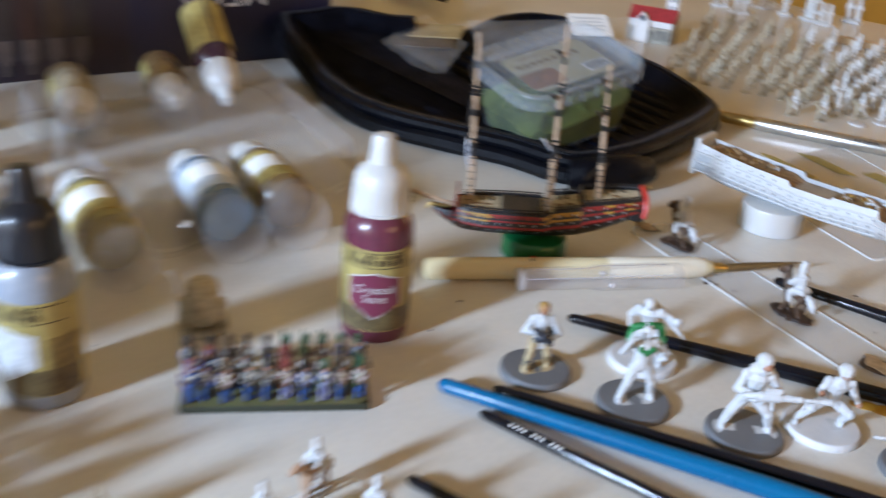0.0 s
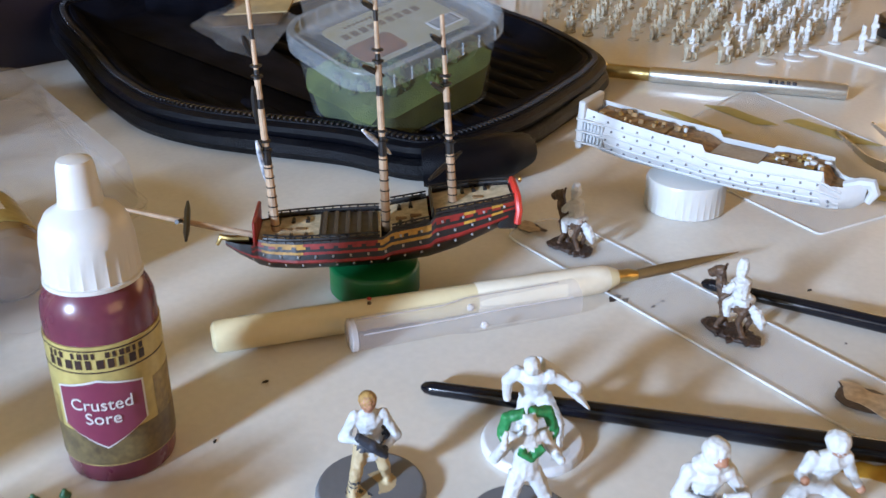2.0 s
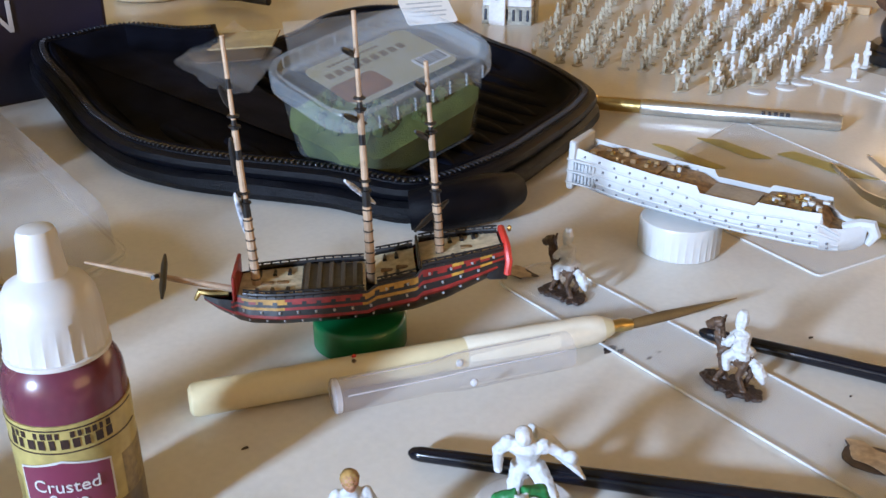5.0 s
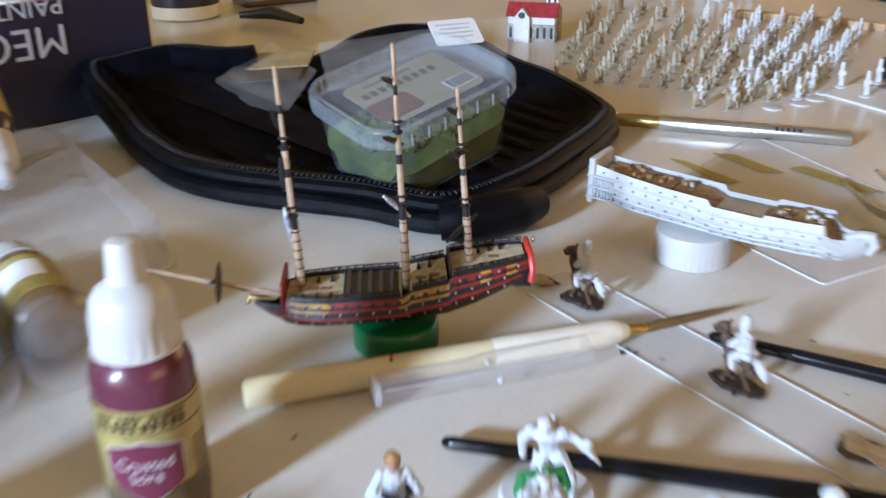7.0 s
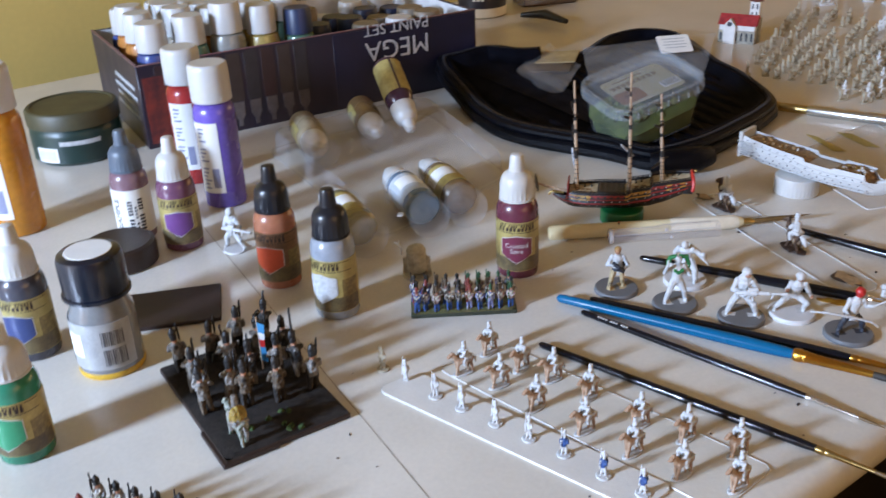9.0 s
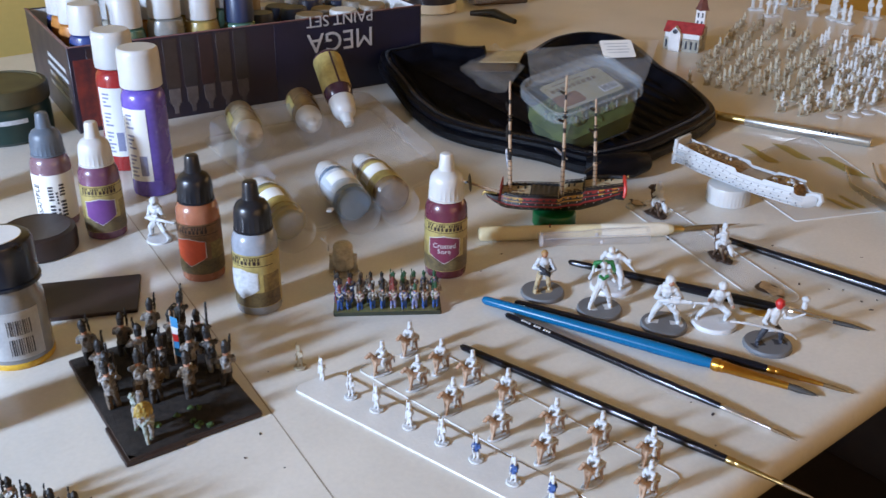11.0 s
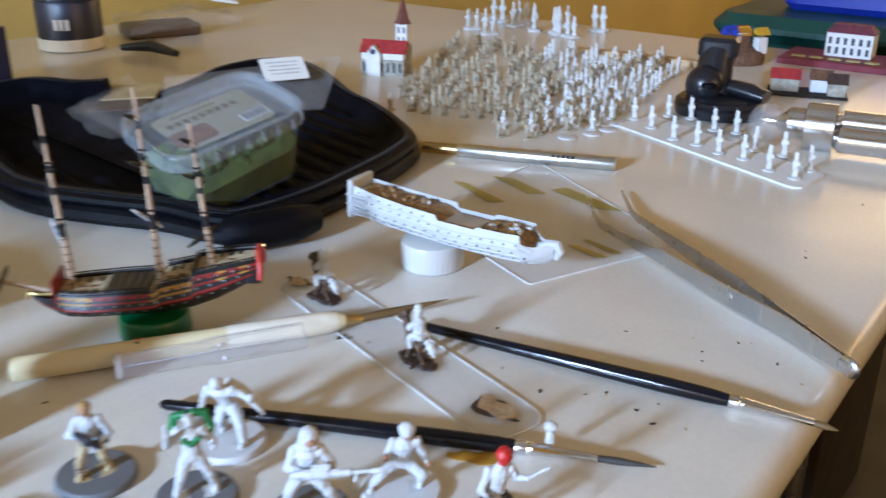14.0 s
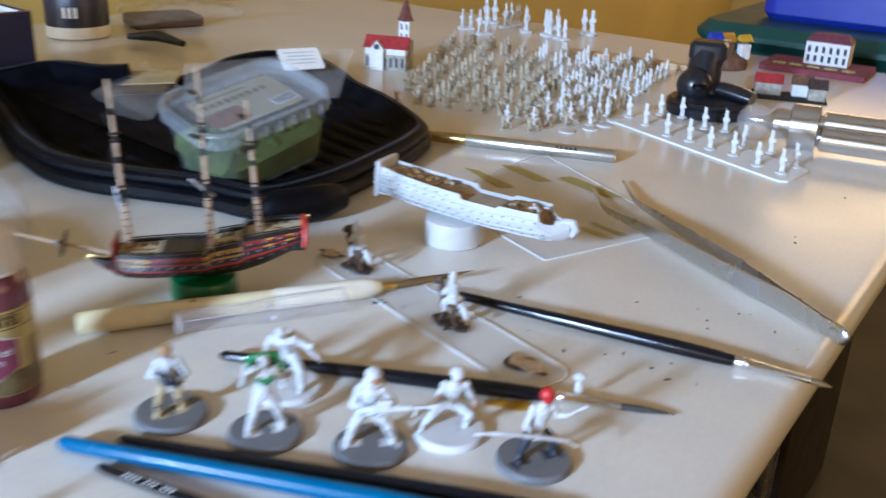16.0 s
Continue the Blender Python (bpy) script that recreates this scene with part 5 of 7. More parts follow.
ivory_brush()
a, b = Vector((0.052, 0.043, 0)), Vector((0.120, 0.0615, 0))
cover = thing("brush_cover", (a.x, a.y, 0.0056), math.degrees(math.atan2((b - a).y, (b - a).x)), "clear plastic tube cover lying beside the brush", "tube")
ln = (b - a).length
s = Shape().tube([(x, 0, 0) for x in (0, 0.0006, ln * 0.42, ln * 0.50, ln * 0.53, ln - 0.0005, ln)], [0.0044, 0.0048, 0.0047, 0.0054, 0.0056, 0.0055, 0.0052], 24)
part("tube", s, clear("tube_plastic", (0.52, 0.49, 0.52), 0.84, 0.05, 0.15), cover)
s = Shape().tube([(x, 0, 0) for x in (0.0, 0.0005, 0.0018, 0.0022)], [0.0041, 0.00485, 0.00485, 0.0041], 20)
part("rim", s, clear("tube_rim_plastic", (0.7, 0.66, 0.66), 0.5, 0.1, 0.1), cover)
for y in (-1, 1):
    s = Shape().ball((ln * 0.55, y * 0.0054, -0.001), (0.0012, 0.0010, 0.0012), 0, 8, 5)
    part("stud", s, clear("stud_plastic", (0.7, 0.68, 0.7), 0.5, 0.06, 0.1), cover)
for y in (-0.35, 0.35):
    s = Shape().tube([(ln * 0.05, y * 0.012, 0.0020), (ln * 0.42, y * 0.012, 0.0020), (ln * 0.52, y * 0.014, 0.0028), (ln * 0.95, y * 0.014, 0.0028)], 0.00022, 5)
    part("mould_line", s, clear("mould_plastic", (0.75, 0.73, 0.75), 0.65, 0.06, 0.1), cover)


def craft_knife():
    p, q = Vector((0.180, 0.322, 0)), Vector((0.306, 0.269, 0))
    d = q - p
    ln = d.length
    t = thing("craft_knife", (p.x, p.y, 0.0046), math.degrees(math.atan2(d.y, d.x)), "aluminium craft knife with knurled brass collar", "craft knife")
    s = Shape().tube([(x, 0, 0) for x in (ln * 0.26, ln * 0.27, ln * 0.985, ln * 0.998, ln)], [0.0034, 0.0042, 0.0043, 0.0040, 0.0034], 10)
    part("handle", s, mat("brushed_aluminium", (0.7, 0.69, 0.66), 0.3, 1.0, bump=0.05), t)
    s = Shape().tube([(x, 0, 0) for x in (0, 0.0006, 0.012, 0.0125, 0.026, ln * 0.262)], [0.0030, 0.0042, 0.0043, 0.0037, 0.0038, 0.0036], 16)
    part("collar", s, BRASS, t)
    s = Shape()
    for i, w in enumerate((0.0018, 0.0014, 0.002, 0.0018, 0.002)):
        s.rbox((ln * 0.72 + 0.0030 * i, -0.0030, 0.0020), (w, 0.0030, 0.0014), 0.0003, 0.0001, seg=1)
    part("lettering_bar", s, INK, t)


craft_knife()


def tweezers():
    t = thing("tweezers", (0, 0, 0), 0, "steel tweezers with bent tips lying near the table edge", "tweezers")
    back = Vector((0.3215, 0.0160, 0.0045))
    for name, pts, w in (("near_arm", [(0.3207, 0.0150, 0.0050), (0.3125, 0.0480, 0.0052), (0.2985, 0.0860, 0.0050), (0.2868, 0.1235, 0.0046), (0.2700, 0.1680, 0.0040), (0.2688, 0.1750, 0.0040), (0.2738, 0.2142, 0.0032)], (0.0034, 0.0046, 0.0046, 0.0038, 0.0020, 0.0016, 0.0007)),
                         ("far_arm", [(0.3222, 0.0160, 0.0050), (0.3150, 0.0480, 0.0052), (0.3085, 0.0900, 0.0050), (0.3020, 0.1260, 0.0046), (0.2915, 0.1780, 0.0040), (0.2908, 0.1857, 0.0040), (0.2960, 0.2230, 0.0032)], (0.0034, 0.0046, 0.0046, 0.0038, 0.0020, 0.0016, 0.0007))):
        s = Shape()
        rings = []
        P = [Vector(p) for p in pts]
        for i, p in enumerate(P):
            d = (P[min(i + 1, len(P) - 1)] - P[max(i - 1, 0)]).normalized()
            n = d.cross(Vector((0, 0, 1))).normalized()
            up = Vector((0, 0, 1))
            rings.append([p + n * 0.0005 + up * w[i], p - n * 0.0005 + up * w[i], p - n * 0.0005 - up * w[i] * 0.9, p + n * 0.0005 - up * w[i] * 0.9])
        s.loft(rings)
        arm = part("arm", s, STEEL, t)
        for i in range(14):
            p = P[1].lerp(P[2], 0.38 + 0.036 * i)
            d = (P[2] - P[1]).normalized()
            n = d.cross(Vector((0, 0, 1))).normalized() * (0.0006 if name == "near_arm" else -0.0006)
            part("grip_ridge", Shape().tube([p - n + Vector((0, 0, -0.0040)), p - n + Vector((0, 0, 0.0040))], 0.00035, 5), STEEL, arm)
    s = Shape().ball((0.0012, 0, 0.0005), (0.0052, 0.0019, 0.0044), 0, 16, 10)
    part("heel", s, STEEL, t, at=Matrix.Translation(back) @ Matrix.Rotation(math.atan2(0.05, -0.02), 4, "Z"))


tweezers()


# ---- clear sheets, sprue strips, flakes of dry paint ----
def flat_sheet(name, pts, material, label, z=0.0003, th=0.0007, cat="plastic sheet", r=0.002, rim=False):
    s = Shape()
    poly = rounded_poly([Vector(p) for p in pts], r, 3)
    s.loft([[(p.x, p.y, z) for p in poly], [(p.x, p.y, z + th) for p in poly]])
    ob = solid(name, s, material, None, label, cat)
    if rim:
        # Pale tube round the rim imitates light caught by the edge.
        e = Shape()
        pts = [(p.x, p.y, z + th * 0.6) for p in poly]
        e.tube(pts + pts[:1], 0.0004, 6)
        part("edge_glint", e, SHEET_GLINT, ob, "pale line standing for light caught on the edge")
    return ob


SHEET_GLINT = clear("sheet_glint", (0.8, 0.8, 0.8), 0.35, 0.25, 0.1)
flat_sheet("clear_strip", [(0.105, 0.119), (0.181, -0.012), (0.205, 0.000), (0.129, 0.132)], SHEET, "clear plastic strip holding model horsemen", r=0.008, rim=True)
flat_sheet("clear_sheet", [(0.178, 0.205), (0.2195, 0.110), (0.305, 0.148), (0.262, 0.292)], SHEET, "clear plastic sheet with ochre stains under the hull", 0.0002, 0.0004, rim=True)
STAIN = clear("ochre_stain", (0.50, 0.41, 0.10), 0.52, 0.45, 0.3, 220)
for k, q in enumerate(([(0.228, 0.264), (0.240, 0.259), (0.254, 0.229), (0.243, 0.231)], [(0.203, 0.258), (0.211, 0.252), (0.228, 0.219), (0.218, 0.219)], [(0.258, 0.236), (0.268, 0.239), (0.290, 0.197), (0.276, 0.203)], [(0.247, 0.154), (0.253, 0.152), (0.264, 0.135), (0.257, 0.137)], [(0.2565, 0.160), (0.260, 0.159), (0.272, 0.140), (0.267, 0.140)])):
    flat_sheet("ochre_stain", q, STAIN, "ochre paint stain on the clear sheet", 0.00085, 0.0002, "paint stain", 0.0007)
flat_sheet("white_strip", [(-0.056, -0.130), (0.068, -0.200), (0.083, -0.184), (-0.039, -0.113)], mat("white_card_strip", (0.72, 0.7, 0.66), 0.5, vary=0.04), "white card strip carrying foot figures", 0.0002, 0.0012, "card strip", 0.004, True)
flat_sheet("white_strip", [(-0.030, -0.108), (0.100, -0.196), (0.124, -0.166), (0.002, -0.082)], mat("cream_card_strip", (0.7, 0.66, 0.58), 0.5, vary=0.04), "cream card strip carrying mounted figures", 0.0002, 0.0005, "card strip", 0.004, True)


def paint_drip(at, r, m, label, seed, squash=0.6, turn=0, h=0.0005):
    rnd = random.Random(seed)
    s = Shape()
    n = 22
    prof = [1 + rnd.uniform(-0.42, 0.38) for _ in range(n)]
    prof = [(prof[i] * 2 + prof[i - 1]) / 3 for i in range(n)]
    ring = lambda k, z: [(r * k * prof[i] * math.cos(2 * math.pi * i / n), r * squash * k * prof[i] * math.sin(2 * math.pi * i / n), z) for i in range(n)]
    s.loft([ring(1.0, 0.0), ring(0.98, h * 0.8), ring(0.85, h), ring(0.3, h * 1.2)])
    return solid("paint_spot", s, m, pose(*at, 0, 0, turn), label, "paint spot")


TAN_STAIN = mat("tan_stain", (0.5, 0.36, 0.22), 0.6, vary=0.2, scale=300)
for at, r, m, sd, sq, tn in (((0.116, 0.122, 0.0011), 0.0070, BROWN_PAINT, 1, 0.5, -50), ((0.186, 0.009, 0.0011), 0.0094, BROWN_PAINT, 2, 0.55, -60), ((0.176, -0.018, 0.0002), 0.009, mat("amber_stain", (0.5, 0.27, 0.03), 0.5), 3, 0.4, -15)):
    paint_drip(at, r, m, h=0.0002, squash=sq, turn=tn, seed=sd, label="dried brown paint blotch on the table" if m is BROWN_PAINT else "amber paint blotch on the table")
paint_drip((0.1162, 0.1215, 0.0013), 0.0062, TAN_STAIN, "tan patch inside the brown blotch", 4, 0.5, -50, 0.0002)
paint_drip((0.1864, 0.0086, 0.0013), 0.0086, TAN_STAIN, "tan patch inside the brown blotch", 5, 0.55, -60, 0.0002)
for x, y, rad, sd in ((0.1345, 0.0690, 0.0026, 61), (0.1375, 0.0675, 0.0016, 62), (0.1330, 0.0735, 0.0012, 63)):
    paint_drip((x, y, 0.0001), rad, BROWN_PAINT, "dried brown paint smear under the brush", sd, 0.6, 35, 0.0003)
for i, (x, y) in enumerate([(0.239, -0.005), (0.364, 0.136), (0.205, 0.02), (0.272, 0.035), (0.25, 0.062), (0.198, 0.07), (0.428, 0.197), (0.292, 0.048), (0.245, 0.007), (0.13, 0.005), (0.03, 0.03), (0.02, 0.005), (-0.06, -0.165), (-0.061, -0.182), (0.132, -0.11), (0.141, -0.118), (0.10, -0.145), (0.236, 0.004), (0.149, 0.066), (0.145, 0.063), (0.36, 0.128), (0.15, -0.005), (0.047, -0.215), (0.19, 0.06), (0.30, 0.03)]):
    paint_drip((x, y, 0.0001), 0.0004 + 0.0009 * random.Random(i).random(), (INK, BROWN_PAINT, SHIP_BLACK)[i % 3], "tiny dried paint fleck on the table", i + 20, 0.45, i * 40, 0.0003)

rnd = random.Random(77)
for i in range(16):
    if i % 3:
        x, y = rnd.gauss(0.245, 0.035), rnd.gauss(0.02, 0.03)
    else:
        x, y = rnd.uniform(-0.1, 0.2), rnd.uniform(-0.2, -0.02)
    paint_drip((x, y, 0.0001), rnd.uniform(0.0003, 0.0009), (INK, BROWN_PAINT, TAN_STAIN)[i % 3], "tiny dried paint fleck on the table", i + 90, rnd.uniform(0.3, 0.9), i * 57, 0.00025)


# ---- miniature figures ----
def sculpt(name, s, mats, voxel, lump=0.00012, soften=2, flat=0.0):
    """Fuses a figure's pieces into one cast-looking mesh and keeps their paint."""
    src = s.mesh(name, mats)
    ob = new("cast", src)
    fuse = ob.modifiers.new("fuse", "REMESH")
    fuse.mode, fuse.voxel_size = "VOXEL", voxel
    sm = ob.modifiers.new("soften", "SMOOTH")
    sm.iterations, sm.factor = soften, 0.4
    me = bpy.data.meshes.new_from_object(ob.evaluated_get(bpy.context.evaluated_depsgraph_get()))
    bpy.data.objects.remove(ob)
    pts, idx = [], []
    for p in src.polygons:
        c = Vector(p.center)
        for q in [c] + [c.lerp(src.vertices[v].co, 0.6) for v in p.vertices]:
            pts.append(q)
            idx.append(p.material_index)
    pts, idx = np.array(pts), np.array(idx)
    cen = np.empty(len(me.polygons) * 3)
    me.polygons.foreach_get("center", cen)
    cen = cen.reshape(-1, 3)
    out = np.zeros(len(cen), dtype=np.int32)
    for a in range(0, len(cen), 2000):
        d = ((cen[a:a + 2000, None, :] - pts[None]) ** 2).sum(2)
        out[a:a + 2000] = idx[d.argmin(1)]
    me.materials.clear()
    for m in mats:
        me.materials.append(m)
    me.polygons.foreach_set("material_index", out)
    if lump:
        moved = [v.co + v.normal * min(1, max(0, (v.co.z - flat) / 0.001)) * (noise.noise(v.co * 900) * lump + noise.noise(v.co * 2300) * lump * 0.6) for v in me.vertices]
        for v, co in zip(me.vertices, moved):
            v.co = co
    me.name = name
    me.update()
    me.shade_smooth()
    return me


def limb(s, pts, r0, r1, mi, k, seg=7):
    n = len(pts)
    s.tube([Vector(p) * k for p in pts], [(r0 + (r1 - r0) * i / (n - 1)) * k for i in range(n)], seg, mi)


def trooper(s, k, feet, pelvis, chest, head, fists, elbows, knees, mi, head_r=0.075, hat=None, bulk=1.0, skirt=0.0):
    """A standing, bending or kneeling figure; k is its height in metres. mi: leg, body, arm, head, hand."""
    P, C, H = Vector(pelvis), Vector(chest), Vector(head)
    fwd = 0.08
    for i, sx in enumerate((-1, 1)):
        hip = P + Vector((sx * 0.055, 0, -0.01))
        limb(s, [hip, hip.lerp(Vector(knees[i]), 0.5), Vector(knees[i])], 0.075 * bulk, 0.055 * bulk, mi[0], k)
        limb(s, [Vector(knees[i]), Vector(knees[i]).lerp(Vector(feet[i]), 0.55) + Vector((0, -0.012, 0)), Vector(feet[i]) + Vector((0, 0, 0.03))], 0.056 * bulk, 0.042 * bulk, mi[0], k)
        s.ball(Vector(knees[i]) * k, 0.06 * k * bulk, mi[0], 7, 5)
        s.ball(Vector(elbows[i]) * k, 0.046 * k * bulk, mi[2], 7, 5)
        s.ball(Vector(feet[i]) * k + Vector((0, fwd * k * 0.4, 0.03 * k)), (0.04 * k, 0.075 * k, 0.032 * k), mi[0], 7, 4)
        sh = C + Vector((sx * 0.115 * bulk, 0, 0.03))
        s.ball(sh * k, 0.058 * k * bulk, mi[2], 7, 4)
        limb(s, [sh, Vector(elbows[i])], 0.05 * bulk, 0.042 * bulk, mi[2], k)
        limb(s, [Vector(elbows[i]), Vector(fists[i])], 0.042 * bulk, 0.03 * bulk, mi[2], k)
        s.ball(Vector(fists[i]) * k, 0.036 * k, mi[4], 6, 4)
    mid = P.lerp(C, 0.45)
    rings = []
    for p, w, d in ((P + Vector((0, 0, -0.05 - skirt)), 0.095 + skirt * 0.35, 0.08 + skirt * 0.3), (P, 0.105, 0.082), (mid, 0.095, 0.075), (C, 0.128 * bulk, 0.088 * bulk), (C + Vector((0, 0, 0.06)), 0.095 * bulk, 0.07), (C.lerp(H, 0.6), 0.045, 0.045)):
        rings.append([(p + Vector((w * math.cos(a), d * math.sin(a), 0))) * k for a in [2 * math.pi * i / 10 for i in range(10)]])
    s.loft(rings, mi[1])
    s.ball(H * k, (head_r * k * 0.92, head_r * k, head_r * k * 1.1), mi[3], 9, 6)
    if hat is not None:
        s.ball((H + Vector((0, -0.012, 0.02))) * k, (head_r * k * 1.08, head_r * k * 1.12, head_r * k * 1.02), hat, 9, 6)


def disc_base(s, r, h, mi, z=0.0):
    s.lathe([(r, z), (r, z + h * 0.5), (r * 0.955, z + h)], 30, mi)


def hero(at, turn, label, build, mats, base, br=0.0125, bh=0.0026):
    s = Shape()
    disc_base(s, br, bh, 0)
    s.T = Matrix.Translation((0, 0, bh))
    build(s)
    s.v = [(-x, y, z) for x, y, z in s.v]
    s.f = [f[::-1] for f in s.f]
    me = sculpt("miniature_figure", s, [base] + mats, 0.00030, 0.00020, flat=bh + 0.0002)
    return solid("miniature_figure", me, None, pose(*at, 0, 0, turn), label, "miniature", "large model figures on round bases")


def luke(s):
    k = 0.0265
    trooper(s, k, ((-0.16, 0.09, 0), (0.14, -0.08, 0)), (0, -0.02, 0.45), (0, 0.04, 0.71), (-0.01, 0.08, 0.895), ((-0.06, 0.20, 0.60), (0.10, 0.19, 0.50)), ((-0.22, 0.06, 0.56), (0.22, 0.07, 0.55)), ((-0.13, 0.13, 0.24), (0.11, 0.04, 0.23)), (5, 2, 2, 3, 4), hat=1, skirt=0.10)
    s.tube([Vector((-0.12, 0.22, 0.68)) * k, Vector((0.0, 0.23, 0.58)) * k, Vector((0.12, 0.20, 0.44)) * k], [0.035 * k, 0.055 * k, 0.03 * k], 7, 4)
    s.tube([Vector((0.0, 0.0, 0.41)) * k, Vector((0.0, 0.0, 0.47)) * k], 0.112 * k, 10, 4)
    s.tube([Vector((0.13, -0.06, 0.36)) * k, Vector((0.15, -0.05, 0.56)) * k], 0.055 * k, 8, 4)
    s.tube([Vector((-0.16, 0.09, 0.02)) * k, Vector((-0.14, 0.12, 0.2)) * k], 0.05 * k, 7, 4)
    s.ball(Vector((-0.01, 0.045, 0.885)) * k, (0.068 * k, 0.055 * k, 0.075 * k), 1, 8, 5)


def headtails(s):
    k = 0.0285
    trooper(s, k, ((-0.2, 0.03, 0), (0.2, -0.05, 0)), (0, 0, 0.48), (0, 0.0, 0.74), (0.0, 0.04, 0.91), ((-0.22, 0.16, 0.85), (0.22, 0.12, 0.62)), ((-0.24, 0.02, 0.64), (0.22, 0.0, 0.60)), ((-0.14, 0.06, 0.25), (0.15, 0.02, 0.25)), (1, 1, 1, 1, 1), head_r=0.07)
    s.tube([Vector(p) * k for p in ((-0.02, -0.02, 0.97), (-0.14, -0.05, 0.93), (-0.17, -0.06, 0.78), (-0.13, -0.05, 0.66))], [0.04 * k, 0.05 * k, 0.045 * k, 0.02 * k], 8, 2)
    s.tube([Vector(p) * k for p in ((0.02, -0.02, 0.97), (0.16, -0.05, 0.94), (0.21, -0.04, 0.78), (0.20, -0.03, 0.60))], [0.04 * k, 0.05 * k, 0.045 * k, 0.02 * k], 8, 2)
    s.tube([Vector(p) * k for p in ((-0.08, 0.09, 0.72), (0.0, 0.11, 0.66), (0.1, 0.08, 0.72))], 0.032 * k, 7, 2)
    s.tube([Vector(p) * k for p in ((-0.22, 0.16, 0.83), (-0.22, 0.2, 1.0))], [0.03 * k, 0.02 * k], 7, 1)


def leaner(s):
    k = 0.028
    trooper(s, k, ((-0.12, -0.16, 0), (0.22, 0.12, 0)), (0, -0.05, 0.42), (-0.02, 0.08, 0.66), (-0.03, 0.16, 0.82), ((-0.22, 0.18, 0.50), (0.34, 0.10, 0.60)), ((-0.24, 0.02, 0.56), (0.2, 0.06, 0.66)), ((-0.1, -0.02, 0.22), (0.2, 0.12, 0.26)), (1, 1, 1, 1, 1), head_r=0.08, bulk=1.2)
    s.tube([Vector(p) * k for p in ((0.02, -0.06, 0.72), (0.16, -0.12, 0.58), (0.34, -0.08, 0.44), (0.46, 0.02, 0.36))], [0.10 * k, 0.13 * k, 0.10 * k, 0.02 * k], 9, 1, flat=0.45)
    s.ball(Vector((0.34, 0.1, 0.62)) * k, 0.06 * k, 1, 8, 5)


def gunner(s):
    k = 0.0285
    trooper(s, k, ((-0.26, -0.02, 0), (0.26, -0.05, 0)), (-0.02, -0.02, 0.44), (0.0, 0.02, 0.70), (0.02, 0.05, 0.90), ((0.02, 0.18, 0.55), (0.26, 0.16, 0.57)), ((-0.2, 0.04, 0.54), (0.24, 0.03, 0.58)), ((-0.2, 0.02, 0.24), (0.2, 0.03, 0.24)), (1, 1, 1, 1, 2), head_r=0.095, hat=1, bulk=1.15)
    s.tube([Vector(p) * k for p in ((-0.16, 0.16, 0.53), (-0.02, 0.2, 0.57), (0.0, 0.2, 0.57), (0.22, 0.21, 0.59), (0.23, 0.21, 0.59), (0.44, 0.22, 0.605), (0.45, 0.22, 0.605), (0.72, 0.22, 0.615))], [0.035 * k, 0.045 * k, 0.060 * k, 0.060 * k, 0.042 * k, 0.040 * k, 0.024 * k, 0.024 * k], 8, 1)
    s.tube([Vector(p) * k for p in ((0.66, 0.22, 0.613), (0.75, 0.22, 0.616))], 0.036 * k, 7, 1)
    s.tube([Vector(p) * k for p in ((0.06, 0.2, 0.66), (0.24, 0.2, 0.67))], 0.026 * k, 7, 1)
    s.tube([Vector(p) * k for p in ((0.14, 0.21, 0.56), (0.16, 0.22, 0.42))], 0.028 * k, 6, 1)
    s.tube([Vector(p) * k for p in ((0.50, 0.22, 0.60), (0.47, 0.24, 0.50))], 0.018 * k, 6, 1)
    s.ball(Vector((0.04, 0.12, 0.88)) * k, (0.05 * k, 0.04 * k, 0.04 * k), 2, 7, 4)
    s.ball(Vector((0.01, 0.02, 0.80)) * k, (0.14 * k, 0.11 * k, 0.07 * k), 1, 9, 5)
    s.ball(Vector((0.0, -0.09, 0.66)) * k, (0.10 * k, 0.06 * k, 0.11 * k), 1, 8, 5)
    for z in (0.44, 0.50):
        s.tube([Vector(p) * k for p in ((-0.12, 0.02, z), (0.0, 0.09, z - 0.01), (0.12, 0.02, z))], 0.022 * k, 6, 1)
    for sx in (-1, 1):
        s.ball(Vector((sx * 0.10, 0.06, 0.43)) * k, 0.035 * k, 1, 6, 4)


def croucher(s):
    k = 0.029
    trooper(s, k, ((-0.32, 0.0, 0), (0.2, -0.05, 0)), (0, -0.02, 0.32), (0.04, 0.05, 0.56), (0.06, 0.09, 0.74), ((-0.16, 0.16, 0.48), (0.28, 0.12, 0.36)), ((-0.14, 0.04, 0.44), (0.22, 0.04, 0.46)), ((-0.2, 0.08, 0.24), (0.22, 0.1, 0.22)), (1, 1, 1, 1, 2), head_r=0.085, hat=1, bulk=1.05)
    s.ball(Vector((0.06, 0.13, 0.70)) * k, (0.055 * k, 0.04 * k, 0.04 * k), 2, 7, 4)


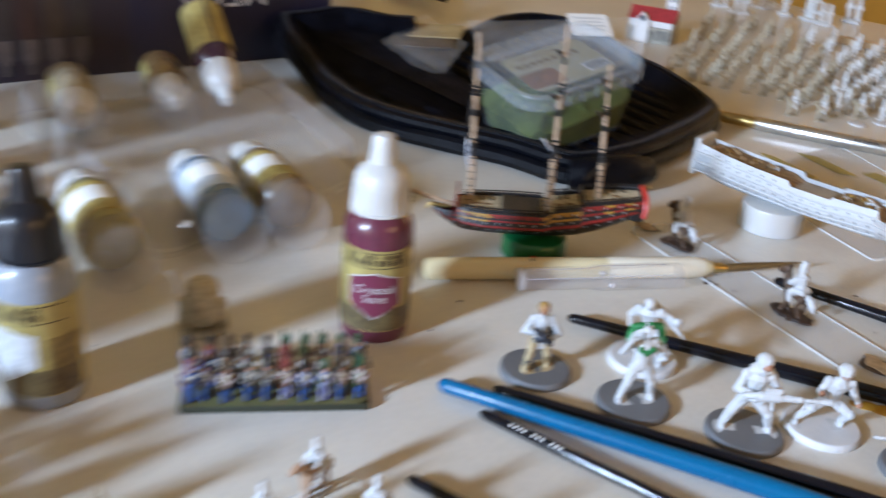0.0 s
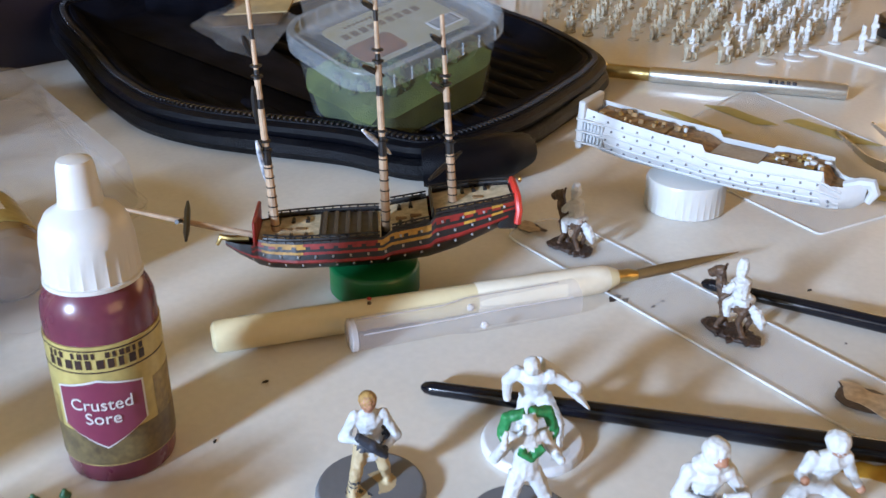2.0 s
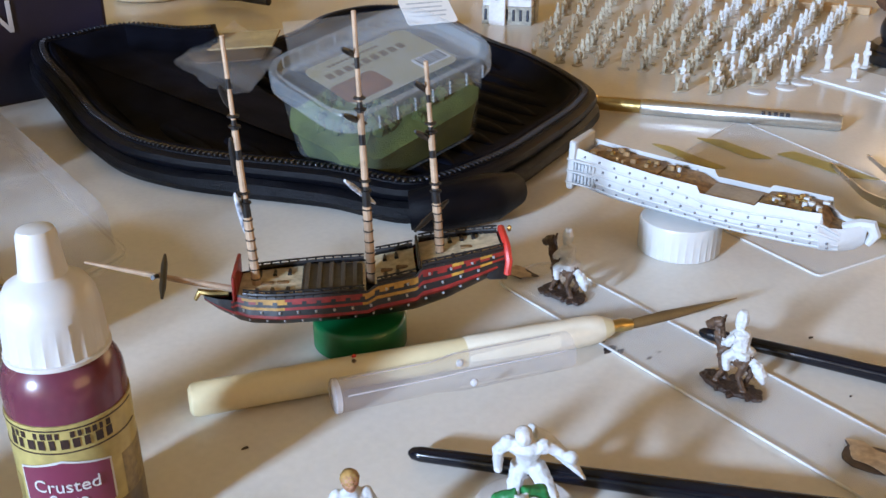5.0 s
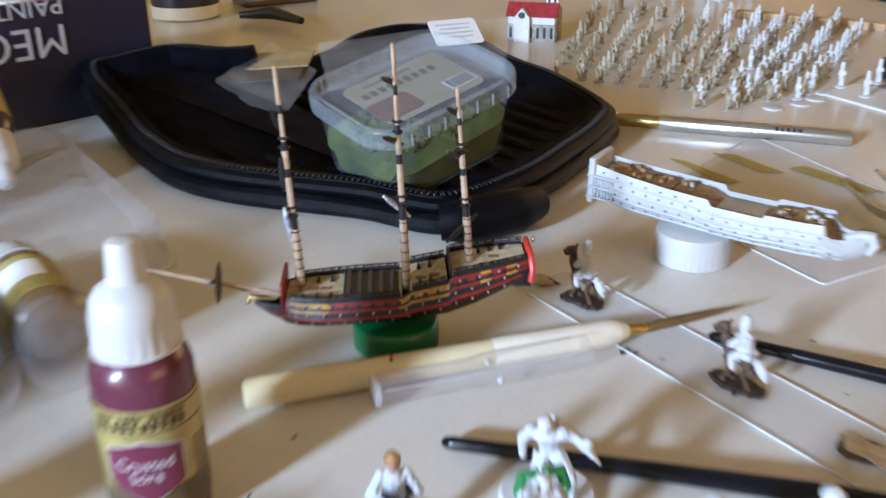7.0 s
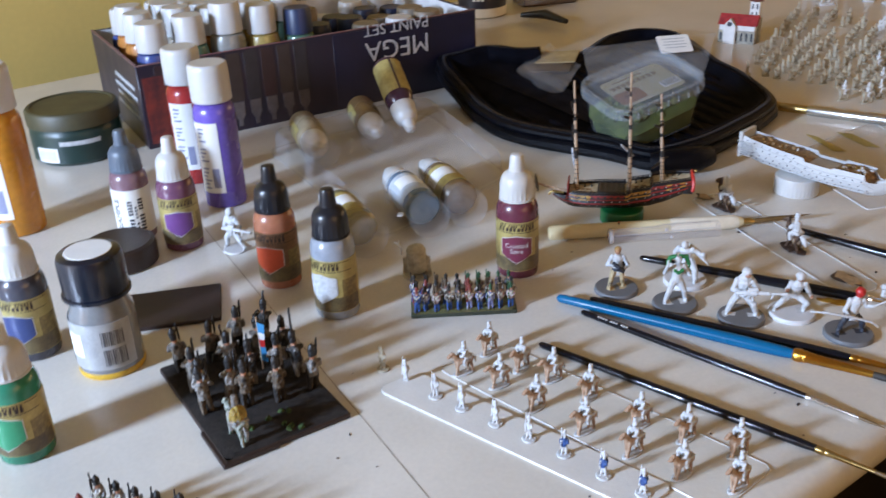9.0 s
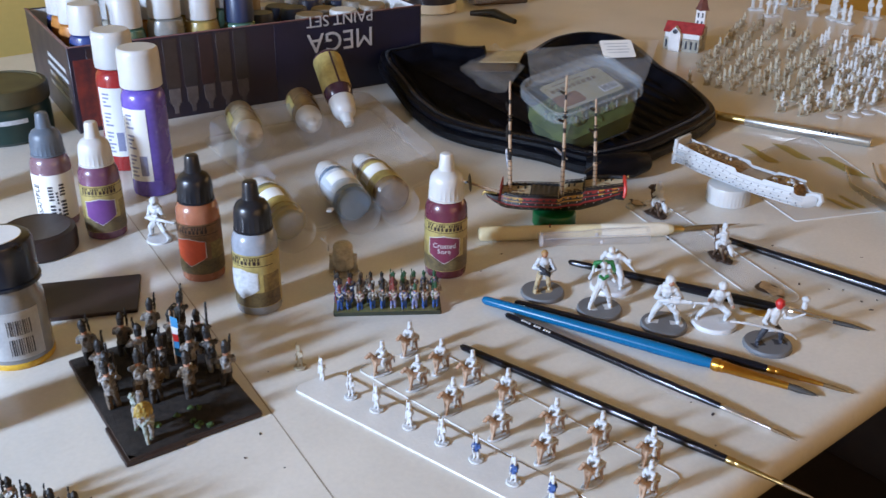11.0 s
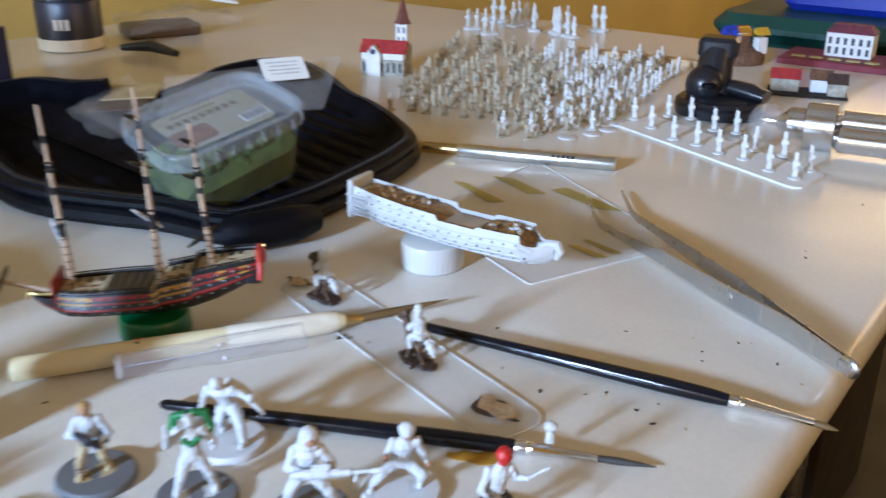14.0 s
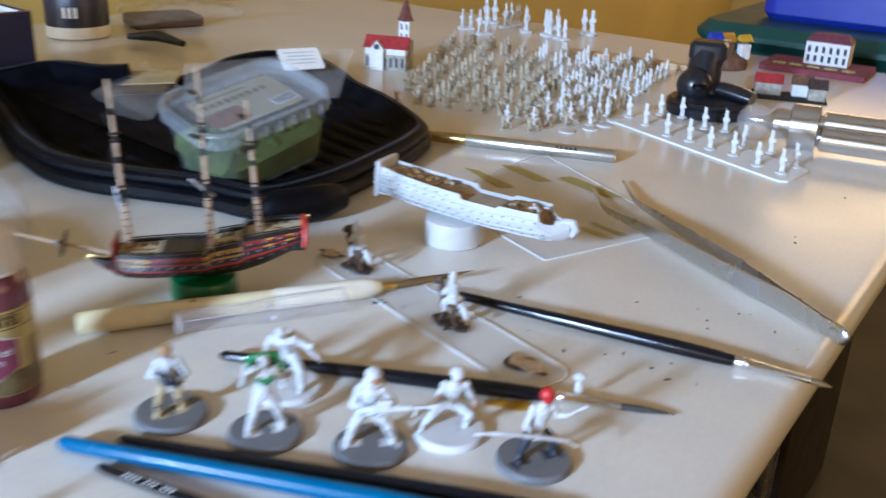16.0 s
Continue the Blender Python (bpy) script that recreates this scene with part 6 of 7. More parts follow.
def redhead(s):
    k = 0.028
    trooper(s, k, ((-0.22, 0.06, 0), (0.24, -0.04, 0)), (0, 0, 0.38), (0.04, 0.04, 0.64), (0.07, 0.07, 0.84), ((-0.10, 0.2, 0.42), (0.30, 0.14, 0.60)), ((-0.16, 0.08, 0.48), (0.22, 0.05, 0.56)), ((-0.16, 0.06, 0.2), (0.2, 0.04, 0.22)), (3, 1, 1, 2, 1), head_r=0.085, hat=2, skirt=0.06)
    s.tube([Vector(p) * k for p in ((-0.80, 0.20, 0.52), (-0.5, 0.26, 0.53), (-0.1, 0.25, 0.44), (0.30, 0.22, 0.32), (0.44, 0.18, 0.20))], [0.020 * k, 0.028 * k, 0.03 * k, 0.028 * k, 0.024 * k], 7, 1)
    s.tube([Vector(p) * k for p in ((0.30, 0.14, 0.60), (0.52, 0.16, 0.72))], 0.022 * k, 6, 1)


WHITE_BASE = mat("pale_plastic_base", (0.62, 0.62, 0.63), 0.5, vary=0.04)
hero((0.0575, -0.0165, 0), 185, "model figure in pale tunic with brown hair on grey base", luke, [HAIR, CLOTH_GREY, FLESH, SKIRT_DARK, mat("sand_trouser_paint", (0.45, 0.35, 0.2), 0.6)], GREY_BASE)
hero((0.0895, -0.0305, 0), 188, "white primed model figure with green head tails on grey base", headtails, [WHITE, LEAF_GREEN], GREY_BASE)
hero((0.0965, -0.002, 0), 165, "white primed model figure leaning forward on pale base", leaner, [WHITE], WHITE_BASE)
hero((0.1235, -0.0415, 0), 176, "white primed model figure aiming a heavy gun on grey base", gunner, [WHITE, FLESH], GREY_BASE)
hero((0.1505, -0.034, 0), 178, "white primed crouching model figure on pale base", croucher, [WHITE, FLESH], WHITE_BASE)
hero((0.1755, -0.0530, 0), 185, "white primed model figure with red head holding a staff", redhead, [WHITE, RED_PAINT, SKIRT_DARK], GREY_BASE)
hero((-0.184, 0.014, 0), 160, "white primed model figure standing among the bottles", gunner, [WHITE, WHITE], WHITE_BASE, 0.008, 0.0012)


def foot_soldier(s, h, mi_coat=0, mi_leg=0, mi_hat=0, gun=True, belt=None, aim=0.0):
    k = h
    for sx, fy in ((-1, -0.02), (1, 0.05)):
        s.tube([(sx * 0.065 * k, fy * k, 0.02 * k), (sx * 0.06 * k, fy * 0.6 * k, 0.22 * k), (sx * 0.05 * k, 0, 0.42 * k)], [0.05 * k, 0.058 * k, 0.07 * k], 6, mi_leg)
        s.ball((sx * 0.065 * k, (fy + 0.035) * k, 0.025 * k), (0.045 * k, 0.075 * k, 0.032 * k), mi_leg, 6, 4)
    s.tube([(0, 0, 0.36 * k), (0, 0, 0.50 * k), (0, 0, 0.66 * k), (0, 0, 0.745 * k)], [0.105 * k, 0.092 * k, 0.125 * k, 0.05 * k], 8, mi_coat)
    s.ball((0, 0.01 * k, 0.79 * k), 0.062 * k, mi_coat if mi_hat == 0 else 3, 7, 5)
    s.tube([(0, 0, 0.82 * k), (0, 0, 0.88 * k), (0, 0, 1.0 * k), (0, 0.01 * k, 1.09 * k)], [0.072 * k, 0.066 * k, 0.078 * k, 0.022 * k], 7, mi_hat)
    s.tube([(-0.12 * k, 0, 0.69 * k), (-0.15 * k, (0.06 + aim) * k, 0.55 * k), (-0.03 * k, (0.13 + aim) * k, (0.5 + aim) * k)], [0.048 * k, 0.045 * k, 0.036 * k], 6, mi_coat)
    s.tube([(0.12 * k, 0, 0.69 * k), (0.155 * k, (0.05 + aim) * k, 0.54 * k), (0.07 * k, (0.12 + aim) * k, (0.46 + aim) * k)], [0.048 * k, 0.045 * k, 0.036 * k], 6, mi_coat)
    if gun:
        a = Vector((0.09 * k, (0.13 + aim) * k, (0.34 + aim * 0.7) * k))
        b = Vector((0.10 * k, (0.04 + aim * 3.0) * k, (1.20 - aim * 1.6) * k))
        s.tube([a, a.lerp(b, 0.4), b], [0.036 * k, 0.028 * k, 0.024 * k], 5, mi_hat if mi_hat else mi_coat)
    s.rbox((0, -0.115 * k, 0.5 * k), (0.15 * k, 0.08 * k, 0.17 * k), 0.02 * k, 0.01 * k, mi_coat, 1)
    s.tube([(0, -0.16 * k, 0.69 * k), (0.0, -0.10 * k, 0.70 * k)], 0.04 * k, 5, mi_leg)
    if belt is not None:
        for sx in (-1, 1):
            s.tube([(sx * 0.10 * k, 0.06 * k, 0.70 * k), (sx * 0.01 * k, 0.125 * k, 0.60 * k), (-sx * 0.09 * k, 0.075 * k, 0.46 * k)], 0.026 * k, 5, belt)


def horseman(s, h, mi_horse=0, mi_man=1, hat=1):
    k = h
    s.tube([(0, -0.30 * k, 0.44 * k), (0, -0.2 * k, 0.46 * k), (0, 0.1 * k, 0.44 * k), (0, 0.24 * k, 0.48 * k)], [0.11 * k, 0.155 * k, 0.145 * k, 0.11 * k], 8, mi_horse)
    s.tube([(0, 0.20 * k, 0.50 * k), (0, 0.32 * k, 0.66 * k), (0, 0.36 * k, 0.74 * k)], [0.10 * k, 0.08 * k, 0.065 * k], 7, mi_horse)
    s.tube([(0, 0.33 * k, 0.76 * k), (0, 0.45 * k, 0.70 * k), (0, 0.52 * k, 0.64 * k)], [0.065 * k, 0.06 * k, 0.045 * k], 7, mi_horse)
    for x, y, dy in ((-0.06, 0.2, 0.08), (0.06, 0.2, -0.04), (-0.06, -0.22, -0.06), (0.06, -0.22, 0.05)):
        s.tube([(x * k, y * k, 0.42 * k), (x * k, (y + dy * 0.4) * k, 0.2 * k), (x * k, (y + dy) * k, 0.0)], [0.065 * k, 0.046 * k, 0.04 * k], 6, mi_horse)
    s.tube([(0, -0.30 * k, 0.46 * k), (0, -0.40 * k, 0.40 * k), (0, -0.42 * k, 0.22 * k)], [0.03 * k, 0.05 * k, 0.02 * k], 6, mi_man)
    s.tube([(0, -0.06 * k, 0.54 * k), (0, -0.05 * k, 0.68 * k), (0, -0.03 * k, 0.78 * k)], [0.12 * k, 0.11 * k, 0.135 * k], 8, mi_man)
    s.ball((0, -0.02 * k, 0.86 * k), 0.07 * k, mi_man, 6, 4)
    s.tube([(0, -0.03 * k, 0.88 * k), (0, -0.03 * k, 1.08 * k)], [0.075 * k, 0.06 * k], 7, mi_man)
    for sx in (-1, 1):
        s.tube([(sx * 0.10 * k, -0.03 * k, 0.76 * k), (sx * 0.13 * k, 0.06 * k, 0.64 * k), (sx * 0.05 * k, 0.14 * k, 0.62 * k)], [0.06 * k, 0.055 * k, 0.045 * k], 6, mi_man)
        s.tube([(sx * 0.08 * k, -0.04 * k, 0.54 * k), (sx * 0.13 * k, 0.04 * k, 0.42 * k), (sx * 0.13 * k, 0.0, 0.28 * k)], [0.07 * k, 0.06 * k, 0.05 * k], 6, mi_man)
    s.rbox((0, -0.13 * k, 0.5 * k), (0.32 * k, 0.26 * k, 0.09 * k), 0.04 * k, 0.02 * k, mi_man, 2)


def oval_base(s, rx, ry, h, mi):
    ring = lambda q, z: [(rx * q * math.cos(2 * math.pi * i / 16), ry * q * math.sin(2 * math.pi * i / 16), z) for i in range(16)]
    s.loft([ring(1, 0), ring(1, h * 0.6), ring(0.9, h)], mi)


# two big horsemen on the clear strip
def big_horseman(s, k):
    """A horse with raised head, its rider in a tall hat, cloak and saddle cloth trailing."""
    s.tube([(0, -0.24 * k, 0.42 * k), (0, -0.14 * k, 0.45 * k), (0, 0.08 * k, 0.43 * k), (0, 0.20 * k, 0.46 * k)], [0.09 * k, 0.135 * k, 0.125 * k, 0.10 * k], 8, 0)
    s.tube([(0, 0.15 * k, 0.46 * k), (0, 0.24 * k, 0.64 * k), (0, 0.27 * k, 0.80 * k)], [0.10 * k, 0.085 * k, 0.07 * k], 7, 0)
    s.tube([(0, 0.22 * k, 0.86 * k), (0, 0.32 * k, 0.84 * k), (0, 0.44 * k, 0.74 * k)], [0.07 * k, 0.085 * k, 0.055 * k], 7, 0)
    for sx in (-1, 1):
        s.tube([(sx * 0.035 * k, 0.24 * k, 0.88 * k), (sx * 0.045 * k, 0.22 * k, 0.97 * k)], [0.03 * k, 0.014 * k], 5, 0)
        for y, dy in ((0.16, 0.05), (-0.18, -0.05)):
            s.tube([(sx * 0.065 * k, y * k, 0.42 * k), (sx * 0.07 * k, (y + dy * sx) * k, 0.2 * k), (sx * 0.07 * k, (y - dy * sx) * k, 0.0)], [0.07 * k, 0.045 * k, 0.042 * k], 6, 0)
        s.tube([(sx * 0.11 * k, -0.03 * k, 0.80 * k), (sx * 0.15 * k, 0.06 * k, 0.68 * k), (sx * 0.06 * k, 0.14 * k, 0.62 * k)], [0.065 * k, 0.06 * k, 0.045 * k], 6, 1)
        s.tube([(sx * 0.09 * k, -0.04 * k, 0.56 * k), (sx * 0.15 * k, 0.05 * k, 0.46 * k), (sx * 0.15 * k, 0.02 * k, 0.28 * k)], [0.08 * k, 0.07 * k, 0.05 * k], 6, 1)
    s.tube([(0, -0.24 * k, 0.46 * k), (0, -0.33 * k, 0.42 * k), (0, -0.40 * k, 0.30 * k), (0.02 * k, -0.44 * k, 0.18 * k)], [0.05 * k, 0.085 * k, 0.085 * k, 0.03 * k], 7, 1)
    s.tube([(0, -0.08 * k, 0.52 * k), (0, -0.06 * k, 0.66 * k), (0, -0.04 * k, 0.80 * k), (0, -0.03 * k, 0.86 * k)], [0.135 * k, 0.12 * k, 0.15 * k, 0.07 * k], 9, 1)
    s.ball((0, -0.02 * k, 0.91 * k), 0.075 * k, 1, 7, 5)
    s.tube([(0, -0.03 * k, 0.93 * k), (0, -0.035 * k, 1.02 * k), (0, -0.04 * k, 1.14 * k)], [0.085 * k, 0.09 * k, 0.055 * k], 7, 1)
    s.tube([(-0.10 * k, 0.02 * k, 0.72 * k), (0.10 * k, -0.10 * k, 0.62 * k)], 0.035 * k, 6, 1)
    s.rbox((0, -0.14 * k, 0.49 * k), (0.30 * k, 0.20 * k, 0.10 * k), 0.05 * k, 0.02 * k, 1, 2)


for (x, y), tn, gaze in (((0.1625, 0.0445), 40, 1), ((0.1275, 0.1035), 38, 2)):
    s = Shape()
    rnd = random.Random(gaze)
    oval_base(s, 0.0042, 0.0086, 0.0013, 2)
    for i in range(16):
        a = rnd.uniform(0, 6.28)
        s.ball((0.0042 * math.cos(a), 0.0084 * math.sin(a), 0.0004), (rnd.uniform(0.0008, 0.0022), rnd.uniform(0.0008, 0.0022), 0.0008), 2, 6, 3, 0.2, i)
    s.T = Matrix.Translation((0, 0, 0.0011))
    big_horseman(s, 0.0205)
    solid("miniature_horseman", sculpt("miniature_horseman", s, [mat("dark_bay_paint", (0.10, 0.055, 0.03), 0.5, vary=0.4, scale=500, second=(0.03, 0.015, 0.01)), WHITE, BROWN_PAINT], 0.00024, 0.0003, 1), None, pose(x, y, 0.001, 0, 0, tn), "white primed model horseman on dark brown horse and base", "miniature", "part painted horsemen")

# mounted and foot figures on the card strips
CAV = [(-0.006, -0.091), (-0.016, -0.111), (0.012, -0.104), (0.003, -0.12), (0.028, -0.112), (0.022, -0.136), (0.046, -0.125), (0.045, -0.151), (0.069, -0.144), (0.066, -0.164), (0.089, -0.151), (0.086, -0.176), (0.108, -0.181), (0.11, -0.159)]
s = Shape()
oval_base(s, 0.0028, 0.0062, 0.0008, 1)
s.T = Matrix.Translation((0, 0, 0.0007))
horseman(s, 0.0168)
cav_mesh = sculpt("miniature_horseman", s, [HORSE, WHITE], 0.00028, 0.00022)
for i, (x, y) in enumerate(CAV):
    solid("miniature_horseman", cav_mesh, None, pose(x, y, 0.0008, 0, 0, 138 + random.Random(i).uniform(-12, 12)), "small white primed horseman on chestnut horse", "miniature", "small mounted figures on the card strip")
INF = [(-0.057, -0.111), (-0.043, -0.121), (-0.026, -0.133), (-0.012, -0.141), (0.005, -0.151), (0.021, -0.16), (0.037, -0.169), (0.054, -0.181), (0.07, -0.19)]
inf_mesh = {}
for key, mats in (("white", [WHITE, WHITE]), ("blue", [BLUE_COAT, WHITE]), ("brown", [TAN, TAN])):
    s = Shape()
    oval_base(s, 0.0034, 0.0034, 0.0008, 1)
    s.T = Matrix.Translation((0, 0, 0.0006))
    foot_soldier(s, 0.0118, 0, 1, 1)
    inf_mesh[key] = sculpt("miniature_soldier", s, mats, 0.00026, 0.0002)
for i, (x, y) in enumerate(INF):
    key = "brown" if i < 1 else ("blue" if i > 5 else "white")
    word = {"white": "white primed", "blue": "blue coated", "brown": "bare tan"}[key]
    solid("miniature_soldier", inf_mesh[key], None, pose(x, y, 0.0014 if i > 1 else 0.0002, 0, 0, 150 + random.Random(i).uniform(-25, 25)), f"small {word} foot soldier", "miniature", "small foot figures on the card strip")


# ---- based regiments ----
def regiment(at, turn, sx, sy, cols, rows, h, base_m, top_m, coats, label, seed=1, skip=0.0, stout=1.0, places=None, facing=0):
    t = thing("miniature_regiment", at, turn, label, "miniature unit")
    s = Shape().rbox((0, 0, 0), (sx, sy, 0.0026), 0.0012, 0.0005)
    part("base", s, base_m, t)
    rnd = random.Random(seed)
    s = Shape()
    n, m = max(6, int(sx / 0.003)), max(4, int(sy / 0.003))
    vs = [(-sx * 0.49 + sx * 0.98 * i / n, -sy * 0.49 + sy * 0.98 * j / m, 0.0026 + (rnd.uniform(0.0002, 0.0012) if 0 < i < n and 0 < j < m else 0)) for i in range(n + 1) for j in range(m + 1)]
    s.put(vs, [(i * (m + 1) + j, (i + 1) * (m + 1) + j, (i + 1) * (m + 1) + j + 1, i * (m + 1) + j + 1) for i in range(n) for j in range(m)])
    part("flocked_ground", s, top_m, t)
    meshes = []
    for mats in coats:
        s = Shape()
        foot_soldier(s, h, 0, 1, 2, belt=4 if len(mats) > 4 else None, aim=0.12 * (len(meshes) % 2) if len(mats) > 4 else 0.0)
        meshes.append(sculpt("soldier", s, mats, 0.00030, 0.0003, 1))
    for x, y in places or ():
        p = pose(*at, 0, 0, turn).inverted() @ Vector((x, y, 0))
        part("soldier", rnd.choice(meshes), None, t, at=pose(p.x, p.y, 0.003, rnd.uniform(-5, 5), rnd.uniform(-5, 5), facing + rnd.uniform(-30, 30)) @ Matrix.Diagonal((stout, stout, 1, 1)))
    for i in range(0 if places else cols):
        for j in range(rows):
            if rnd.random() < skip:
                continue
            x = -sx / 2 + sx * (i + 0.5) / cols + rnd.uniform(-0.0008, 0.0008)
            y = -sy / 2 + sy * (j + 0.5) / rows + rnd.uniform(-0.0008, 0.0008)
            part("soldier", rnd.choice(meshes), None, t, at=pose(x, y, 0.003, 0, 0, facing + rnd.uniform(-25, 25)) @ Matrix.Diagonal((stout, stout, 1, 1)))
    return t


# The paler second tone stands in for highlights on the dark uniforms.
GREYBROWN = mat("drab_paint_with_highlights", (0.05, 0.042, 0.036), 0.42, vary=0.5, scale=450, second=(0.30, 0.28, 0.26))
DRAB = mat("dark_drab_paint", (0.03, 0.024, 0.02), 0.6, vary=0.4, scale=500)
BLACK_HAT = mat("black_hat_paint", (0.015, 0.014, 0.014), 0.5)
BELT = mat("cream_belt_paint", (0.5, 0.46, 0.38), 0.6, vary=0.25, scale=500)
BUFF = mat("buff_coat_paint", (0.11, 0.08, 0.05), 0.6, vary=0.5, scale=500, second=(0.05, 0.035, 0.025))
RANKS = [(-0.1565, -0.1284), (-0.1443, -0.1190), (-0.1365, -0.1040), (-0.1255, -0.0945), (-0.1066, -0.1110), (-0.0859, -0.1350), (-0.1428, -0.1441), (-0.1298, -0.1287), (-0.1206, -0.1134), (-0.0981, -0.1475),
         (-0.1293, -0.1610), (-0.1122, -0.1539), (-0.1160, -0.1370), (-0.1052, -0.1290), (-0.0955, -0.1250), (-0.1210, -0.1520), (-0.1335, -0.1520)]
big = regiment((-0.1165, -0.1395, 0), -47, 0.0925, 0.0615, 8, 4, 0.0235, BROWN_CARD, MUD,
               ([GREYBROWN, DRAB, BLACK_HAT, FLESH, BELT], [DRAB, GREYBROWN, BLACK_HAT, FLESH, BELT], [BUFF, DRAB, DRAB, FLESH, BELT], [GREYBROWN, BUFF, BLACK_HAT, FLESH, BELT]), "dark painted infantry regiment on a square brown base", 3, 0.0, 1.12, RANKS, 85)
part("extra_base", Shape().rbox((0.0325, -0.0190, 0.0), (0.030, 0.0265, 0.0024), 0.0008, 0.0004), BROWN_CARD, big, "dark card base stuck on at the corner")
s = Shape()
horseman(s, 0.0225, 0, 1)
s.ball((0, -0.10 * 0.0225, 0.66 * 0.0225), (0.0045, 0.0030, 0.0040), 2, 8, 5, 0.2, 3)
part("mounted_officer", sculpt("mounted_officer", s, [mat("dapple_grey_paint", (0.32, 0.33, 0.30), 0.55, vary=0.5, scale=500, second=(0.05, 0.07, 0.03)), GREYBROWN, mat("mustard_cloak_paint", (0.36, 0.24, 0.04), 0.6, vary=0.3, scale=400)], 0.00032, 0.0003, 1), None, big, "mounted officer in a yellow cloak on a dappled horse", at=pose(0.0345, -0.0195, 0.003, 0, 0, 95))
s = Shape()
for i in range(9):
    rr = random.Random(i)
    s.ball((0.034 + rr.uniform(-0.010, 0.010), -0.004 + rr.uniform(-0.012, 0.012), 0.0032), (0.0016, 0.0016, 0.0018), 0, 7, 4, 0.4, i)
part("grass_tuft", s, mat("green_tuft", (0.05, 0.10, 0.03), 0.9, vary=0.4, scale=600), big, "small green grass tufts")
flag_at = pose(-0.1165, -0.1395, 0, 0, 0, -47).inverted() @ Vector((-0.1165, -0.1215, 0))
flag = part("flagstaff", Shape().tube([(0, 0, 0), (0, 0, 0.030)], 0.0005, 6), WOOD, big, at=pose(flag_at.x, flag_at.y, 0.003, 0, 0, 0))
s = Shape()
s.loft([[(0.0004, 0.0, z), (0.0030 + 0.0006 * math.sin(i), -0.0012, z), (0.0052 + 0.0008 * math.cos(i * 1.3), 0.0008, z - 0.0006)] for i, z in enumerate((0.0070, 0.0110, 0.0150, 0.0190, 0.0230, 0.0285))], closed=False, caps=(False, False), mis=[2, 2, 1, 0, 2, 0])
part("flag", s, [mat("flag_white", (0.6, 0.6, 0.6), 0.6), RED_PAINT, mat("flag_blue", (0.03, 0.2, 0.4), 0.6)], flag, "red, white and blue flag", at=pose(0, 0, 0, 0, 0, 5))
MAROON = mat("maroon_coat_paint", (0.10, 0.03, 0.04), 0.55, vary=0.4, scale=450, second=(0.4, 0.36, 0.34))
NAVY = mat("navy_coat_paint", (0.03, 0.04, 0.16), 0.55, vary=0.4, scale=450, second=(0.3, 0.3, 0.36))
HAT_GREEN = mat("dark_green_hat_paint", (0.02, 0.085, 0.035), 0.55, vary=0.3, scale=500)
MADDER = mat("dull_red_hat_paint", (0.22, 0.04, 0.03), 0.55, vary=0.3, scale=500)
small = regiment((-0.0265, -0.0445, 0), 12, 0.0585, 0.021, 10, 3, 0.0142, mat("dark_green_base", (0.03, 0.035, 0.02), 0.6), TURF,
                 ([MAROON, BLUE_COAT, HAT_GREEN, FLESH, BELT], [NAVY, BLUE_COAT, BLACK_HAT, FLESH, BELT], [NAVY, BLUE_COAT, DRAB, FLESH, BELT], [NAVY, NAVY, HAT_GREEN, FLESH, BELT], [MAROON, BLUE_COAT, BUFF, FLESH, BELT], [GREYBROWN, BLUE_COAT, BLACK_HAT, FLESH, BELT], [MAROON, NAVY, MADDER, FLESH, BELT], [BLUE_COAT, BLUE_COAT, MADDER, FLESH, BELT]), "small blue and maroon infantry unit on grassy strip base", 5, 0.0, 1.0, None, 180)
fol = regiment((-0.122, -0.240, 0), -8, 0.06, 0.022, 6, 2, 0.0175, BROWN_CARD, TURF, ([GREYBROWN, DRAB, DRAB, FLESH, BELT], [DRAB, BUFF, MADDER, FLESH, BELT], [GREYBROWN, GREYBROWN, BLACK_HAT, FLESH, BELT]), "drab skirmisher unit with leafy clump on a brown base", 6, 0.1, 1.05, None, 180)
s = Shape()
for i in range(40):
    rr = random.Random(i + 300)
    q, e = rr.uniform(0, 6.28), rr.random()
    s.ball((-0.020 + 0.006 * e * math.cos(q), 0.004 + 0.006 * e * math.sin(q), 0.004 + rr.uniform(0, 0.013) * (1.1 - e)), rr.uniform(0.0008, 0.0018), 0, 6, 4, 0.4, i)
part("leafy_clump", s, mat("grey_green_foliage", (0.10, 0.14, 0.07), 0.9, vary=0.5, scale=500, second=(0.26, 0.28, 0.22)), fol, "grey green foliage clump")
s = Shape().lathe([(0.0088, 0), (0.0088, 0.0012), (0.0082, 0.0016)], 26)
s.lathe([(0.0052, 0.0030), (0.0060, 0.0042), (0.0060, 0.0146), (0.0052, 0.0150), (0.0052, 0.0156), (0.0059, 0.0158), (0.0057, 0.0172), (0.0048, 0.0188), (0.0028, 0.0198), (0.0010, 0.0200)], 22)
for sx in (-1, 1):
    s.tube([(sx * 0.0066, 0, 0.0120), (sx * 0.0070, 0, 0.0060), (sx * 0.0068, 0.0012, 0.0016)], [0.0017, 0.0012, 0.0019], 8)
for z in (0.0062, 0.0098, 0.0142):
    s.rbox((0, -0.0056, z), (0.0044, 0.0012, 0.0016), 0.0004, 0.0002, 0, 1)
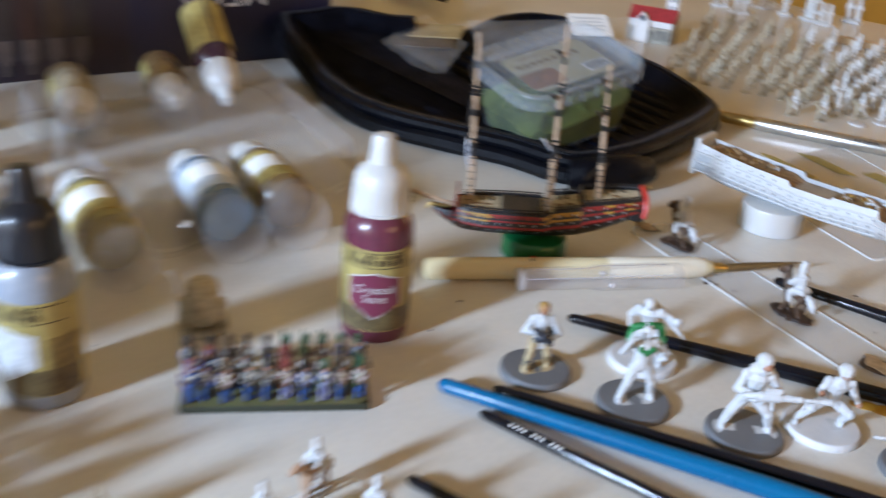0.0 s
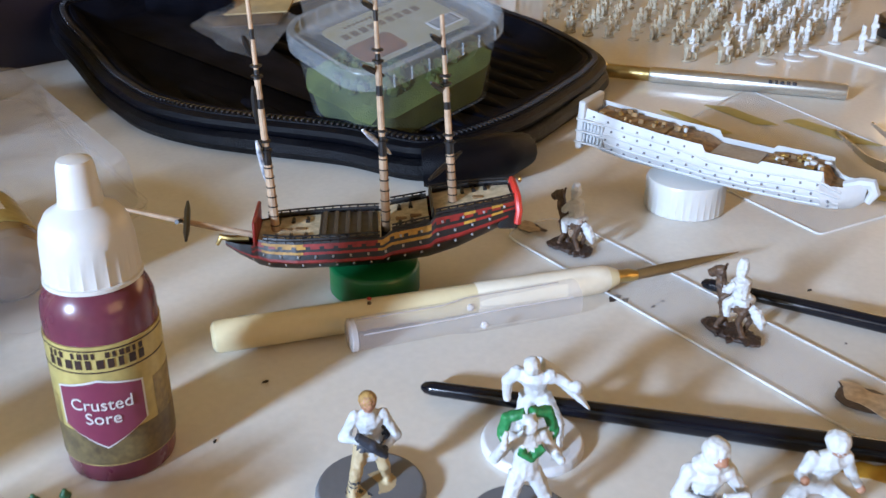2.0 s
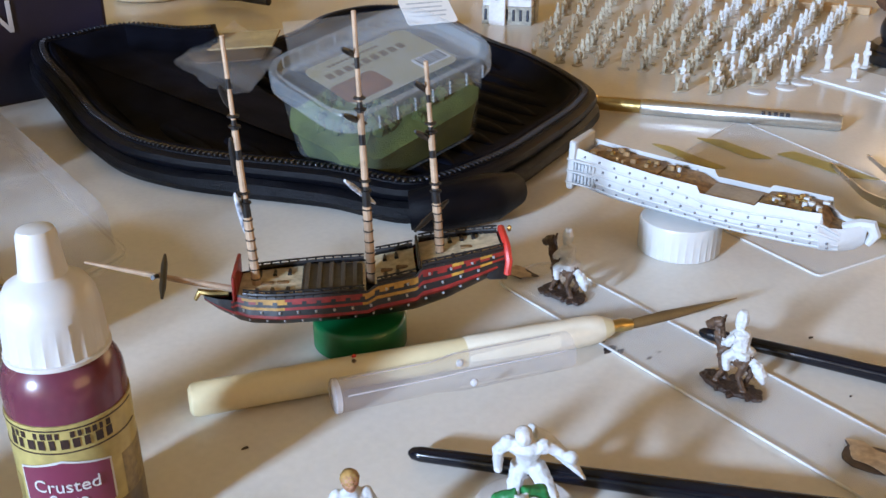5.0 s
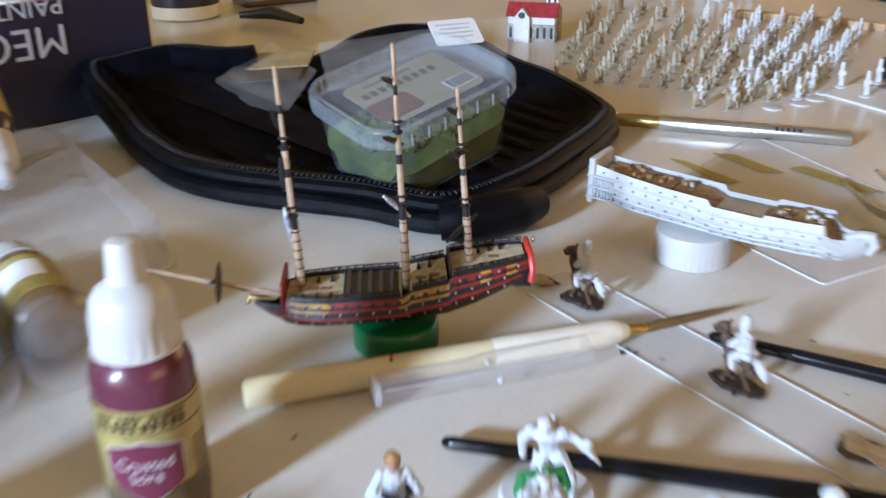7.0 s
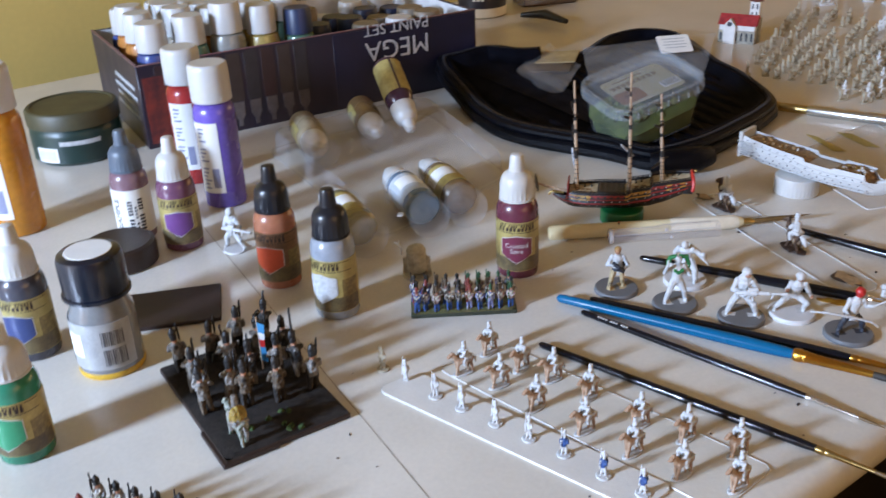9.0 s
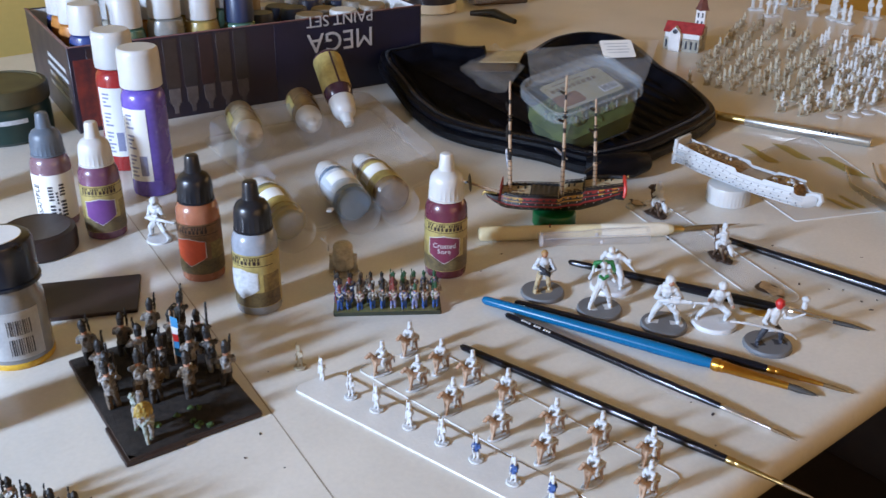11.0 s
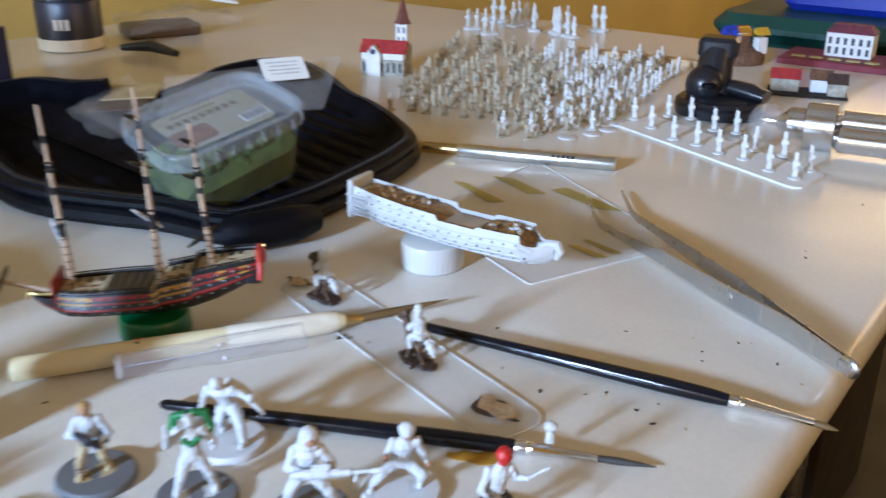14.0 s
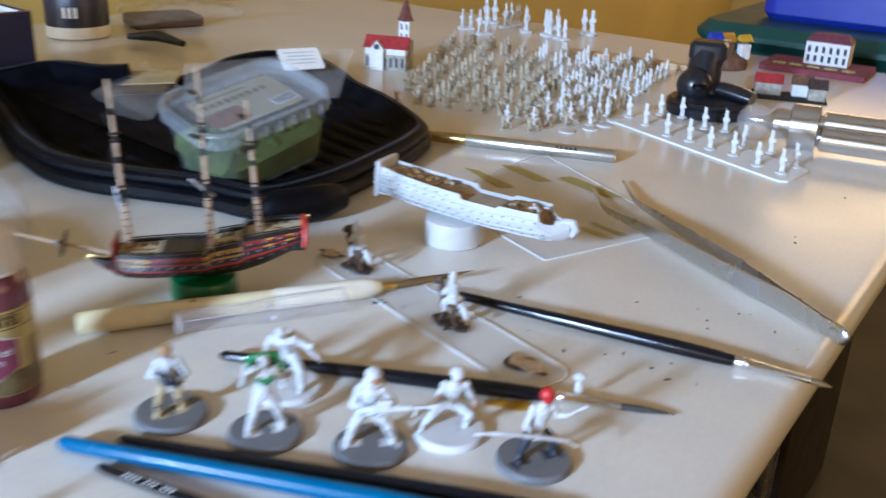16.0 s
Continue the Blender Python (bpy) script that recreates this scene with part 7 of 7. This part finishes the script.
solid("miniature_figure", sculpt("miniature_figure", s, [mat("bare_grey_tan_resin", (0.52, 0.47, 0.36), 0.6, vary=0.2, scale=200)], 0.0003, 0.0002, 1), None, pose(-0.0600, -0.0090, 0, 0, 0, 10), "bare tan barrel-bodied model figure with domed top", "miniature")
s = Shape().tube([(0, 0, 0), (0.0012, 0, 0.0035), (0.0004, 0, 0.0068)], [0.0008, 0.0006, 0.0006], 6)
s.tube([(0.0004, 0, 0.0066), (-0.0012, 0, 0.0090)], [0.0006, 0.0004], 6).tube([(0.0004, 0, 0.0066), (0.0018, 0, 0.0092)], [0.0006, 0.0004], 6)
solid("white_offcut", s, WHITE, pose(-0.0685, -0.0100, 0.0140, 0, -18, 10), "tiny forked white plastic offcut on the bare figure", "offcut")
s = Shape().rbox((0, 0, 0), (0.004, 0.005, 0.0014), 0.0008, 0.0004)
solid("plastic_scrap", s, WHITE, pose(-0.078, 0.032, 0.020), "scrap of white plastic on the blister", "scrap")
s = Shape().ball((0, 0, 0.0025), (0.0016, 0.0014, 0.0028), 0, 7, 5).ball((0, 0, 0.0062), (0.0024, 0.002, 0.0018), 0, 7, 5).ball((0, 0, 0.0008), (0.002, 0.002, 0.0008), 0, 7, 4)
solid("white_bit", s, WHITE, pose(0.1995, -0.0195, 0.0052), "small white primed model part on the brush", "model part")

# ---- the waiting army ----
arm_white, arm_tan, arm_tan2 = Shape(), Shape(), Shape()
for s, fn, k in ((arm_white, "foot", 0.0125), (arm_tan, "horse", 0.0125), (arm_tan2, "foot", 0.0115)):
    oval_base(s, 0.0036, 0.0042, 0.0008, 1)
    s.T = Matrix.Translation((0, 0, 0.0007))
    foot_soldier(s, k, 0, 0, 0) if fn == "foot" else horseman(s, k, 0, 0)
whorse = Shape()
oval_base(whorse, 0.003, 0.006, 0.0008, 0)
whorse.T = Matrix.Translation((0, 0, 0.0007))
horseman(whorse, 0.0165, 0, 1)
PALE = mat("pale_grey_primer", (0.62, 0.63, 0.63), 0.65, vary=0.06)
M_WHITE, M_TANH = sculpt("miniature_soldier", arm_white, [PALE, PALE], 0.0004, 0.0003), sculpt("miniature_horseman", arm_tan, [TAN, TAN], 0.0004, 0.0003)
M_TANF, M_WH = sculpt("miniature_soldier", arm_tan2, [TAN, TAN], 0.0004, 0.0003), sculpt("miniature_horseman", whorse, [TAN, PALE], 0.0004, 0.0003)
rnd = random.Random(21)
A, B, C, D = Vector((0.170, 0.425)), Vector((0.320, 0.352)), Vector((0.468, 0.560)), Vector((0.262, 0.720))
NU, NV = 12, 15
for i in range(NU):
    for j in range(NV):
        a, b = (i + 0.5) / NU, (j + 0.5) / NV
        p = A.lerp(B, a).lerp(D.lerp(C, a), b) + Vector((rnd.uniform(-0.002, 0.002), rnd.uniform(-0.002, 0.002)))
        k = rnd.random()
        light = a + 0.25 * b > 0.72 + rnd.uniform(-0.1, 0.1)
        if rnd.random() < 0.08:
            continue
        me, word, nm = (M_WHITE, "pale primed foot soldier", "miniature_soldier") if light and k < 0.7 else (M_WH, "pale primed horseman", "miniature_horseman") if light else (M_TANH, "tan horseman", "miniature_horseman") if k < 0.6 else (M_TANF, "tan foot soldier", "miniature_soldier")
        solid(nm, me, None, pose(p.x, p.y, 0.0002, 0, 0, 130 + rnd.uniform(-20, 20)), f"small {word} in the massed army", "miniature", "massed army of small figures")
for x, y in ((0.268, 0.345), (0.250, 0.352), (0.281, 0.357), (0.300, 0.362)):
    solid("miniature_horseman", M_WH, None, pose(x, y, 0.0002, 0, 0, 118), "pale primed horseman at the army's front", "miniature", "massed army of small figures")
for x, y in ((0.314, 0.352), (0.328, 0.362), (0.340, 0.375), (0.294, 0.345)):
    s = Shape().lathe([(0.0062, 0), (0.006, 0.0009), (0.0055, 0.0011)], 20)
    solid("empty_base", s, WHITE_BASE, pose(x, y, 0.0), "empty round white plastic base", "base", "empty round bases")
flat_sheet("figure_strip", [(0.336, 0.372), (0.402, 0.222), (0.432, 0.247), (0.372, 0.395)], mat("white_plastic_strip", (0.74, 0.74, 0.73), 0.4, vary=0.03), "white plastic strip carrying two rows of figures", 0.0002, 0.0014, "plastic strip", 0.006)
for x, y in [(0.358, 0.387), (0.363, 0.363), (0.386, 0.393), (0.369, 0.334), (0.4, 0.384), (0.38, 0.319), (0.405, 0.352), (0.387, 0.299), (0.418, 0.344), (0.398, 0.285), (0.414, 0.303), (0.404, 0.261), (0.427, 0.289), (0.413, 0.245), (0.429, 0.258)]:
    p = Vector((x, y)) + Vector((-0.004, -0.003))
    solid("miniature_soldier", M_WHITE, None, pose(p.x, p.y, 0.0016, 0, 0, 140) @ Matrix.Scale(1.15, 4), "pale primed foot soldier on the plastic strip", "miniature", "figures on the plastic strip")
for i, (x, y) in enumerate([(0.293, 0.785), (0.306, 0.749), (0.345, 0.80), (0.361, 0.821), (0.36, 0.77), (0.38, 0.745), (0.391, 0.727), (0.431, 0.76), (0.33, 0.83), (0.40, 0.80)]):
    s = Shape().rbox((0, 0, 0), (0.02, 0.014, 0.0014), 0.002, 0.0004)
    b = thing("based_figures", (x, y, 0.0), 20 * i, "pale primed figures standing on a white base", "miniature unit", "based figures at the far edge")
    part("base", s, WHITE_BASE, b)
    for dx in (-0.005, 0.005):
        part("soldier", M_WHITE, None, b, at=pose(dx, 0, 0.0014) @ Matrix.Scale(1.9 if i % 3 else 1.5, 4))
s = Shape().rbox((0, 0, 0), (0.125, 0.012, 0.006), 0.001, 0.0005)
solid("wood_strip", s, mat("pale_wood", (0.6, 0.42, 0.24), 0.6, vary=0.15, scale=60), pose(0.428, 0.602, 0.0, 0, 0, -37), "pale wooden strip lying behind the army", "strip")

# ---- model buildings ----
STONE = mat("model_stone", (0.4, 0.38, 0.32), 0.8, vary=0.25, scale=200)
ROOF_RED = mat("model_roof_red", (0.38, 0.03, 0.035), 0.6, vary=0.2, scale=200)
WALL_WHITE = mat("model_wall_white", (0.7, 0.7, 0.7), 0.7, vary=0.08, scale=150)
WIN = mat("model_window_dark", (0.03, 0.035, 0.05), 0.5)
BRICK = mat("model_brick_brown", (0.16, 0.08, 0.045), 0.7, vary=0.3, scale=250)
OLIVE_DARK = mat("model_dark_roof", (0.06, 0.035, 0.03), 0.7, vary=0.3, scale=250)


def gable(s, c, sx, sy, h, over=0.001, mi=0):
    x, y, z = c
    s.put([(x - sx / 2 - over, y - sy / 2 - over, z), (x + sx / 2 + over, y - sy / 2 - over, z), (x + sx / 2 + over, y + sy / 2 + over, z), (x - sx / 2 - over, y + sy / 2 + over, z), (x - sx / 2 - over, y, z + h), (x + sx / 2 + over, y, z + h)],
          [(0, 1, 5, 4), (2, 3, 4, 5), (1, 2, 5), (3, 0, 4), (3, 2, 1, 0)], mi)


def church():
    t = thing("model_church", (0.182, 0.562, 0), -20, "model church with red roofs, white walls and tall steeple", "model building")
    part("wall", Shape().rbox((0, 0, 0), (0.034, 0.018, 0.013), 0.0005, 0.0003, seg=1), STONE, t)
    part("wall", Shape().rbox((0, 0, 0.0131), (0.0332, 0.0172, 0.0055), 0.0005, 0.0003, seg=1), WALL_WHITE, t)
    s = Shape()
    gable(s, (0, 0, 0.0187), 0.034, 0.018, 0.0095)
    part("roof", s, ROOF_RED, t, smooth=False)
    s = Shape().rbox((-0.006, -0.010, 0), (0.011, 0.006, 0.0185), 0.0003, 0.0002, seg=1)
    s.T = pose(-0.006, -0.0100, 0.0186, 0, 0, 90)
    gable(s, (0, 0, 0), 0.006, 0.011, 0.007, 0)
    part("gable_front", s, WALL_WHITE, t, smooth=False)
    part("rose_window", Shape().lathe([(0.0024, 0), (0.0024, 0.0006)], 14), WIN, t, at=pose(-0.006, -0.0128, 0.0205, 90, 0, 0))
    for i in range(7):
        part("window", Shape().rbox((-0.0145 + 0.0048 * i, -0.0092, 0.003), (0.0018, 0.0010, 0.008), 0.0004, 0.0002, seg=1), WIN, t)
    tower = part("tower", Shape().rbox((0.0125, 0.006, 0), (0.0115, 0.0115, 0.024), 0.0005, 0.0003, seg=1), STONE, t)
    part("tower_stage", Shape().rbox((0.0125, 0.006, 0.0241), (0.009, 0.009, 0.017), 0.0004, 0.0003, seg=1), WALL_WHITE, tower)
    for z in (0.026, 0.034):
        for dx in (-0.002, 0.002):
            part("window", Shape().rbox((0.0125 + dx, 0.0014, z), (0.0014, 0.0008, 0.0048), 0.0003, 0.0002, seg=1), WIN, tower)
    s = Shape().lathe([(0.0070, 0), (0.0052, 0.003), (0.0012, 0.019), (0.0002, 0.021)], 4, c=(0.0125, 0.006, 0.0412))
    part("spire", s, mat("muted_spire_red", (0.17, 0.06, 0.05), 0.6, vary=0.2, scale=300), tower, smooth=False)
    t.scale = (1.14, 1.14, 1.05)


church()


def manor():
    t = thing("model_manor", (0.614, 0.574, 0), -40, "model manor house on a red board with yellow garden beds", "model building")
    part("board", Shape().rbox((0, 0, 0), (0.100, 0.066, 0.006), 0.001, 0.0005, seg=1), mat("crimson_board", (0.18, 0.015, 0.03), 0.6, vary=0.15), t)
    hx = -0.004
    part("house_wall", Shape().rbox((0.010 + hx, 0.012, 0.0062), (0.042, 0.024, 0.022), 0.0005, 0.0003, seg=1), WALL_WHITE, t)
    s = Shape().put([(x + hx, y, z) for x, y, z in ((-0.012, -0.001, 0.0284), (0.032, -0.001, 0.0284), (0.032, 0.025, 0.0284), (-0.012, 0.025, 0.0284), (-0.006, 0.006, 0.036), (0.026, 0.006, 0.036), (0.026, 0.018, 0.036), (-0.006, 0.018, 0.036))], [(0, 1, 5, 4), (1, 2, 6, 5), (2, 3, 7, 6), (3, 0, 4, 7), (4, 5, 6, 7), (3, 2, 1, 0)])
    part("roof", s, mat("plum_roof", (0.14, 0.03, 0.05), 0.6, vary=0.2, scale=200), t, smooth=False)
    for z in (0.009, 0.018):
        for i in range(6):
            part("window", Shape().rbox((-0.007 + hx + 0.0068 * i, -0.0003, z), (0.0028, 0.0008, 0.0062), 0.0002, 0.0001, seg=1), WIN, t)
    for i in range(5):
        part("garden_bed", Shape().rbox((-0.034 + 0.0165 * i, -0.018, 0.0062), (0.012, 0.007, 0.0012), 0.0005, 0.0003, seg=1), mat("garden_yellow", (0.5, 0.42, 0.16), 0.7, vary=0.3, scale=300), t)


manor()


VILLAGE_BLUE = mat("village_blue_paint", (0.02, 0.05, 0.42), 0.5, vary=0.2, scale=300)


def low_houses():
    t = thing("model_farm", (0.524, 0.458, 0), -25, "model farm buildings with brown roofs and one white wall", "model building")
    part("yard", Shape().rbox((0, 0, 0), (0.062, 0.034, 0.0018), 0.001, 0.0004, seg=1), MUD, t)
    for x, y, w, m in ((-0.018, 0.002, 0.022, ROOF_RED), (0.010, 0.006, 0.016, BRICK), (0.022, -0.006, 0.014, OLIVE_DARK)):
        h = part("house", Shape().rbox((x, y, 0.002), (w, 0.015, 0.010), 0.0004, 0.0002, seg=1), WALL_WHITE if m is BRICK else STONE, t)
        s = Shape()
        gable(s, (x, y, 0.0121), w, 0.015, 0.0075)
        part("roof", s, m, h, smooth=False)
    t2 = thing("model_village", (0.520, 0.585, 0.0), 15, "painted model village of coloured roofs on a rocky base", "model building")
    s = Shape().ball((0, 0, 0.004), (0.020, 0.016, 0.010), 0, 12, 6, 0.15, 3)
    part("rock", s, BRICK, t2)
    rr = random.Random(5)
    for i in range(8):
        x, y = rr.uniform(-0.012, 0.012), rr.uniform(-0.009, 0.009)
        h = part("house", Shape().rbox((x, y, 0.008), (0.008, 0.007, rr.uniform(0.008, 0.016)), 0.0004, 0.0002, seg=1), rr.choice((WALL_WHITE, YELLOW_PAINT, BRICK)), t2)
        s = Shape()
        gable(s, (x, y, 0.008 + 0.014), 0.008, 0.007, 0.005)
        part("roof", s, rr.choice((VILLAGE_BLUE, GOLD_PAINT, VILLAGE_BLUE, YELLOW_PAINT, ROOF_RED)), h, smooth=False)
    for o in t2.children_recursive:
        o.data.transform(Matrix.Diagonal((1.35, 1.35, 1.25, 1)))


low_houses()


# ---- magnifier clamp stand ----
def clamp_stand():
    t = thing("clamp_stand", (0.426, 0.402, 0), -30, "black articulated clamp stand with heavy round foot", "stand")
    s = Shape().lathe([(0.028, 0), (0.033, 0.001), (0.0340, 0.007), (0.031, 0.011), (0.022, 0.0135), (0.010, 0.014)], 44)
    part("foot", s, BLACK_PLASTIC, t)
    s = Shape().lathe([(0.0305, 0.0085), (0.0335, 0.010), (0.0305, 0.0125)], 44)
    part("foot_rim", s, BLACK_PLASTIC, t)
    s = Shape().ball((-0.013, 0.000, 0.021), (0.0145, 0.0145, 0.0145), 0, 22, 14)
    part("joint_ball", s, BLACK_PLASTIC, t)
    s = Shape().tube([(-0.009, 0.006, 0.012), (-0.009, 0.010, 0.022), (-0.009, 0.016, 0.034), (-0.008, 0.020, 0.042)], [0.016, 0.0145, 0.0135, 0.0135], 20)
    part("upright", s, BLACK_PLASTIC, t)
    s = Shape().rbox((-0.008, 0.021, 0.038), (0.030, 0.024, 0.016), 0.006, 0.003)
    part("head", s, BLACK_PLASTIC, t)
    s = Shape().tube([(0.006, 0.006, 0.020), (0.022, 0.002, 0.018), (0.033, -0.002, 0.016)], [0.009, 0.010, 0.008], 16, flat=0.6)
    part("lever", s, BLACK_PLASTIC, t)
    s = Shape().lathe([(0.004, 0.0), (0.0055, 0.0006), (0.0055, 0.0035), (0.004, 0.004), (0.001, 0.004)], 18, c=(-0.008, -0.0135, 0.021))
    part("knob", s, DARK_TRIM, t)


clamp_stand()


def steel_lamp():
    p, q = Vector((0.426, 0.322, 0)), Vector((0.576, 0.226, 0))
    d = q - p
    t = thing("chrome_stand", (p.x, p.y, 0.016), math.degrees(math.atan2(d.y, d.x)), "chrome twin tube arm with clear glass end lying on the table", "stand")
    s = Shape().ball((0, 0, -0.002), (0.0125, 0.0135, 0.0135), 0, 20, 12)
    part("glass_bulb", s, clear("bulb_glass", (0.55, 0.56, 0.58), 0.80, 0.03, 0.2), t, "clear glass bulb")
    s = Shape().tube([(-0.004, 0, 0), (0.001, 0, 0), (0.006, 0, 0), (0.012, 0, 0), (0.014, 0, 0), (0.026, 0, 0)], [0.002, 0.003, 0.003, 0.008, 0.0105, 0.0105], 24)
    part("neck", s, CHROME, t)
    s = Shape().tube([(0.024, 0, 0), (0.025, 0, 0), (0.043, 0, 0), (0.044, 0, 0)], [0.0125, 0.0155, 0.0155, 0.0135], 30)
    part("collar", s, CHROME, t)
    for y, z in ((0.0085, 0.002), (-0.0085, -0.0055)):
        s = Shape().tube([(0.043, y * 0.7, z), (0.046, y * 0.7, z), (0.047, y, z), (0.19, y, z)], [0.006, 0.006, 0.0085, 0.0085], 22)
        part("tube", s, CHROME, t)


steel_lamp()

# ---- far side of the table ----
crate = thing("storage_crate", TABLE @ Vector((1.14, -0.025, -0.088)), math.degrees(math.atan2(U.y, U.x)), "dark green plastic case with rounded rim behind the table", "crate")
GREEN_BOX = mat("dark_green_plastic", (0.006, 0.052, 0.042), 0.45, vary=0.12, scale=15)
part("body", Shape().rbox((0, 0, 0), (0.34, 0.28, 0.075), 0.03, 0.006, seg=6), GREEN_BOX, crate)
part("lid", Shape().rbox((0, 0, 0.0752), (0.36, 0.30, 0.030), 0.035, 0.012, seg=8), GREEN_BOX, crate)
stool = thing("side_cabinet", TABLE @ Vector((1.16, 0.12, FLOOR_Z)), math.degrees(math.atan2(U.y, U.x)), "low dark wooden side cabinet under the green case", "cabinet")
DARK_WOOD = mat("dark_stained_wood", (0.03, 0.018, 0.012), 0.5, vary=0.3, scale=20)
part("body", Shape().rbox((0, 0, 0), (0.34, 0.40, -FLOOR_Z - 0.088 - 0.0202), 0.004, 0.002), DARK_WOOD, stool)
part("top", Shape().rbox((0, 0, -FLOOR_Z - 0.088 - 0.02), (0.36, 0.42, 0.0198), 0.006, 0.003), DARK_WOOD, stool)
blue = thing("blue_case", TABLE @ Vector((1.13, -0.03, 0.0175)), math.degrees(math.atan2(U.y, U.x)), "bright blue plastic case on the green crate", "case")
part("body", Shape().rbox((0, 0, 0), (0.20, 0.19, 0.06), 0.02, 0.008, seg=6), mat("bright_blue_plastic", (0.012, 0.03, 0.34), 0.4, vary=0.1, scale=20), blue)

jar = thing("texture_jar", (-0.118, 0.700, 0), 0, "dark labelled jar with pale foot at the back of the table", "jar")
part("body", Shape().lathe([(0.028, 0), (0.031, 0.002), (0.031, 0.012), (0.0305, 0.0125), (0.0305, 0.045), (0.029, 0.048)], 40, mis=[0, 0, 0, 1, 1, 1]), [IVORY_PALE, mat("navy_label", (0.02, 0.02, 0.035), 0.4)], jar)
part("lid", Shape().lathe([(0.029, 0.048), (0.0315, 0.0485), (0.0315, 0.062), (0.029, 0.064), (0.001, 0.064)], 48, ribs=-0.0004, rib_from=0.0486, rib_to=0.061), BLACK_PLASTIC, jar)
s = Shape()
for i in range(3):
    arc_panel(s, 0.0306, -14 + 10 * i, -7 + 10 * i, 0.022, 0.032, 0, 3)
part("lettering_bar", s, PAPER, jar)
film_bag("plastic_bag", [(-0.070, 0.690, 0.012), (0.045, 0.750, 0.016), (0.02, 0.850, 0.014), (-0.10, 0.800, 0.018)], FILM, "crumpled clear bag at the back of the table", "bag", 0.014, 9)
s = Shape().rbox((0, 0, 0), (0.075, 0.05, 0.012), 0.004, 0.002)
solid("brown_packet", s, mat("brown_packet_card", (0.12, 0.07, 0.04), 0.6, vary=0.2), pose(-0.045, 0.775, 0.0, 0, 0, 25), "brown packet under the clear bag", "packet")
s = Shape().rbox((0, 0, 0), (0.03, 0.02, 0.003), 0.002, 0.0008)
solid("white_card", s, PAPER, pose(0.02, 0.80, 0.030, 0, 10, 15), "white folded card on the bag", "card")
s = Shape().tube([(0, 0, 0.006), (0.03, 0.01, 0.009), (0.07, 0.0, 0.007)], [0.003, 0.006, 0.003], 10)
solid("black_clip", s, BLACK_PLASTIC, pose(-0.065, 0.668, 0.0, 0, 0, -35), "black plastic clip in front of the bag", "clip")
